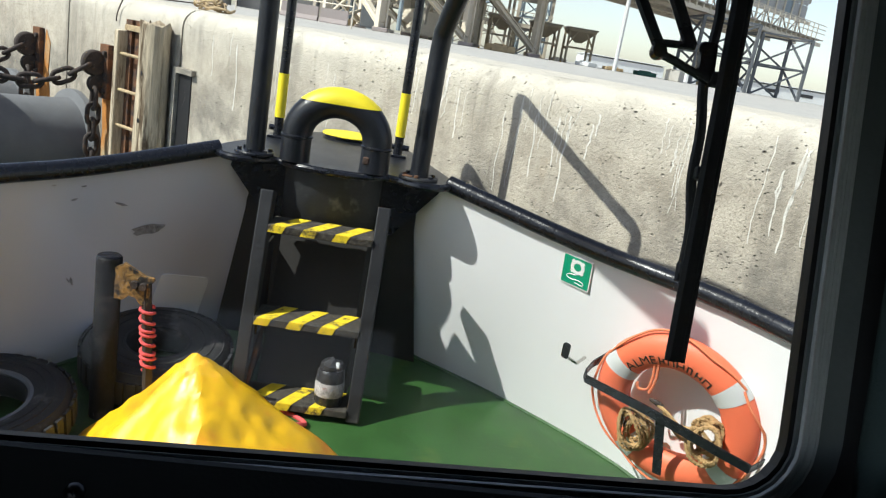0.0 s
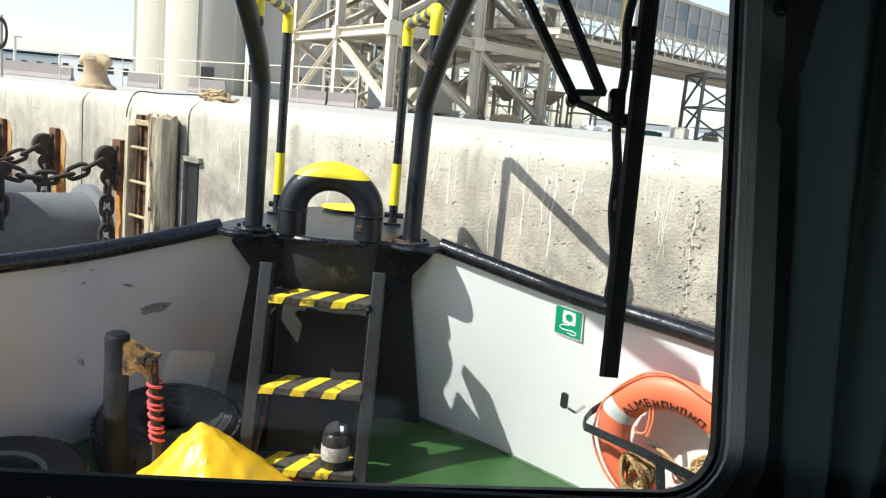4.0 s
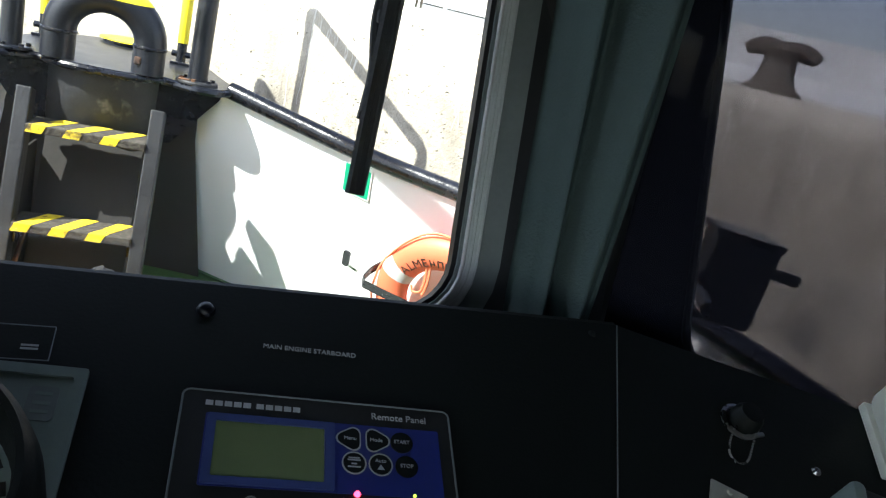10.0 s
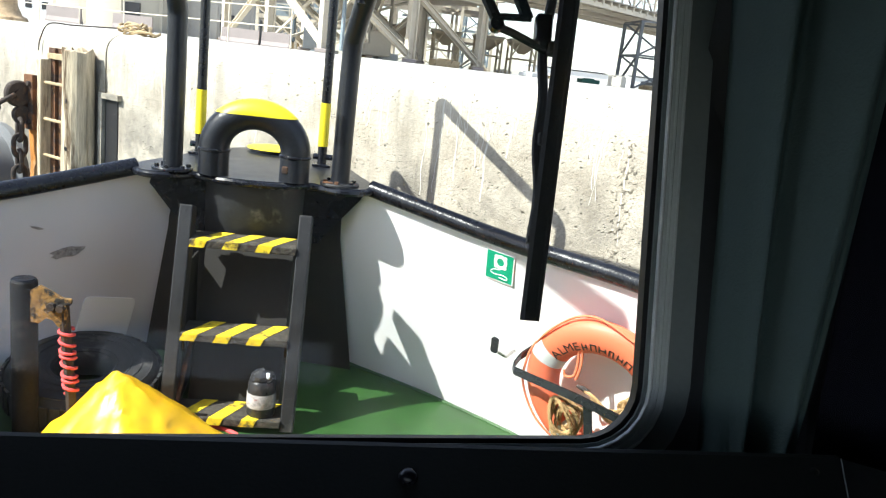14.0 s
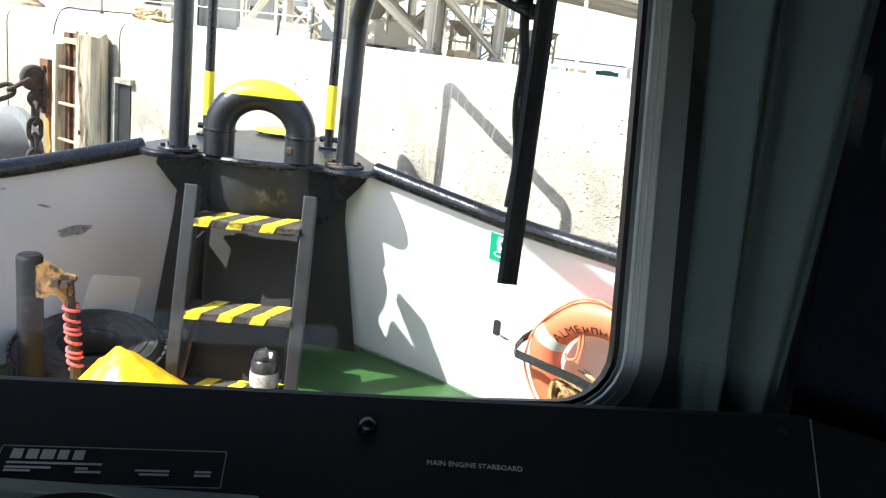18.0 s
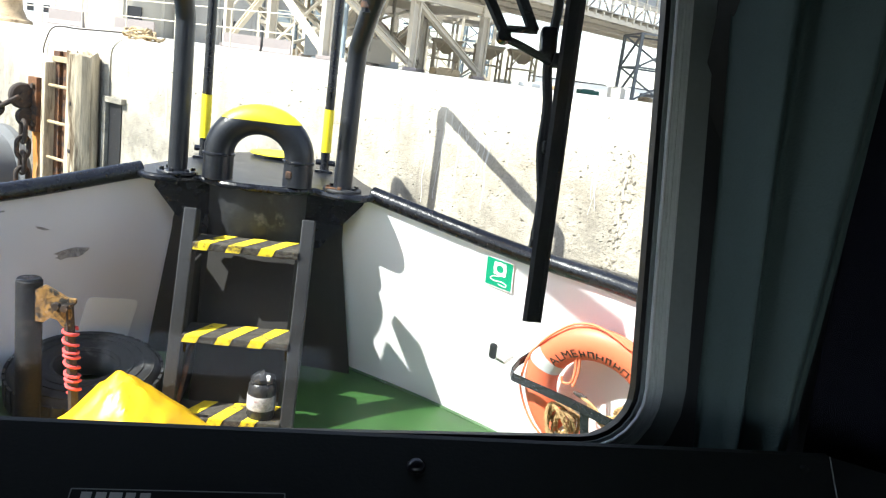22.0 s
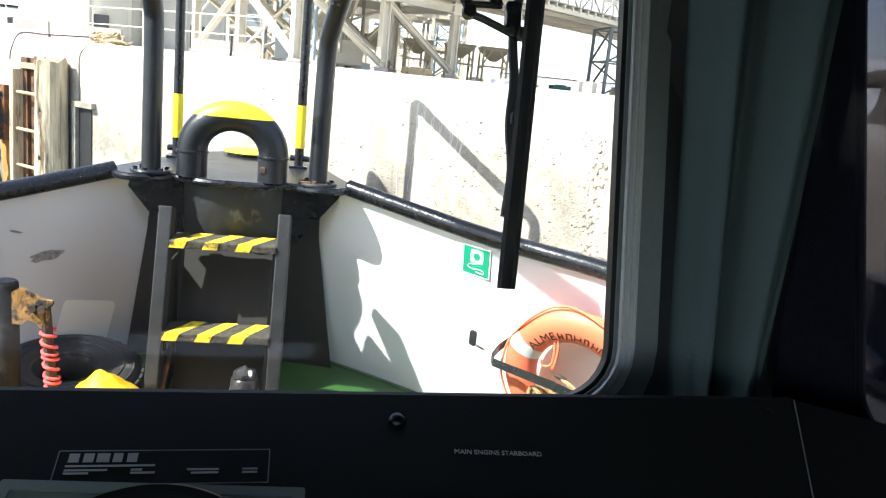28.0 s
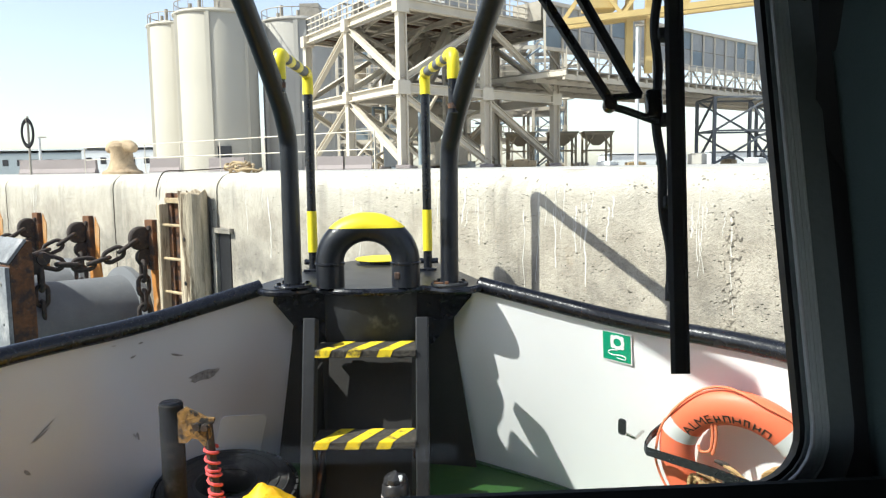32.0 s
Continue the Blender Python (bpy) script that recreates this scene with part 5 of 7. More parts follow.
pn = thing("remote_panel", "black engine remote panel with blue field and grey screen", "instrument", DM @ Matrix.Translation((*dash_at(0.462, 0.624), 0.0)))
part("case", prismed(rounded(-0.15, -0.14, 0.148, 0.112, 0.008), 0.01), PANEL_BLACK, pn)
part("rim", tubed([(x, y, 0.01) for x, y in rounded(-0.149, -0.139, 0.147, 0.111, 0.008)], 0.0012, 6, True), GREYFR, pn, smooth=True)
part("blue_field", prismed(rounded(-0.123, 0.0, 0.132, 0.083, 0.002, 2), 0.0008, Matrix.Translation((0, 0, 0.0101))), BLUE, pn, "deep blue field")
part("screen_frame", ring_plate(bmesh.new(), rounded(-0.121, 0.0015, 0.013, 0.0815, 0.002, 2), rounded(-0.112, 0.0095, 0.002, 0.0735, 0.002, 2), 0.003, Matrix.Translation((0, 0, 0.011))), FRAMEBLUE, pn, "paler blue bevelled frame")
part("screen", prismed(rounded(-0.112, 0.0095, 0.002, 0.0735, 0.002, 2), 0.001, Matrix.Translation((0, 0, 0.0108))), LCD, pn, "grey-green blank screen")
for k in range(10):
    part("mark_block", boxed((-0.121 + 0.0098 * k + (0.004 if k > 4 else 0), 0.0955, 0.0105), (0.0078, 0.006, 0.0006)), INK, pn)
writing("panel_title", "Remote Panel", 0.0115, Matrix.Translation((0.087, 0.0925, 0.0104)), INK, pn)
for x, y, kind, tx in ((0.03, 0.064, "l", "Menu"), (0.059, 0.064, "r", "Mode"), (0.088, 0.064, "o", "START"), (0.034, 0.035, "o", ""), (0.063, 0.035, "o", "Auto"), (0.092, 0.035, "o", "STOP"), (-0.07, -0.025, "u", ""), (-0.035, -0.025, "o", "Page"), (-0.07, -0.06, "d", ""), (-0.035, -0.06, "o", "Enter")):
    if kind == "o":
        o = circ(0.0128, 20)
    else:
        a0 = {"l": 180, "r": 0, "u": 90, "d": 270}[kind]
        o = []
        for j in range(3):
            aa = radians(a0 + 120 * j)
            c0 = Vector((0.0075 * math.cos(aa), 0.0075 * math.sin(aa)))
            o += [(c0.x + 0.0075 * math.cos(aa + radians(d)), c0.y + 0.0075 * math.sin(aa + radians(d))) for d in (-60, -30, 0, 30, 60)]
    mm = Matrix.Translation((x, y, 0.011))
    b = part("button", prismed(o, 0.0016, mm), DASH, pn)
    if tx not in ("START", "STOP"):
        part("button_ring", ring_plate(bmesh.new(), [(p * 1.06, q * 1.06) for p, q in o], [(p * 0.93, q * 0.93) for p, q in o], 0.0004, Matrix.Translation((x, y, 0.0124))), INK, b)
    if tx:
        writing("button_text", tx, 0.0062, Matrix.Translation((x, y + (0.0025 if tx in ("Auto", "Page", "Enter") else -0.0015), 0.0129)), INK, b)
    if tx == "Auto":
        part("triangle_mark", prismed([(x - 0.004, y - 0.006), (x + 0.004, y - 0.006), (x, y)], 0.0004, Matrix.Translation((0, 0, 0.0127))), INK, b)
    if tx == "Page":
        part("square_mark", prismed(rounded(x - 0.004, y - 0.008, x + 0.004, y, 0.001, 2), 0.0004, Matrix.Translation((0, 0, 0.0127))), INK, b)
    if kind == "o" and not tx:
        for dy, w in ((0.006, 0.012), (0.0035, 0.014), (-0.001, 0.006), (-0.0045, 0.014)):
            part("print_bar", boxed((x, y + dy, 0.0128), (w, 0.0016, 0.0004)), INK, b)
part("alarm_lamp", lathed([(0, 0.0035), (0.0025, 0.003), (0.0035, 0)], Matrix.Translation((0.037, 0.0, 0.0108)), 12), glow("red_led", (1.0, 0.05, 0.12), 2.2), pn, "lit red lamp")
part("running_lamp", lathed([(0, 0.002), (0.0015, 0.0015), (0.002, 0)], Matrix.Translation((0.099, 0.002, 0.0108)), 12), glow("green_led", (0.35, 0.6, 0.05), 1.2), pn, "dim green lamp")
writing("lamp_text", "Active alarm", 0.0065, Matrix.Translation((0.037, -0.009, 0.0104)), INK, pn)
writing("lamp_text", "Engine running", 0.0065, Matrix.Translation((0.098, -0.007, 0.0104)), INK, pn)

sock = thing("capped_socket", "black socket cap with a bead chain", "socket", DM @ Matrix.Translation((1.022, -0.085, 0.0)))
part("cap", lathed([(0, 0.028), (0.016, 0.026), (0.021, 0.018), (0.023, 0.0)], Matrix.Translation((0.02, 0.006, 0)), 20), DASH, sock, smooth=True)
part("collar", lathed([(0.024, 0.0), (0.028, 0.003), (0.028, 0.006), (0.023, 0.008)], Matrix.Translation((0.012, 0.004, 0)), 20), CHROME, sock, smooth=True)
bm = bmesh.new()
for p in spline([(0.011, 0.007, 0.012), (-0.012, -0.02, 0.006), (-0.024, -0.045, 0.003), (-0.016, -0.06, 0.002), (0.0, -0.055, 0.003), (0.018, -0.03, 0.005), (0.036, -0.001, 0.012)], 7):
    bmesh.ops.create_icosphere(bm, subdivisions=1, radius=0.0019, matrix=Matrix.Translation(p))
part("bead_chain", bm, CHROME, sock)
part("tab", boxed((0.028, -0.016, 0.004), (0.03, 0.006, 0.004), Matrix.Rotation(0.2, 3, "Z"), 0.001), CHROME, sock)

latch = thing("latch_plate", "steel latch plate with rivets", "latch", DM @ Matrix.Translation((0.957, -0.22, 0.0)) @ Matrix.Rotation(-0.45, 4, "Z"))
part("plate", boxed((0, 0, 0.003), (0.05, 0.085, 0.003), None, 0.001), DULLSTEEL, latch)
part("fold", boxed((0, -0.008, 0.007), (0.05, 0.02, 0.008), None, 0.003), DULLSTEEL, latch)
for x, y in ((0.0, 0.034), (-0.014, -0.03), (0.014, -0.032)):
    part("rivet", lathed([(0, 0.003), (0.003, 0.002), (0.004, 0)], Matrix.Translation((x, y, 0.0046)), 10), DULLSTEEL, latch, smooth=True)
part("eye", tubed([(0.009 * math.cos(k * math.tau / 10), 0.014 + 0.007 * math.sin(k * math.tau / 10), 0.007) for k in range(10)], 0.0025, 6, True), DULLSTEEL, latch, smooth=True)
scr = thing("console_screw", "bright screw head on the console", "screw", DM @ Matrix.Translation((1.13, -0.146, 0.0)))
part("head", lathed([(0, 0.004), (0.005, 0.003), (0.007, 0)], None, 12), CHROME, scr, smooth=True)
scr2 = thing("console_screw", "small dark screw head on the console", "screw", DM @ Matrix.Translation((*dash_at(0.845, 0.868), 0.0)))
part("head", lathed([(0, 0.003), (0.004, 0.002), (0.006, 0)], None, 12), DASH, scr2, smooth=True)

bxm = DM @ Matrix.Translation((1.37, -0.12, 0.0)) @ Matrix.Rotation(-0.25, 4, "Z")
ivory = thing("ivory_box", "ivory plastic junction box with rounded edges", "box", bxm)
part("base_tray", boxed((0, 0, 0.008), (0.246, 0.126, 0.016), None, 0.004), IVORY, ivory, smooth=True)
part("cover", boxed((0, 0, 0.047), (0.25, 0.13, 0.06), None, 0.018), IVORY, ivory, "rounded ivory cover", smooth=True)
for x in (-0.105, 0.105):
    part("cover_screw", lathed([(0, 0.0015), (0.004, 0.001), (0.005, 0)], Matrix.Translation((x, -0.04, 0.0768)), 10), CHROME, ivory, smooth=True)
disp = thing("depth_display", "black marine display with a dim screen", "display", DM @ Matrix.Translation((1.235, -0.345, 0.0)) @ Matrix.Rotation(-0.35, 4, "Z"))
part("case", boxed((0, 0, 0.025), (0.31, 0.22, 0.05), None, 0.008), PANEL_BLACK, disp, smooth=True)
part("side_rim", boxed((-0.152, 0, 0.03), (0.02, 0.22, 0.056), None, 0.008), GAUGE_GREY, disp, "grey side rim", smooth=True)
part("screen", boxed((0.015, -0.02, 0.051), (0.24, 0.14, 0.002)), DARKOPEN, disp)
for k in range(6):
    part("mark_block", boxed((-0.115 + 0.013 * k, 0.088, 0.0505), (0.009, 0.008, 0.001)), INK, disp)

# ---- window wiper outside the glass ----
wip = thing("window_wiper", "black twin-arm window wiper with a long blade", "wiper", WM)


def on_glass(x, z, d=-0.055):
    return Vector((x, (z - 1.0) / VZ, d))


bladeline = spline([on_glass(0.5325, 1.257), on_glass(0.554, 1.692), on_glass(0.567, 1.96), on_glass(0.574, 2.11)], 10)
bm = bmesh.new()
a = [bm.verts.new(p + Vector((dx * (1 + 0.3 * i / 30), 0, dz))) for i, p in enumerate(bladeline) for dx, dz in ((-0.002, 0.012), (0.018, 0.004), (0.018, -0.008), (-0.002, -0.008))]
for i in range(len(bladeline) - 1):
    for k in range(4):
        bm.faces.new((a[4 * i + k], a[4 * i + (k + 1) % 4], a[4 * i + 4 + (k + 1) % 4], a[4 * i + 4 + k]))
bm.faces.new(a[:4][::-1]), bm.faces.new(a[-4:])
bmesh.ops.recalc_face_normals(bm, faces=bm.faces[:])
part("blade_spine", bm, RUBBER, wip)
part("blade_rubber", tubed([p + Vector((-0.008, 0, 0.008)) for p in bladeline], 0.009, 6), RUBBER, wip)
part("blade_rubber", tubed([p + Vector((0.012, 0, 0.012)) for p in bladeline], 0.004, 6), RUBBER, wip)
part("yoke", tubed(spline([on_glass(0.527, 1.38, -0.06), on_glass(0.535, 1.46, -0.065), on_glass(0.528, 1.54, -0.07), on_glass(0.532, 1.62, -0.072), on_glass(0.526, 1.7, -0.072), on_glass(0.536, 1.8, -0.07), on_glass(0.533, 1.88, -0.066), on_glass(0.545, 1.95, -0.06)], 6), 0.009, 8), RUBBER, wip, smooth=True)
for z in (1.4, 1.55, 1.7, 1.86):
    part("yoke_clip", boxed(on_glass(0.536 + 0.03 * (z - 1.4), z, -0.06), (0.028, 0.022, 0.026), None, 0.004), RUBBER, wip)
part("arm", tubed([on_glass(0.444, 1.733, -0.065), on_glass(0.22, 2.12, -0.065)], 0.0105, 8), BLACK, wip, smooth=True)
part("arm", tubed([on_glass(0.494, 1.746, -0.065), on_glass(0.306, 2.12, -0.065)], 0.0115, 8), BLACK, wip, smooth=True)
part("link_bar", tubed([on_glass(0.443, 1.728, -0.065), on_glass(0.47, 1.72, -0.065), on_glass(0.53, 1.697, -0.065)], 0.0075, 8), BLACK, wip, smooth=True)
part("link_bar", tubed([on_glass(0.447, 1.745, -0.065), on_glass(0.5, 1.748, -0.065)], 0.0065, 8), BLACK, wip, smooth=True)
part("hub", lathed([(0, 0.012), (0.012, 0.01), (0.014, 0.0), (0.012, -0.01), (0, -0.012)], Matrix.Translation(on_glass(0.441, 1.73, -0.065)), 16), BLACK, wip, smooth=True)
part("knuckle", boxed(on_glass(0.522, 1.729, -0.065), (0.03, 0.058, 0.026), None, 0.007), BLACK, wip, smooth=True)

# ---- quay fittings ----


def beam(bm, p, q, w, h=None):
    """A square bar from p to q."""
    p, q = Vector(p), Vector(q)
    d = q - p
    m = frame_of((p + q) / 2, d, (0, 0, 1) if abs(d.normalized().z) < 0.95 else (1, 0, 0))
    g = bmesh.ops.create_cube(bm, size=1)["verts"]
    bmesh.ops.scale(bm, vec=(d.length, w, h or w), verts=g)
    bmesh.ops.transform(bm, matrix=m, verts=g)
    return bm


def beamed(p, q, w, h=None):
    return beam(bmesh.new(), p, q, w, h)


def rolled(p, q, w, h=None):
    """A rolled steel section from p to q: a web between two flanges."""
    p, q, h = Vector(p), Vector(q), h or w
    d = q - p
    m = frame_of((p + q) / 2, d, (0, 0, 1) if abs(d.normalized().z) < 0.95 else (1, 0.55, 0))
    bm = bmesh.new()
    for z, sw, sh in ((0.44 * h, w, 0.12 * h), (0, 0.16 * w, 0.76 * h), (-0.44 * h, w, 0.12 * h)):
        g = bmesh.ops.create_cube(bm, size=1)["verts"]
        bmesh.ops.scale(bm, vec=(d.length, sw, sh), verts=g)
        bmesh.ops.translate(bm, vec=(0, 0, z), verts=g)
        bmesh.ops.transform(bm, matrix=m, verts=g)
    return bm


def link_mesh(L, R, r):
    """One chain link along x."""
    pts = [(L / 2 - R + R * math.cos(radians(a)), R * math.sin(radians(a)), 0) for a in range(-90, 91, 30)] + [(-L / 2 + R + R * math.cos(radians(a)), R * math.sin(radians(a)), 0) for a in range(90, 271, 30)]
    bm = tubed(pts, r, 8, True)
    me = bpy.data.meshes.new("chain_link")
    for f in bm.faces:
        f.smooth = True
    bm.to_mesh(me)
    bm.free()
    me.materials.append(RUSTDARK)
    return me


LINK = link_mesh(0.2, 0.055, 0.022)


def chain(parent, p, q, sag, name="chain_link"):
    """Links hung between two points."""
    p, q = Vector(p), Vector(q)
    n = max(2, round(((q - p).length + sag) / 0.15))
    pts = [p.lerp(q, i / n) - Vector((0, 0, sag * 4 * (i / n) * (1 - i / n))) for i in range(n + 1)]
    for i in range(n):
        ob = new(name, LINK)
        ob.parent = parent
        ob.matrix_local = frame_of((pts[i] + pts[i + 1]) / 2, pts[i + 1] - pts[i], (0.02, 0.1, 1) if abs((pts[i + 1] - pts[i]).normalized().z) < 0.9 else (0, 1, 0)) @ Matrix.Rotation(radians(90 if i % 2 else 10), 4, "X")


def fender(s):
    f = thing("quay_fender", "scuffed grey fender panel on a black rubber cone with rusty chains", "fender", QM @ Matrix.Translation((s, 0, 0)), "fenders along the quay")
    W, Y0, Y1, Z0, Z1 = 0.95, -1.32, -1.12, -2.3, 1.0
    o = [(Y0, Z0), (Y0, Z1 - 0.2), (Y0 + 0.16, Z1), (Y1, Z1), (Y1, Z0)]
    bm = bmesh.new()
    prism(bm, [(y, z) for y, z in o], W, Matrix(((0, 0, 1, -W / 2), (1, 0, 0, 0), (0, 1, 0, 0), (0, 0, 0, 1))))
    bmesh.ops.recalc_face_normals(bm, faces=bm.faces[:])
    p = part("frame", bm, RUST, f, "rusty steel panel frame")
    for i in range(2):
        for j in range(4):
            w, h = W / 2 - 0.008, 0.76
            part("facing_pad", boxed((-W / 4 + i * W / 2, Y0 - 0.022, Z1 - 0.22 - h / 2 - j * (h + 0.01)), (w, 0.04, h), None, 0.006), PANELM, p)
        part("chamfer_pad", boxed((-W / 4 + i * W / 2, Y0 + 0.066, Z1 - 0.085), (W / 2 - 0.008, 0.03, 0.26), Matrix.Rotation(radians(-39), 3, "X"), 0.004), PANELM, p)
    for i in range(4):
        for j in range(5):
            part("pad_bolt", lathed([(0, 0.003), (0.014, 0.003), (0.016, 0)], frame_of((-0.37 + 0.247 * i, Y0 - 0.042, 0.62 - 0.36 * j), (1, 0, 0), (0, -1, 0)), 6), DARKOPEN, p)
    part("rubber_cone", lathed([(0.0, 0.0), (0.5, 0.0), (0.5, 0.06), (0.42, 0.09), (0.41, 0.2), (0.43, 0.95), (0.46, 1.1), (0.46, 1.14), (0, 1.14)], frame_of((0, 0.0, 0.12), (1, 0, 0), (0, -1, 0)), 40), GREYRUB, f, "dusty dark rubber cone", smooth=True)
    sx = 0.58
    b = part("wall_bracket", boxed((sx, -0.025, 0.88), (0.15, 0.06, 0.5), None, 0.006), RUST, f, "rusty wall bracket")
    part("bracket_eye", lathed([(0, -0.035), (0.105, -0.035), (0.12, -0.02), (0.12, 0.02), (0.105, 0.035), (0, 0.035)], frame_of((sx - 0.03, -0.13, 0.95), (0, 1, 0), (1, 0, 0)), 20), RUSTDARK, b, smooth=True)
    part("bracket_eye", lathed([(0, -0.03), (0.08, -0.03), (0.09, 0), (0.08, 0.03), (0, 0.03)], frame_of((sx - 0.03, -0.1, 0.76), (0, 1, 0), (1, 0, 0)), 16), RUSTDARK, b, smooth=True)
    part("bracket_pin", tubed([(sx - 0.14, -0.14, 0.95), (sx + 0.02, -0.14, 0.95)], 0.038, 10), RUSTDARK, b, smooth=True)
    for z in (0.7, 1.05):
        part("bracket_bolt", lathed([(0, 0.03), (0.022, 0.03), (0.026, 0)], frame_of((sx + 0.03, -0.05, z), (1, 0, 0), (0, -1, 0)), 8), RUSTDARK, b)
    part("panel_lug", boxed((W / 2 - 0.1, Y1 + 0.06, 0.78), (0.05, 0.14, 0.2), None, 0.02), RUSTDARK, f)
    part("panel_lug", lathed([(0, -0.04), (0.06, -0.04), (0.07, 0), (0.06, 0.04), (0, 0.04)], frame_of((W / 2 - 0.1, Y1 + 0.12, 0.82), (0, 1, 0), (1, 0, 0)), 16), RUSTDARK, f, smooth=True)
    chain(f, (0.58, -0.2, 0.93), (W / 2 - 0.1, Y1 + 0.13, 0.8), 0.12)
    chain(f, (0.6, -0.14, 0.7), (0.58, -0.16, -0.6), 0.0)
    chain(f, (W / 2 - 0.1, Y1 + 0.1, 0.7), (W / 2 - 0.12, Y1 + 0.1, 0.25), 0.0)
    part("rust_run", prismed([(0.5, 0.66), (0.53, 0.3), (0.5, 0.0), (0.52, -0.5), (0.57, -1.0), (0.74, -1.0), (0.82, -0.45), (0.78, -0.1), (0.83, 0.3), (0.76, 0.7), (0.79, 1.0), (0.7, 1.12), (0.66, 0.66)], 0.008, Matrix(((1, 0, 0, 0), (0, 0, -1, 0.0), (0, 1, 0, 0), (0, 0, 0, 1)))), material_run, f, "orange rust run on the concrete")
    return f


material_run = material("orange_rust_run", (0.5, 0.2, 0.04), 0.95, 0, 0.35, 4, 0.5, 40, second=(0.45, 0.34, 0.2), spread=(0.5, 0.7))
first = fender(-7.66)
for k in range(1, 12):
    copy_thing(first, QM @ Matrix.Translation((-7.66 - 1.35 * k, 0, 0)))

pile = thing("timber_pile", "split weathered timber pile against the quay", "pile", QM @ Matrix.Translation((-6.13, -0.13, 0)))
bm = bmesh.new()
rings = []
NP = 40
for i in range(40):
    z = -2.4 + 3.8 * i / 39
    row = []
    for k in range(NP):
        a = math.tau * k / NP
        crack = -0.03 * max(0, noise.noise(Vector((k * 1.7, z * 0.25, 4))) - 0.25) / 0.5
        r = 0.128 + 0.012 * noise.noise(Vector((math.cos(a) * 2, math.sin(a) * 2, z * 1.3))) + 0.006 * noise.noise(Vector((k * 2.3, z * 0.6, 9))) + crack
        row.append(bm.verts.new((r * math.cos(a) + 0.015 * noise.noise(Vector((z, 2, 2))), r * math.sin(a), z + (0.06 * noise.noise(Vector((k * 0.5, 3, 3))) if i == 39 else 0))))
    rings.append(row)
for A, B in zip(rings, rings[1:]):
    for k in range(NP):
        bm.faces.new((A[k], A[(k + 1) % NP], B[(k + 1) % NP], B[k]))
bm.faces.new(rings[-1])
part("trunk", bm, PILE, pile)
for z in (1.0, 0.6, 0.2):
    part("bolt_hole", lathed([(0, 0.004), (0.018, 0.004), (0.02, 0)], frame_of((0.02, -0.123, z), (1, 0, 0), (0, -1, 0)), 10), DARKOPEN, pile)
ql = thing("quay_ladder", "rusty steel ladder with timber sides beside the pile", "ladder", QM @ Matrix.Translation((-6.56, -0.1, 0)))
part("side_timber", boxed((-0.17, 0.0, -0.3), (0.06, 0.12, 3.2), Matrix.Rotation(0.02, 3, "Y"), 0.012), PILE, ql)
part("back_plate", boxed((0.04, 0.075, 0.1), (0.3, 0.02, 2.6), None, 0.003), RUST, ql, "dark rusty backing")
part("side_plate", boxed((-0.1, 0.05, 0.2), (0.1, 0.03, 2.4), None, 0.004), RUST, ql)
part("side_plate", boxed((0.18, 0.05, 0.2), (0.08, 0.03, 2.4), None, 0.004), RUSTDARK, ql)
for k in range(7):
    part("rung", tubed([(-0.15, -0.02, 1.1 - 0.32 * k), (0.19, -0.02, 1.1 - 0.32 * k)], 0.015, 8), WOOD, ql, "worn rusty rung", smooth=True)
part("head_plate", boxed((0.02, 0.04, 1.33), (0.3, 0.06, 0.05), None, 0.006), WOOD, ql)
nich = thing("wall_niche", "dark rectangular niche box with a pale rim in the quay", "niche", QM @ Matrix.Translation((-5.84, 0, 0.5)))
part("opening", boxed((0, -0.004, 0), (0.17, 0.012, 1.1)), DARKOPEN, nich)
part("rim", boxed((-0.115, -0.02, 0), (0.05, 0.05, 1.16), None, 0.006), CONCRETE, nich)
part("rim", boxed((0, -0.02, 0.57), (0.27, 0.05, 0.05), None, 0.006), CONCRETE, nich)


def bollard(s, y, k, turn, mat):
    b = thing("quay_bollard", "rusty horned mooring bollard on the quay edge", "bollard", QM @ Matrix.Translation((s, y, QTOP)) @ Matrix.Rotation(turn, 4, "Z") @ Matrix.Diagonal((k, k, k, 1)), "bollards on the quay")
    part("base", lathed([(0.3, 0), (0.29, 0.04), (0.22, 0.08), (0.17, 0.2), (0.16, 0.34), (0.19, 0.42), (0.17, 0.47), (0.08, 0.49), (0, 0.49)], None, 24), mat, b, smooth=True)
    for sgn in (1, -1):
        part("horn", tubed(spline([(0, 0, 0.4), (sgn * 0.15, 0, 0.43), (sgn * 0.27, 0, 0.41), (sgn * 0.34, 0, 0.36)], 5), [0.1, 0.1, 0.098, 0.096, 0.094, 0.092, 0.09, 0.088, 0.086, 0.083, 0.08, 0.077, 0.073, 0.068, 0.06, 0.04], 12), mat, b, smooth=True)
    return b


bollard(-9.1, 0.75, 0.8, 0.1, BEIGERUST)
bollard(-0.02, 0.42, 0.5, 0.0, material("grey_brown_casting", (0.13, 0.11, 0.09), 0.95, 0, 0.35, 8, 0.9, 40, second=(0.09, 0.06, 0.04), spread=(0.5, 0.68)))


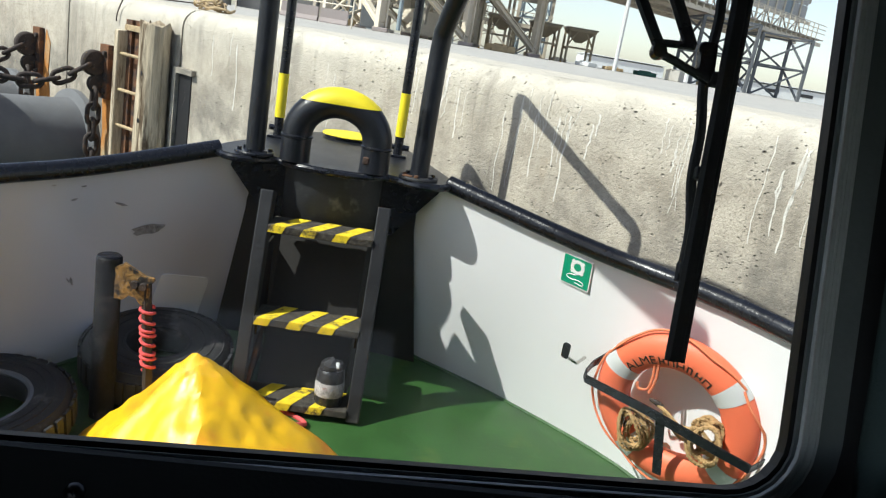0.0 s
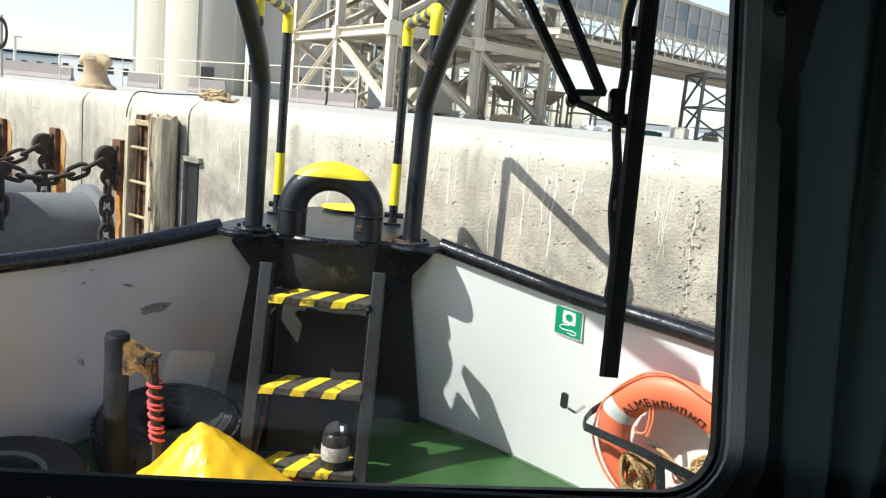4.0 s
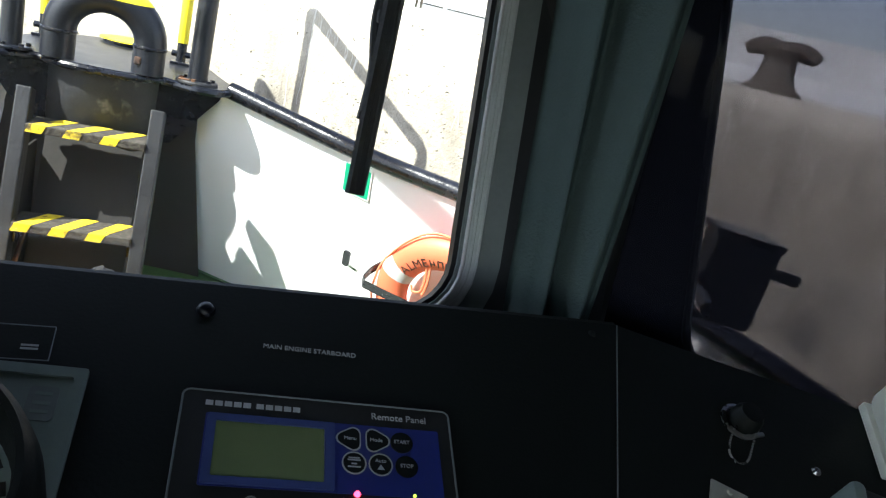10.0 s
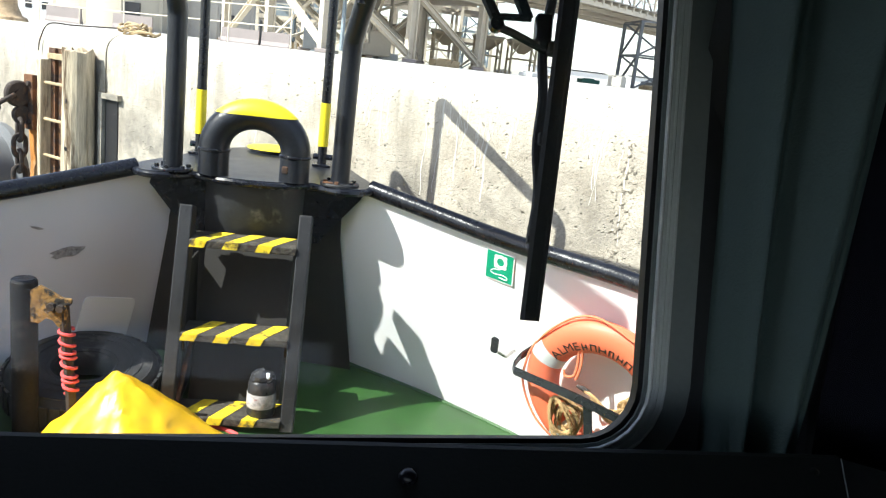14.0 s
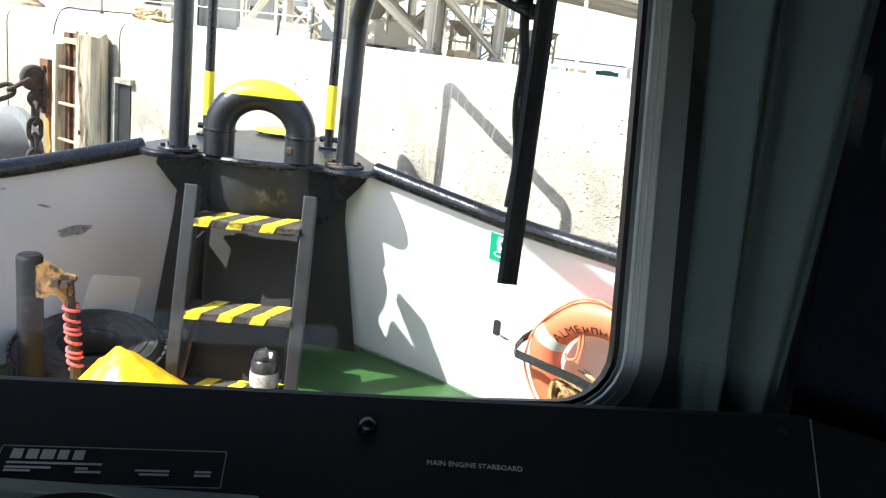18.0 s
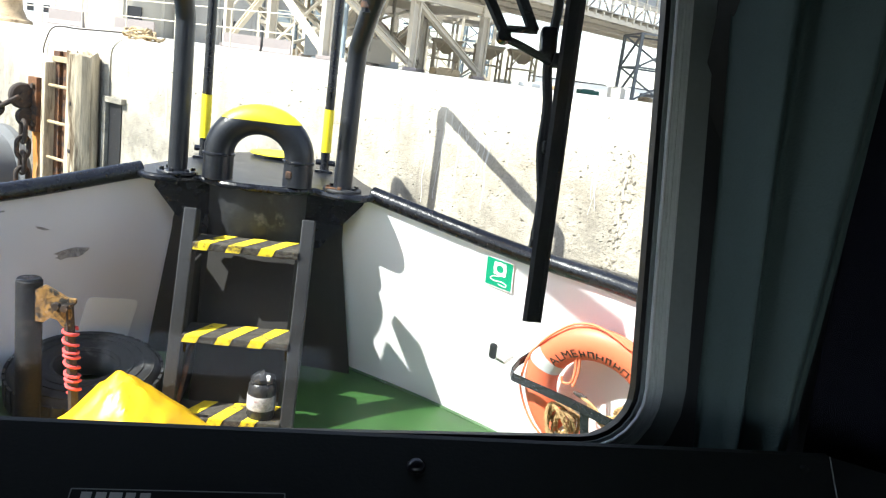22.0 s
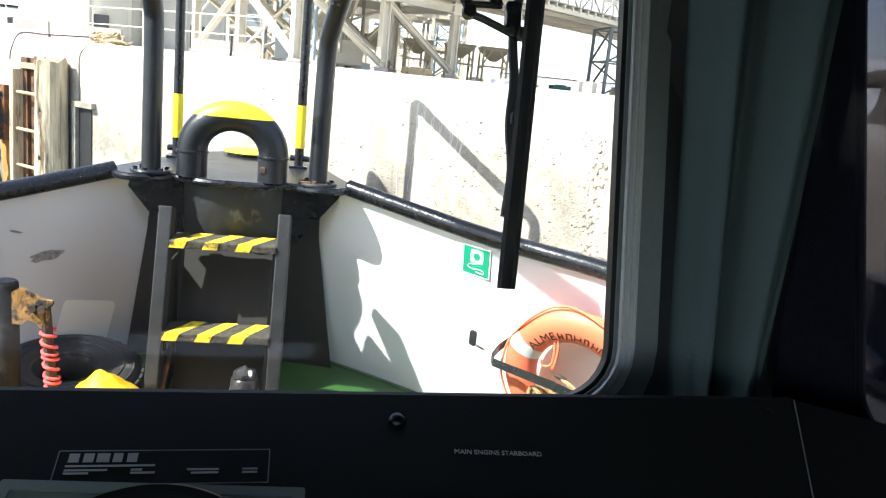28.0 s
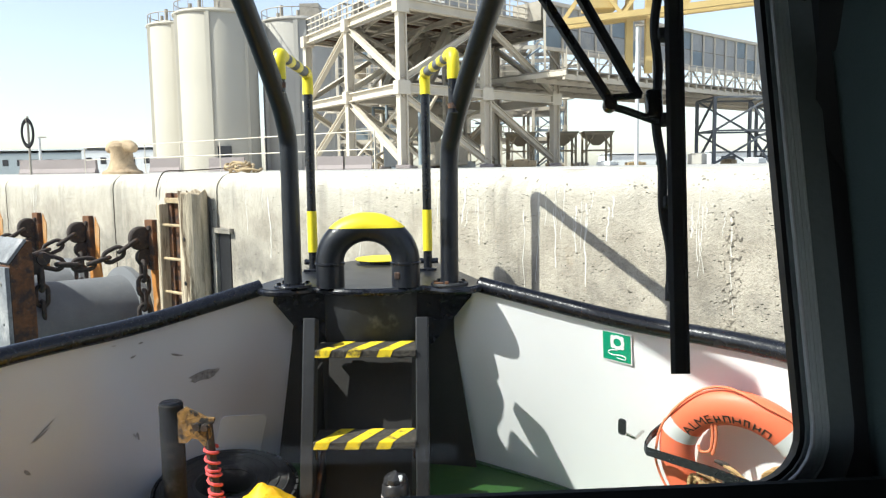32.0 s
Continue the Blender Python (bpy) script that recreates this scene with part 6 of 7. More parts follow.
def eroded(s, w, z0, z1, seed):
    """A strip where the face has crumbled to bare aggregate."""
    bm = bmesh.new()
    nx, nz = 26, 130
    g = []
    for k in range(nz + 1):
        z = z0 + (z1 - z0) * k / nz
        mid, half = s + 0.06 * noise.noise(Vector((seed, z * 2, 5))), w * 0.5 * (1 + 0.5 * noise.noise(Vector((seed, z * 4, 1))))
        row = []
        for i in range(nx + 1):
            x = mid + half * (2 * i / nx - 1)
            fade = max(0, math.sin(math.pi * i / nx)) ** 0.5 * min(1, 6 * math.sin(math.pi * k / nz))
            n = noise.noise(Vector((x * 45, z * 40, seed))) + 0.6 * noise.noise(Vector((x * 90, z * 80, seed)))
            row.append(bm.verts.new((x, 0.014 - (0.0135 + 0.011 * n) * fade, z)))
        g.append(row)
    for A, B in zip(g, g[1:]):
        for i in range(nx):
            bm.faces.new((A[i], A[i + 1], B[i + 1], B[i]))
    part("eroded_strip", bm, AGGREGATE, quay_wall, "crumbled strip of bare aggregate")


eroded(-1.3, 0.2, 0.1, 1.42, 3)
eroded(-1.12, 0.14, -0.4, 0.7, 5)
eroded(0.86, 0.18, -0.5, 1.4, 8)
for s0, w0, za, zb, seed in ((0.5, 0.24, 0.66, 0.74, 11), (0.42, 0.07, 0.6, 0.68, 12), (0.78, 0.12, 0.68, 0.78, 13), (0.3, 0.05, 1.02, 1.06, 14), (0.62, 0.04, 1.16, 1.19, 15), (0.2, 0.06, 0.86, 0.89, 16), (0.92, 0.07, 0.98, 1.03, 17), (0.72, 0.05, 0.5, 0.53, 18)):
    eroded(s0, w0, za, zb, seed)

# lime runs down from the edge
dr = random.Random(21)


def lime_run(s, z1, z0, w):
    n = 14
    bm = bmesh.new()
    L, Rr = [], []
    x = s
    for k in range(n + 1):
        z = z1 + (z0 - z1) * k / n
        x += 0.013 * (dr.random() - 0.5)
        ww = w * (0.45 + 0.9 * dr.random()) * (1 - 0.45 * k / n) * (1.3 if k == n - 1 else 1)
        y = 0.16 - math.sqrt(max(0, 0.16 ** 2 - max(0, z - QTOP + 0.16) ** 2)) if z > QTOP - 0.16 else 0.0
        L.append(bm.verts.new((x - ww, y - 0.0015, z)))
        Rr.append(bm.verts.new((x + ww, y - 0.0015, z)))
    for k in range(n):
        bm.faces.new((L[k], L[k + 1], Rr[k + 1], Rr[k]))
    res = bmesh.ops.extrude_face_region(bm, geom=bm.faces[:])
    for v in [v for v in res["geom"] if isinstance(v, bmesh.types.BMVert)]:
        v.co.y += 0.02
    bmesh.ops.recalc_face_normals(bm, faces=bm.faces[:])
    part("lime_run", bm, LIME, quay_wall)


groups_at = [-3.3 + 5.0 * dr.random() for _ in range(13)] + [-12 + 9 * dr.random() for _ in range(8)]
for k in range(110):
    s = dr.choice(groups_at) + dr.gauss(0, 0.07)
    top = 1.3 + 0.2 * dr.random()
    lime_run(s, top, top - 0.12 - 0.45 * dr.random() ** 2.2, 0.0022 + 0.005 * dr.random() ** 2.5)

eyeb = thing("mooring_rope_heap", "frayed rope heap with a line over the quay edge", "rope", QM @ Matrix.Translation((-6.45, 0.55, QTOP)))
bm = bmesh.new()
for k in range(9):
    rr = 0.1 + 0.11 * rng.random()
    cx, cy = 0.12 * rng.random(), 0.1 * rng.random()
    tube(bm, [(cx + rr * math.cos(j * math.tau / 16), cy + 0.6 * rr * math.sin(j * math.tau / 16), 0.02 + 0.009 * k + 0.02 * math.sin(j + k)) for j in range(16)], 0.011, 6, True)
part("loops", bm, WOOD, eyeb, smooth=True)
part("line", tubed(spline([(-0.1, 0, 0.05), (-0.3, -0.35, 0.03), (-0.42, -0.52, 0.02), (-0.48, -0.57, -0.12), (-0.5, -0.575, -0.22)], 6), 0.006, 6), RUSTDARK, eyeb, smooth=True)


def barrier(s, y, L, h=0.62, mat=None, turn=0.0, label="pale concrete road barrier block"):
    b = thing("concrete_barrier", label, "barrier", QM @ Matrix.Translation((s, y, QTOP)) @ Matrix.Rotation(turn, 4, "Z"), "barriers on the quay")
    w = 0.3
    o = [(-w, 0), (w, 0), (w, 0.08 * h), (0.5 * w, 0.35 * h), (0.4 * w, h), (-0.4 * w, h), (-0.5 * w, 0.35 * h), (-w, 0.08 * h)]
    bm = bmesh.new()
    prism(bm, o, L, Matrix(((0, 0, 1, -L / 2), (1, 0, 0, 0), (0, 1, 0, 0), (0, 0, 0, 1))))
    bmesh.ops.recalc_face_normals(bm, faces=bm.faces[:])
    part("block", bm, mat or BARRIER, b)
    return b


barrier(0.2, 1.15, 1.15, 0.34, SHED, 0.05, "white concrete block behind the bollard")
barrier(0.42, 0.72, 0.3, 0.27, SHED, -0.15, "small white concrete block beside the bollard")
barrier(0.85, 0.8, 0.35, 0.24, SHED, 0.1, "small white concrete block beside the bollard")
barrier(1.75, 1.0, 0.7, 0.55, material("red_plastic", (0.5, 0.08, 0.06), 0.5, 0, 0.1, 4, 0.1), 0.05, "red plastic barrier block")

rail = thing("quay_guard_rail", "white tubular guard rail behind the quay edge", "rail", QM @ Matrix.Translation((0, 9.5, QTOP)))
xs = [-29.0 + 2.2 * k for k in range(8)]
for x in xs:
    part("post", tubed([(x, 0, 0), (x, 0, 0.95)], 0.018, 8), STEEL, rail, smooth=True)
for z in (0.5, 0.95):
    part("bar", tubed([(xs[0], 0, z), (xs[-1], 0, z)], 0.016, 8), STEEL, rail, smooth=True)


def far(b, e, d):
    """A far place: sideways and upward slopes of the line of sight from the wheelhouse, and the distance ahead."""
    return Vector((0.14 + b * d, -0.1 + d, 1.6 + e * d))


G = QTOP
for b, d, L, hh, label in ((-0.504, 44, 4.3, 0.8, "long pinkish concrete road barrier"), (-0.366, 44, 1.7, 0.78, "pale concrete road barrier block"), (-0.287, 42, 1.9, 0.74, "pale concrete road barrier block"), (-0.16, 36, 1.6, 0.62, "grey and white striped concrete barrier"), (-0.118, 36, 1.2, 0.62, "pale concrete road barrier block")):
    p = QM.inverted() @ far(b, 0, d)
    barrier(p.x, p.y, L, hh, None, QA, label)


def silo(b, d, r, h, mat):
    p = far(b, 0, d)
    s = thing("silo", "tall round concrete silo with a flat roof", "silo", (p.x, p.y, G), "silos behind the quay")
    part("shell", lathed([(r, 0), (r, h), (r * 0.96, h + 0.3), (0, h + 0.5)], None, 56), mat, s, smooth=True)
    for k in range(3):
        part("pour_rib", boxed((-r * math.sin(radians(-60 + 55 * k)), -r * math.cos(radians(-60 + 55 * k)), h / 2), (0.5, 0.3, h)), mat, s)
    part("roof_edge", tubed([(r * 1.01 * math.cos(k * math.tau / 48), r * 1.01 * math.sin(k * math.tau / 48), h) for k in range(48)], 0.18, 6, True), mat, s)
    part("roof_rail", tubed([(r * 0.98 * math.cos(k * math.tau / 32), r * 0.98 * math.sin(k * math.tau / 32), h + 1.3) for k in range(32)], 0.06, 5, True), STEELGREY, s)
    for k in range(16):
        a = k * math.tau / 16
        part("roof_post", beamed((r * 0.98 * math.cos(a), r * 0.98 * math.sin(a), h), (r * 0.98 * math.cos(a), r * 0.98 * math.sin(a), h + 1.3), 0.07), STEELGREY, s)
    for k in range(6):
        a = k * 1.1 + h
        part("roof_vent", tubed([(r * 0.6 * math.cos(a), r * 0.6 * math.sin(a), h), (r * 0.6 * math.cos(a), r * 0.6 * math.sin(a), h + 1.2 + 0.35 * (k % 3))], 0.22, 8), STEELGREY, s, smooth=True)
    part("roof_hut", boxed((r * 0.3, 0, h + 1.2), (r * 0.5, r * 0.5, 2.2)), STEELGREY, s)
    part("doorway", boxed((0.35 * r, -r * 0.935, 1.6), (1.6, 0.4, 2.4)), DARKOPEN, s)
    return s


silo(-0.337, 98, 4.0, 17.6, SILO)
silo(-0.294, 92, 4.6, 17.7, SILO)
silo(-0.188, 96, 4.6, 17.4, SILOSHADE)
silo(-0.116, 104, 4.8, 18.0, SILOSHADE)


def tower():
    """The open steel transfer tower with two braced faces and a deck."""
    A, B, C = Vector((-2.3, 40, G)), Vector((-9.0, 51, G)), Vector((6.6, 48.8, G))
    u, v = B - A, C - A
    t = thing("steel_transfer_tower", "cream painted braced steel tower with a railed top deck", "tower", A)
    cols = {}
    for i in range(3):
        for j in range(3):
            cols[i, j] = u * i / 2 + v * j / 2
    h1, h2 = 4.1, 8.5
    for (i, j), p in cols.items():
        part("column", rolled(p, p + Vector((0, 0, h2)), 0.46), STEEL, t)
        part("column_foot", boxed(p + Vector((0, 0, 0.1)), (0.75, 0.75, 0.2), None, 0.03), BARRIER, t)
        if i == 0 or j == 0:
            for h in (h1, h2 - 0.35):
                part("gusset", boxed(p + Vector((0, -0.05, h)), (0.75, 0.5, 0.7), Matrix.Rotation(radians(35), 3, "Z"), 0.02), STEEL, t)
    z = lambda p, h: p + Vector((0, 0, h))
    for i in range(3):
        for h in (h1, h2 - 0.2):
            part("beam", rolled(z(cols[i, 0], h), z(cols[i, 2], h), 0.4, 0.5), STEEL, t)
            part("beam", rolled(z(cols[0, i], h), z(cols[2, i], h), 0.4, 0.5), STEEL, t)
    # braces spread downward from the heads of the middle columns
    for i in range(2):
        for k in range(3):
            for a, b in (((i, k), (i + 1, k)), ((k, i), (k, i + 1))):
                p, q = (cols[a], cols[b]) if i else (cols[b], cols[a])
                part("brace", rolled(z(p, h2 - 0.5), z(q, h1 + 0.4), 0.3), STEEL, t)
                if a[0] == b[0] and not i:
                    p, q = q, p
                part("brace", rolled(z(p, h1 - 0.3), z(q, 0.35), 0.3), STEEL, t)
    # deck with joists
    part("deck", prismed([(0, 0), (v.x, v.y), (u.x + v.x, u.y + v.y), (u.x, u.y)], 0.12, Matrix.Translation((0, 0, h2 + 0.05))), STEELGREY, t)
    for k in range(1, 16):
        part("joist", rolled(z(u * k / 16, h2 - 0.1), z(u * k / 16 + v, h2 - 0.1), 0.2, 0.3), STEEL if k % 3 else RUST, t)
    for k in range(1, 6):
        part("joist", rolled(z(v * k / 6, h2 - 0.45), z(v * k / 6 + u, h2 - 0.45), 0.2, 0.3), STEELGREY, t)
    for a, b in ((Vector(), u), (Vector(), v), (u, u + v), (v, u + v)):
        for h in (0.4, 0.75, 1.1):
            part("rail_bar", beamed(z(a, h2 + h), z(b, h2 + h), 0.06), STEEL, t)
        for k in range(19):
            p = a.lerp(b, k / 18)
            part("rail_post", beamed(z(p, h2), z(p, h2 + 1.1), 0.07), STEEL, t)
    # plant and ducts under and on the deck
    c = u * 0.5 + v * 0.5
    part("hopper", lathed([(0.4, h1 - 2.6), (1.9, h1 - 0.4), (1.9, h1 + 0.5), (0.0, h1 + 0.5)], Matrix.Translation(c), 4), STEELGREY, t)
    part("duct", tubed([z(c + u * 0.2, h1), z(c + u * 0.25, h2 + 2.5)], 0.5, 14), STEELGREY, t, smooth=True)
    part("machine_house", boxed(z(c + v * 0.2, h2 + 1.6), (5.2, 4.0, 3.0), Matrix.Rotation(radians(40), 3, "Z"), 0.05), CLAD, t)
    part("machine_house", boxed(z(c - v * 0.15 + u * 0.1, h2 + 1.0), (2.2, 2.0, 1.8), None, 0.05), STEELBLUE, t)
    for k in range(9):
        part("stair_tread", beamed(z(u * 0.75 + v * 0.3 + v * 0.04 * k, h1 + 0.45 * k), z(u * 0.75 + v * 0.3 + v * 0.04 * k + u * 0.08, h1 + 0.45 * k), 0.25, 0.06), STEELGREY, t)
    tw = random.Random(9)
    for k in range(9):
        p = u * tw.uniform(0.1, 0.9) + v * tw.uniform(0.1, 0.9)
        hh = tw.uniform(1.0, 2.6)
        if k % 3 == 0:
            part("winch_drum", lathed([(0.55, -0.6), (0.55, -0.5), (0.25, -0.45), (0.25, 0.45), (0.55, 0.5), (0.55, 0.6)], Matrix.Translation(z(p, h2 + 0.8)) @ Matrix.Rotation(radians(90), 4, "X"), 16), STEELGREY, t)
        else:
            part("deck_post", beamed(z(p, h2), z(p, h2 + hh), 0.14), STEELGREY, t)
            part("deck_arm", beamed(z(p, h2 + hh), z(p + v * 0.12, h2 + hh), 0.12), STEELGREY, t)
    for k in range(8):
        a_ = u * (k / 8) + v * 0.0
        part("deck_joist", beamed(z(a_ + v * 0.0, h2 - 0.5), z(v * (k / 8) + u * 0.0 + u * 0.9, h2 - 0.5), 0.1, 0.16), STEELGREY, t)
    for k in range(6):
        a_, b_ = u * tw.random() + v * tw.random(), u * tw.random() + v * tw.random()
        part("inner_brace", beamed(z(a_, 0.3), z(b_, h1), 0.14), STEEL, t)
        part("inner_brace", beamed(z(b_, h1), z(a_, h2 - 0.5), 0.14), STEELGREY, t)
    part("low_plant", boxed(z(c + Vector((1, 0, 0)), 0.9), (2.4, 1.6, 1.5), Matrix.Rotation(0.5, 3, "Z"), 0.1), STEEL, t)
    part("low_plant", boxed(z(u * 0.4 + v * 0.2, 0.7), (1.2, 0.9, 1.2), None, 0.05), DARKSTEEL, t)
    for k in range(10):
        p = u * (0.08 + 0.09 * k) + v * (0.15 + 0.07 * ((k * 7) % 10))
        part("pipe", tubed([z(p, 0.2 + 0.3 * (k % 4)), z(p, h1 + 0.9 * (k % 3)), z(p + v * 0.3, h1 + 0.9 * (k % 3))], 0.12, 8), STEELGREY if k % 3 else STEELBLUE, t, smooth=True)
    for k in range(4):
        part("floor_grating", beamed(z(u * 0.05 + v * (0.2 * k + 0.1), h1 + 0.3), z(u * 0.95 + v * (0.2 * k + 0.1), h1 + 0.3), 1.2, 0.08), STEELGREY, t)
    for k in range(3):
        part("chute", tubed([z(u * (0.3 + 0.2 * k) + v * 0.5, h2 - 0.4), z(u * (0.35 + 0.2 * k) + v * 0.35, h1 + 0.5)], 0.45, 8), STEELGREY, t, smooth=True)
    return t


tower()


def process_frame():
    """The dense grey steel frame with pipes and platforms that stands behind the tower."""
    p = far(0.0, 0, 63)
    t = thing("process_frame", "dense grey-cream steel frame with pipes and platforms", "steel frame", (p.x, p.y, G))
    fr = random.Random(5)
    xs, ys, zs = [-9 + 2.6 * k for k in range(8)], [0, 4, 8], [2.2, 4.6, 7.0, 9.4, 11.6]
    # rows behind the front take the darker steel: inner shade put into colour
    for x in xs:
        for y in ys:
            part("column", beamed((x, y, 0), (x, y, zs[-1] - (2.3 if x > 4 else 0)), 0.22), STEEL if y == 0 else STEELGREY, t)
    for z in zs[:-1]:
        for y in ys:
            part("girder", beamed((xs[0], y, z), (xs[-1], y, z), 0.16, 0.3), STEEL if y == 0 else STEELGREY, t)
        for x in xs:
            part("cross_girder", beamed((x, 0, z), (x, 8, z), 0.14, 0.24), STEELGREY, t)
        part("hand_rail_bar", beamed((xs[0], -0.2, z + 1.0), (xs[-1], -0.2, z + 1.0), 0.06), STEEL, t)
        part("hand_rail_bar", beamed((xs[0], -0.2, z + 0.55), (xs[-1], -0.2, z + 0.55), 0.05), STEEL, t)
        for k in range(0, 16):
            part("hand_rail_post", beamed((xs[0] + 1.2 * k, -0.2, z), (xs[0] + 1.2 * k, -0.2, z + 1.0), 0.05), STEEL, t)
    for a, b_ in zip(xs, xs[1:]):
        for z0, z1 in zip([0] + zs, zs):
            if fr.random() < 0.65:
                up = fr.random() < 0.5
                part("brace", beamed((a, 0, z0 if up else z1), (b_, 0, z1 if up else z0), 0.12), STEEL if fr.random() < 0.6 else STEELGREY, t)
    for k in range(16):
        x, y, z = fr.uniform(-9, 9), fr.uniform(1, 7), fr.choice(zs[:4])
        if k % 2:
            part("vessel", lathed([(0, 0), (0.5, 0.1), (0.7, 0.4), (0.7, 1.5), (0.4, 1.9), (0, 2.0)], Matrix.Translation((x, y, z)), 14), fr.choice((STEELGREY, STEELBLUE, HOPPERM)), t, smooth=True)
        else:
            part("cabinet", boxed((x, y, z + 0.8), (fr.uniform(0.8, 2.0), 1.2, fr.uniform(0.9, 1.7)), None, 0.03), fr.choice((STEELGREY, STEELBLUE, HOPPERM, SHED)), t)
    for k in range(18):
        x, z = fr.uniform(-9, 9), fr.uniform(0.5, 9)
        part("pipe", tubed([(x, -0.4, z), (x + fr.uniform(-3, 3), -0.4, z), (x + fr.uniform(-3, 3), -0.4, z + fr.uniform(-2, 2))], 0.08, 7), fr.choice((STEELGREY, STEEL, STEELBLUE)), t, smooth=True)
    for k in range(5):
        x = -7 + 3.4 * k
        part("stair", beamed((x, -0.9, zs[k % 4] - 2.2 if k % 4 else 0), (x + 2.6, -0.9, zs[k % 4]), 0.6, 0.12), STEELGREY, t)
        part("stair_rail", beamed((x, -1.2, (zs[k % 4] - 2.2 if k % 4 else 0) + 0.9), (x + 2.6, -1.2, zs[k % 4] + 0.9), 0.06), STEEL, t)
    return t


process_frame()


def gallery():
    """The clad conveyor bridge that runs from the tower away along the quay, with a railed walkway."""
    p, q = Vector((6.2, 45.4, 0)), Vector((34.0, 71.0, 0))
    d = (q - p).normalized()
    n = Vector((-d.y, d.x, 0))
    g = thing("conveyor_bridge", "long conveyor bridge with grey cladding and walkway railings", "conveyor", Vector((p.x, p.y, 0)))
    L = (q - p).length
    zf, zc, zt = 7.1, 8.4, 11.0
    up = lambda v, z: v + Vector((0, 0, z))
    k, x = 0, 0.0
    while x < L - 1.6:
        for r in range(2):
            z0 = zc + (zt - zc) * r / 2
            part("cladding_panel", beamed(up(n * 0.9 + d * (x + 0.03), z0 + (zt - zc) / 4), up(n * 0.9 + d * (x + 1.57), z0 + (zt - zc) / 4), 0.08, (zt - zc) / 2 - 0.05), CLAD if (k + r) % 5 else STEELBLUE, g)
        part("upright", beamed(up(n * 0.8 + d * x, zf), up(n * 0.8 + d * x, zt + 0.1), 0.12), STEEL, g)
        part("diagonal", beamed(up(n * 0.8 + d * x, zf if k % 2 else zc), up(n * 0.8 + d * (x + 1.6), zc if k % 2 else zf), 0.09), STEELGREY, g)
        x += 1.6
        k += 1
    for z in (zf, zc, zt):
        part("chord", beamed(up(n * 0.78, z), up(n * 0.78 + d * L, z), 0.2), STEEL, g)
    part("belt_cover", beamed(up(n * 2.2, zt - 0.4), up(n * 2.2 + d * L, zt - 0.4), 2.2, 1.1), STEELGREY, g)
    part("floor_plate", beamed(up(n * 3.2, zf - 0.05), up(n * 3.2 + d * L, zf - 0.05), 8.0, 0.08), STEELGREY, g)
    for x in range(0, int(L), 1):
        part("floor_joist", beamed(up(d * x - n * 0.8, zf - 0.25), up(d * x + n * 7.2, zf - 0.25), 0.14, 0.28), STEEL, g)
    for o in (-0.6, 1.6, 4.0, 6.8):
        part("bearer", beamed(up(n * o, zf - 0.45), up(n * o + d * L, zf - 0.45), 0.2, 0.3), STEEL, g)
    for hh in (0.45, 0.8, 1.15):
        part("walkway_rail", beamed(up(-n * 0.8, zf + hh), up(-n * 0.8 + d * L, zf + hh), 0.06), STEEL, g)
    for x in range(0, int(L)):
        part("walkway_post", beamed(up(-n * 0.8 + d * x, zf), up(-n * 0.8 + d * x, zf + 1.15), 0.06), STEEL, g)
    return g


gallery()


def lattice(name, at, w, h, n, mat, label, category, bar=0.18):
    """A square lattice mast."""
    t = thing(name, label, category, at)
    c = [Vector((x, y, 0)) for x, y in ((-w, -w), (w, -w), (w, w), (-w, w))]
    for p in c:
        part("leg", beamed(p, p + Vector((0, 0, h)), bar), mat, t)
    for k in range(n):
        z0, z1 = h * k / n, h * (k + 1) / n
        for i in range(4):
            p, q = c[i], c[(i + 1) % 4]
            part("brace", beamed(p + Vector((0, 0, z0)), q + Vector((0, 0, z1)), bar * 0.6), mat, t)
            part("cross_bar", beamed(p + Vector((0, 0, z1)), q + Vector((0, 0, z1)), bar * 0.6), mat, t)
    return t


for bb, dd in ((0.357, 58), (0.43, 64)):
    lattice("trestle", far(bb, 0, dd) * Vector((1, 1, 0)) + Vector((0, 0, G)), 2.0, 4.7, 2, DARKSTEEL, "dark grey steel trestle under the conveyor", "trestle", 0.22)
lattice("lattice_mast", far(0.125, 0, 75) * Vector((1, 1, 0)) + Vector((0, 0, G)), 1.2, 12, 7, STEELBLUE, "blue-grey lattice mast behind the tower", "mast")
lattice("lattice_mast", far(-0.09, 0, 80) * Vector((1, 1, 0)) + Vector((0, 0, G)), 1.3, 14, 8, STEELBLUE, "blue-grey lattice mast behind the tower", "mast")
lattice("lattice_mast", far(0.05, 0, 85) * Vector((1, 1, 0)) + Vector((0, 0, G)), 2.2, 9, 5, STEELGREY, "grey steel frame behind the tower", "mast")


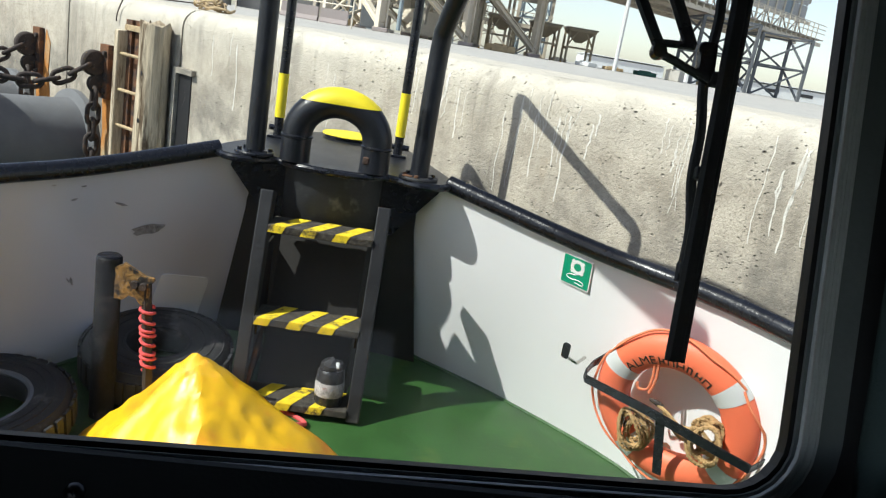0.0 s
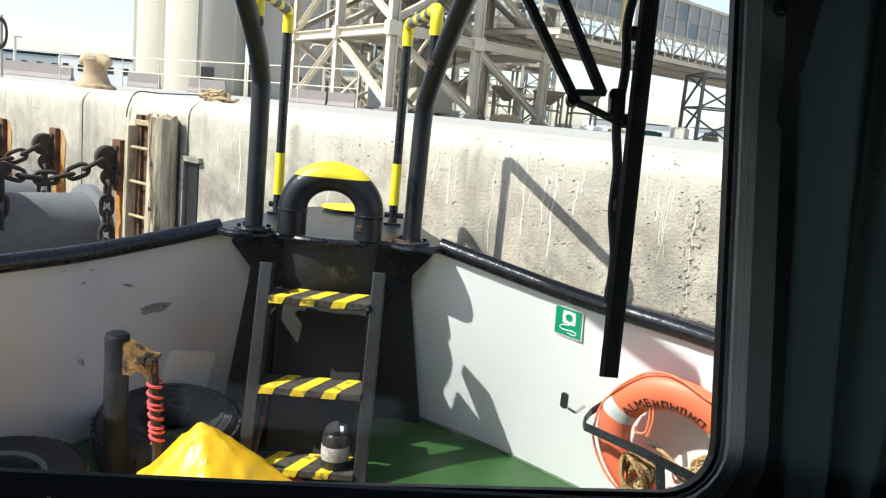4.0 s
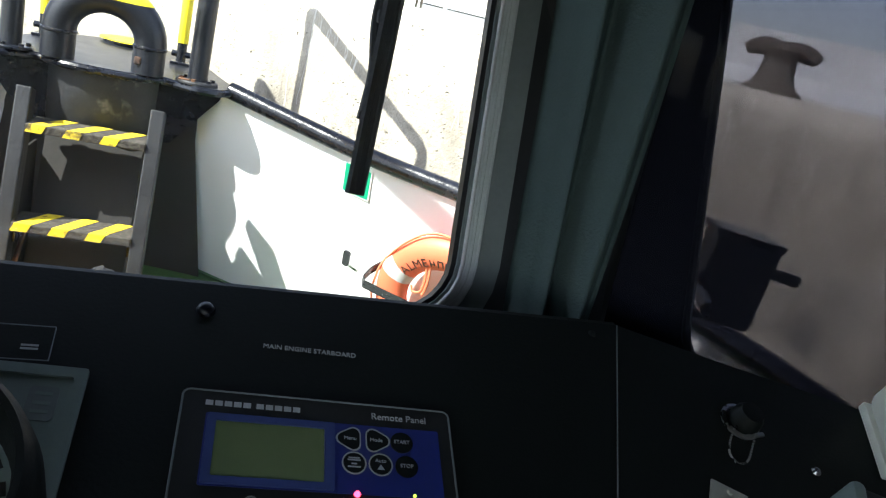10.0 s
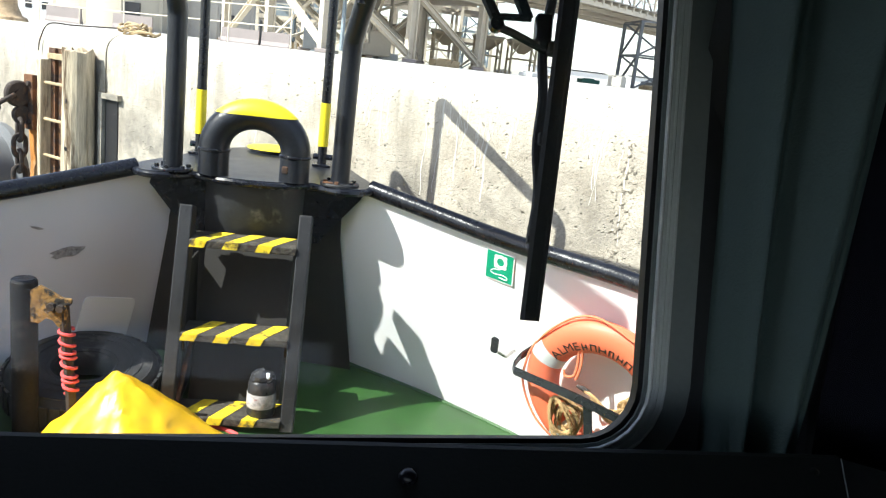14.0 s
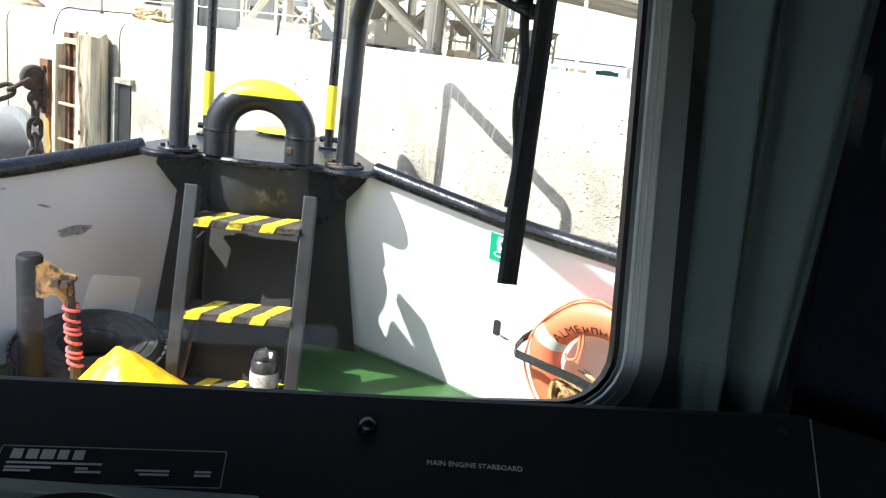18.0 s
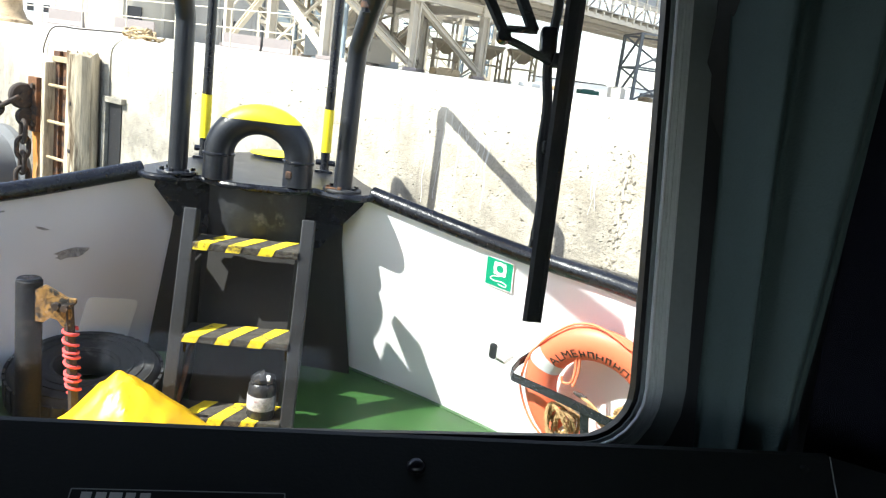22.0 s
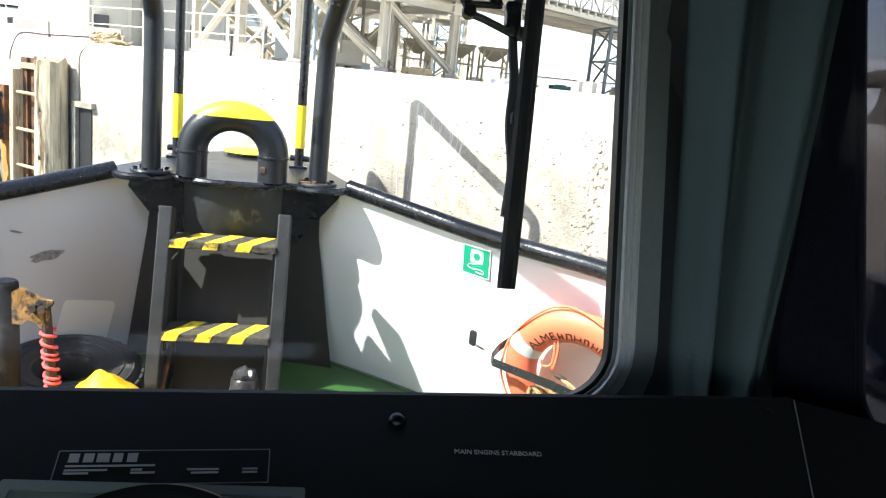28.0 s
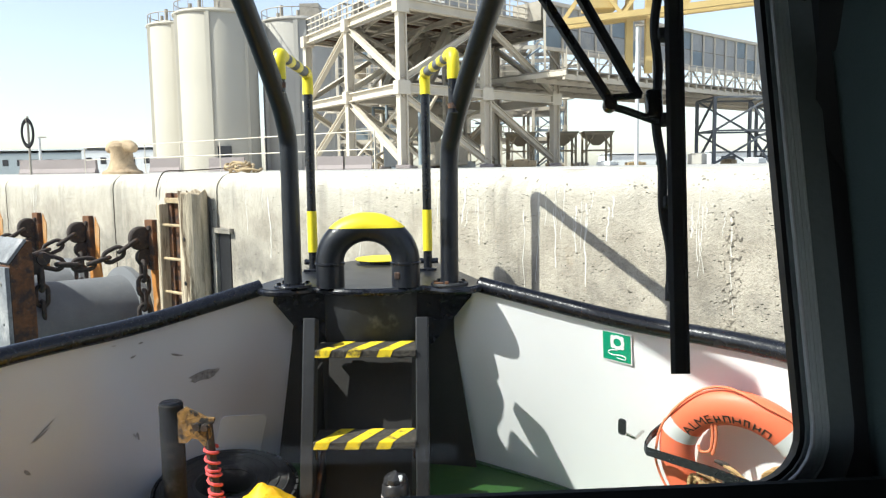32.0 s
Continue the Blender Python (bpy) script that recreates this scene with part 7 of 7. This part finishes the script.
def crane():
    """Ochre loading boom crossing above the conveyor."""
    p = far(0.225, 0, 41)
    t = thing("ship_loader", "ochre painted loading crane with a trussed boom", "crane", (p.x, p.y, 0))
    for x in (0, 1.0):
        part("leg", beamed((x, 0, 6.3), (x, 0, 11.5), 0.35), CRANE, t)
    for z in (8.6, 10.6):
        for y in (-0.7, 0.7):
            part("boom_chord", beamed((-3.5, y, z + 0.2), (14, y - 3, z + 1.6), 0.3), CRANE, t)
    for k in range(12):
        a = Vector((-3.5 + 1.45 * k, -0.25 * k, 8.8 + 0.115 * k))
        b = a + Vector((1.45, -0.25, 2.0 + 0.115)) if k % 2 == 0 else a + Vector((1.45, -0.25, 0.115))
        c = a if k % 2 == 0 else a + Vector((0, 0, 2.0))
        for y in (-0.7, 0.7):
            part("boom_brace", beamed(c + Vector((0, y, 0)), b + Vector((0, y, 0)), 0.18), CRANE, t)
    part("cab", boxed((-1.6, -0.3, 10.2), (1.6, 1.4, 1.6), None, 0.05), CRANE, t)
    return t


crane()


def hopper(b, d, w):
    p = far(b, 0, d)
    h = thing("loading_hopper", "weathered steel hopper tray on tall braced legs", "hopper", (p.x, p.y, G), "hoppers on the quay")
    H = 2.25
    for x in (-w, w):
        for y in (-w, w):
            part("leg", beamed((x * 0.85, y * 0.85, 0), (x * 0.85, y * 0.85, H), 0.15), HOPPERM, h)
        part("knee_brace", beamed((x * 0.85, -w * 0.85, H * 0.55), (x * 0.3, -w * 0.85, H), 0.1), HOPPERM, h)
        part("side_bar", beamed((x * 0.85, -w * 0.85, H * 0.45), (x * 0.85, w * 0.85, H * 0.45), 0.1), HOPPERM, h)
    part("bin", lathed([(0.3, H - 0.75), (w * 1.35, H), (w * 1.4, H + 0.22), (w * 1.3, H + 0.22), (0, H - 0.3)], Matrix.Rotation(radians(45), 4, "Z"), 4), HOPPERM, h)
    part("rim", boxed((0, 0, H + 0.2), (w * 2.1, w * 2.1, 0.1)), STEELGREY, h)
    for y in (-w * 0.85, w * 0.85):
        part("cross_bar", beamed((-w * 0.85, y, H * 0.5), (w * 0.85, y, H * 0.5), 0.1), HOPPERM, h)
    return h


for b in (0.141, 0.185, 0.088, 0.03):
    hopper(b, 58, 1.05)


def shed(b0, b1, d, h, mat, roof, label, wins=0):
    p, q = far(b0, 0, d), far(b1, 0, d)
    L = q.x - p.x
    s = thing("shed", label, "shed", ((p.x + q.x) / 2, p.y + 5, G))
    bm = prismed([(-5, 0), (5, 0), (5, h), (0, h * 1.22), (-5, h)], L, Matrix(((0, 0, 1, -L / 2), (1, 0, 0, 0), (0, 1, 0, 0), (0, 0, 0, 1))))
    bmesh.ops.recalc_face_normals(bm, faces=bm.faces[:])
    part("walls", bm, mat, s)
    for y in (-1, 1):
        part("roof", beamed((-L / 2 - 0.3, y * 2.6, h * 1.14), (L / 2 + 0.3, y * 2.6, h * 1.14), 5.6, 0.1), roof, s)
    for k in range(wins):
        part("window", boxed((-L / 2 + L * (k + 0.5) / wins, -5.02, h * 0.55), (L / wins * 0.4, 0.08, h * 0.3)), DARKOPEN, s)
    return s


shed(-0.62, -0.45, 190, 5.0, SHEDBLUE, SHED, "long grey-blue shed in the distance", 9)
shed(-0.474, -0.381, 170, 4.8, SHED, SHED, "white gabled warehouse in the distance", 5)
shed(-0.9, -0.64, 210, 6.0, SHEDBLUE, SHED, "long grey-blue shed in the distance", 9)
shed(0.2, 0.3, 150, 1.9, SHED, SHED, "low pale shed behind the hoppers", 0)
shed(0.33, 0.6, 160, 2.2, SHED, SHED, "low grey shed in the distance", 6)
for b, d, h in ((-0.527, 90, 4.2), (0.236, 46, 8.0)):
    p = far(b, 0, d)
    l = thing("lamp_mast", "slim pale lamp mast", "lamp mast", (p.x, p.y, G))
    part("pole", tubed([(0, 0, 0), (0, 0, h)], 0.12 if d < 80 else 0.16, 8), SHED if d > 80 or h > 5 else STEELGREY, l, smooth=True)
    part("head", boxed((0.3, 0, h), (0.9, 0.25, 0.15), None, 0.03), STEELGREY, l)
low = random.Random(11)
for k in range(16):
    b = -0.17 + 0.55 * k / 15 + 0.01 * low.random()
    d = 44 + 30 * low.random()
    p = far(b, 0, d)
    lab, m2 = (("pale timber pallet stack on the quay", WOOD), ("pale concrete block on the quay", SHED), ("buff concrete block on the quay", PAVE), ("green steel box on the quay", DULLGREEN))[low.choice((0, 1, 1, 2, 2)) if k != 12 else 3]
    c = thing("stored_block", lab, "stores", (p.x, p.y, G), "stores on the quay")
    hh = 0.22 + 0.4 * low.random()
    part("body", boxed((0, 0, hh / 2), (0.8 + 0.9 * low.random(), 0.9, hh), Matrix.Rotation(low.random(), 3, "Z"), 0.04), m2, c)
    part("lid", boxed((0, 0, hh + 0.03), (0.7, 0.7, 0.06), None, 0.01), m2, c)


# a short post on the quay with a hose coiled round its head
p = far(-0.54, 0, 17)
hp = thing("hose_post", "dark post with a coiled black hose hung on it", "hose post", Matrix.Translation((p.x, p.y, G)) @ Matrix.Diagonal((0.55, 0.55, 0.82, 1)))
part("post", tubed([(0, 0, 0), (0, 0, 1.55)], 0.045, 10), STEELGREY, hp, smooth=True)
bm = bmesh.new()
for k in range(7):
    rr = 0.2 + 0.018 * (k % 4)
    tube(bm, [(rr * math.cos(j * math.tau / 24), -0.06 - 0.02 * (k % 3), 1.1 + 1.5 * rr * math.sin(j * math.tau / 24)) for j in range(24)], 0.02, 6, True)
part("hose_coil", bm, RUBBER, hp, smooth=True)
part("hook", tubed([(0, 0, 1.42), (0, -0.12, 1.4), (0, -0.14, 1.48)], 0.015, 6), STEELGREY, hp, smooth=True)
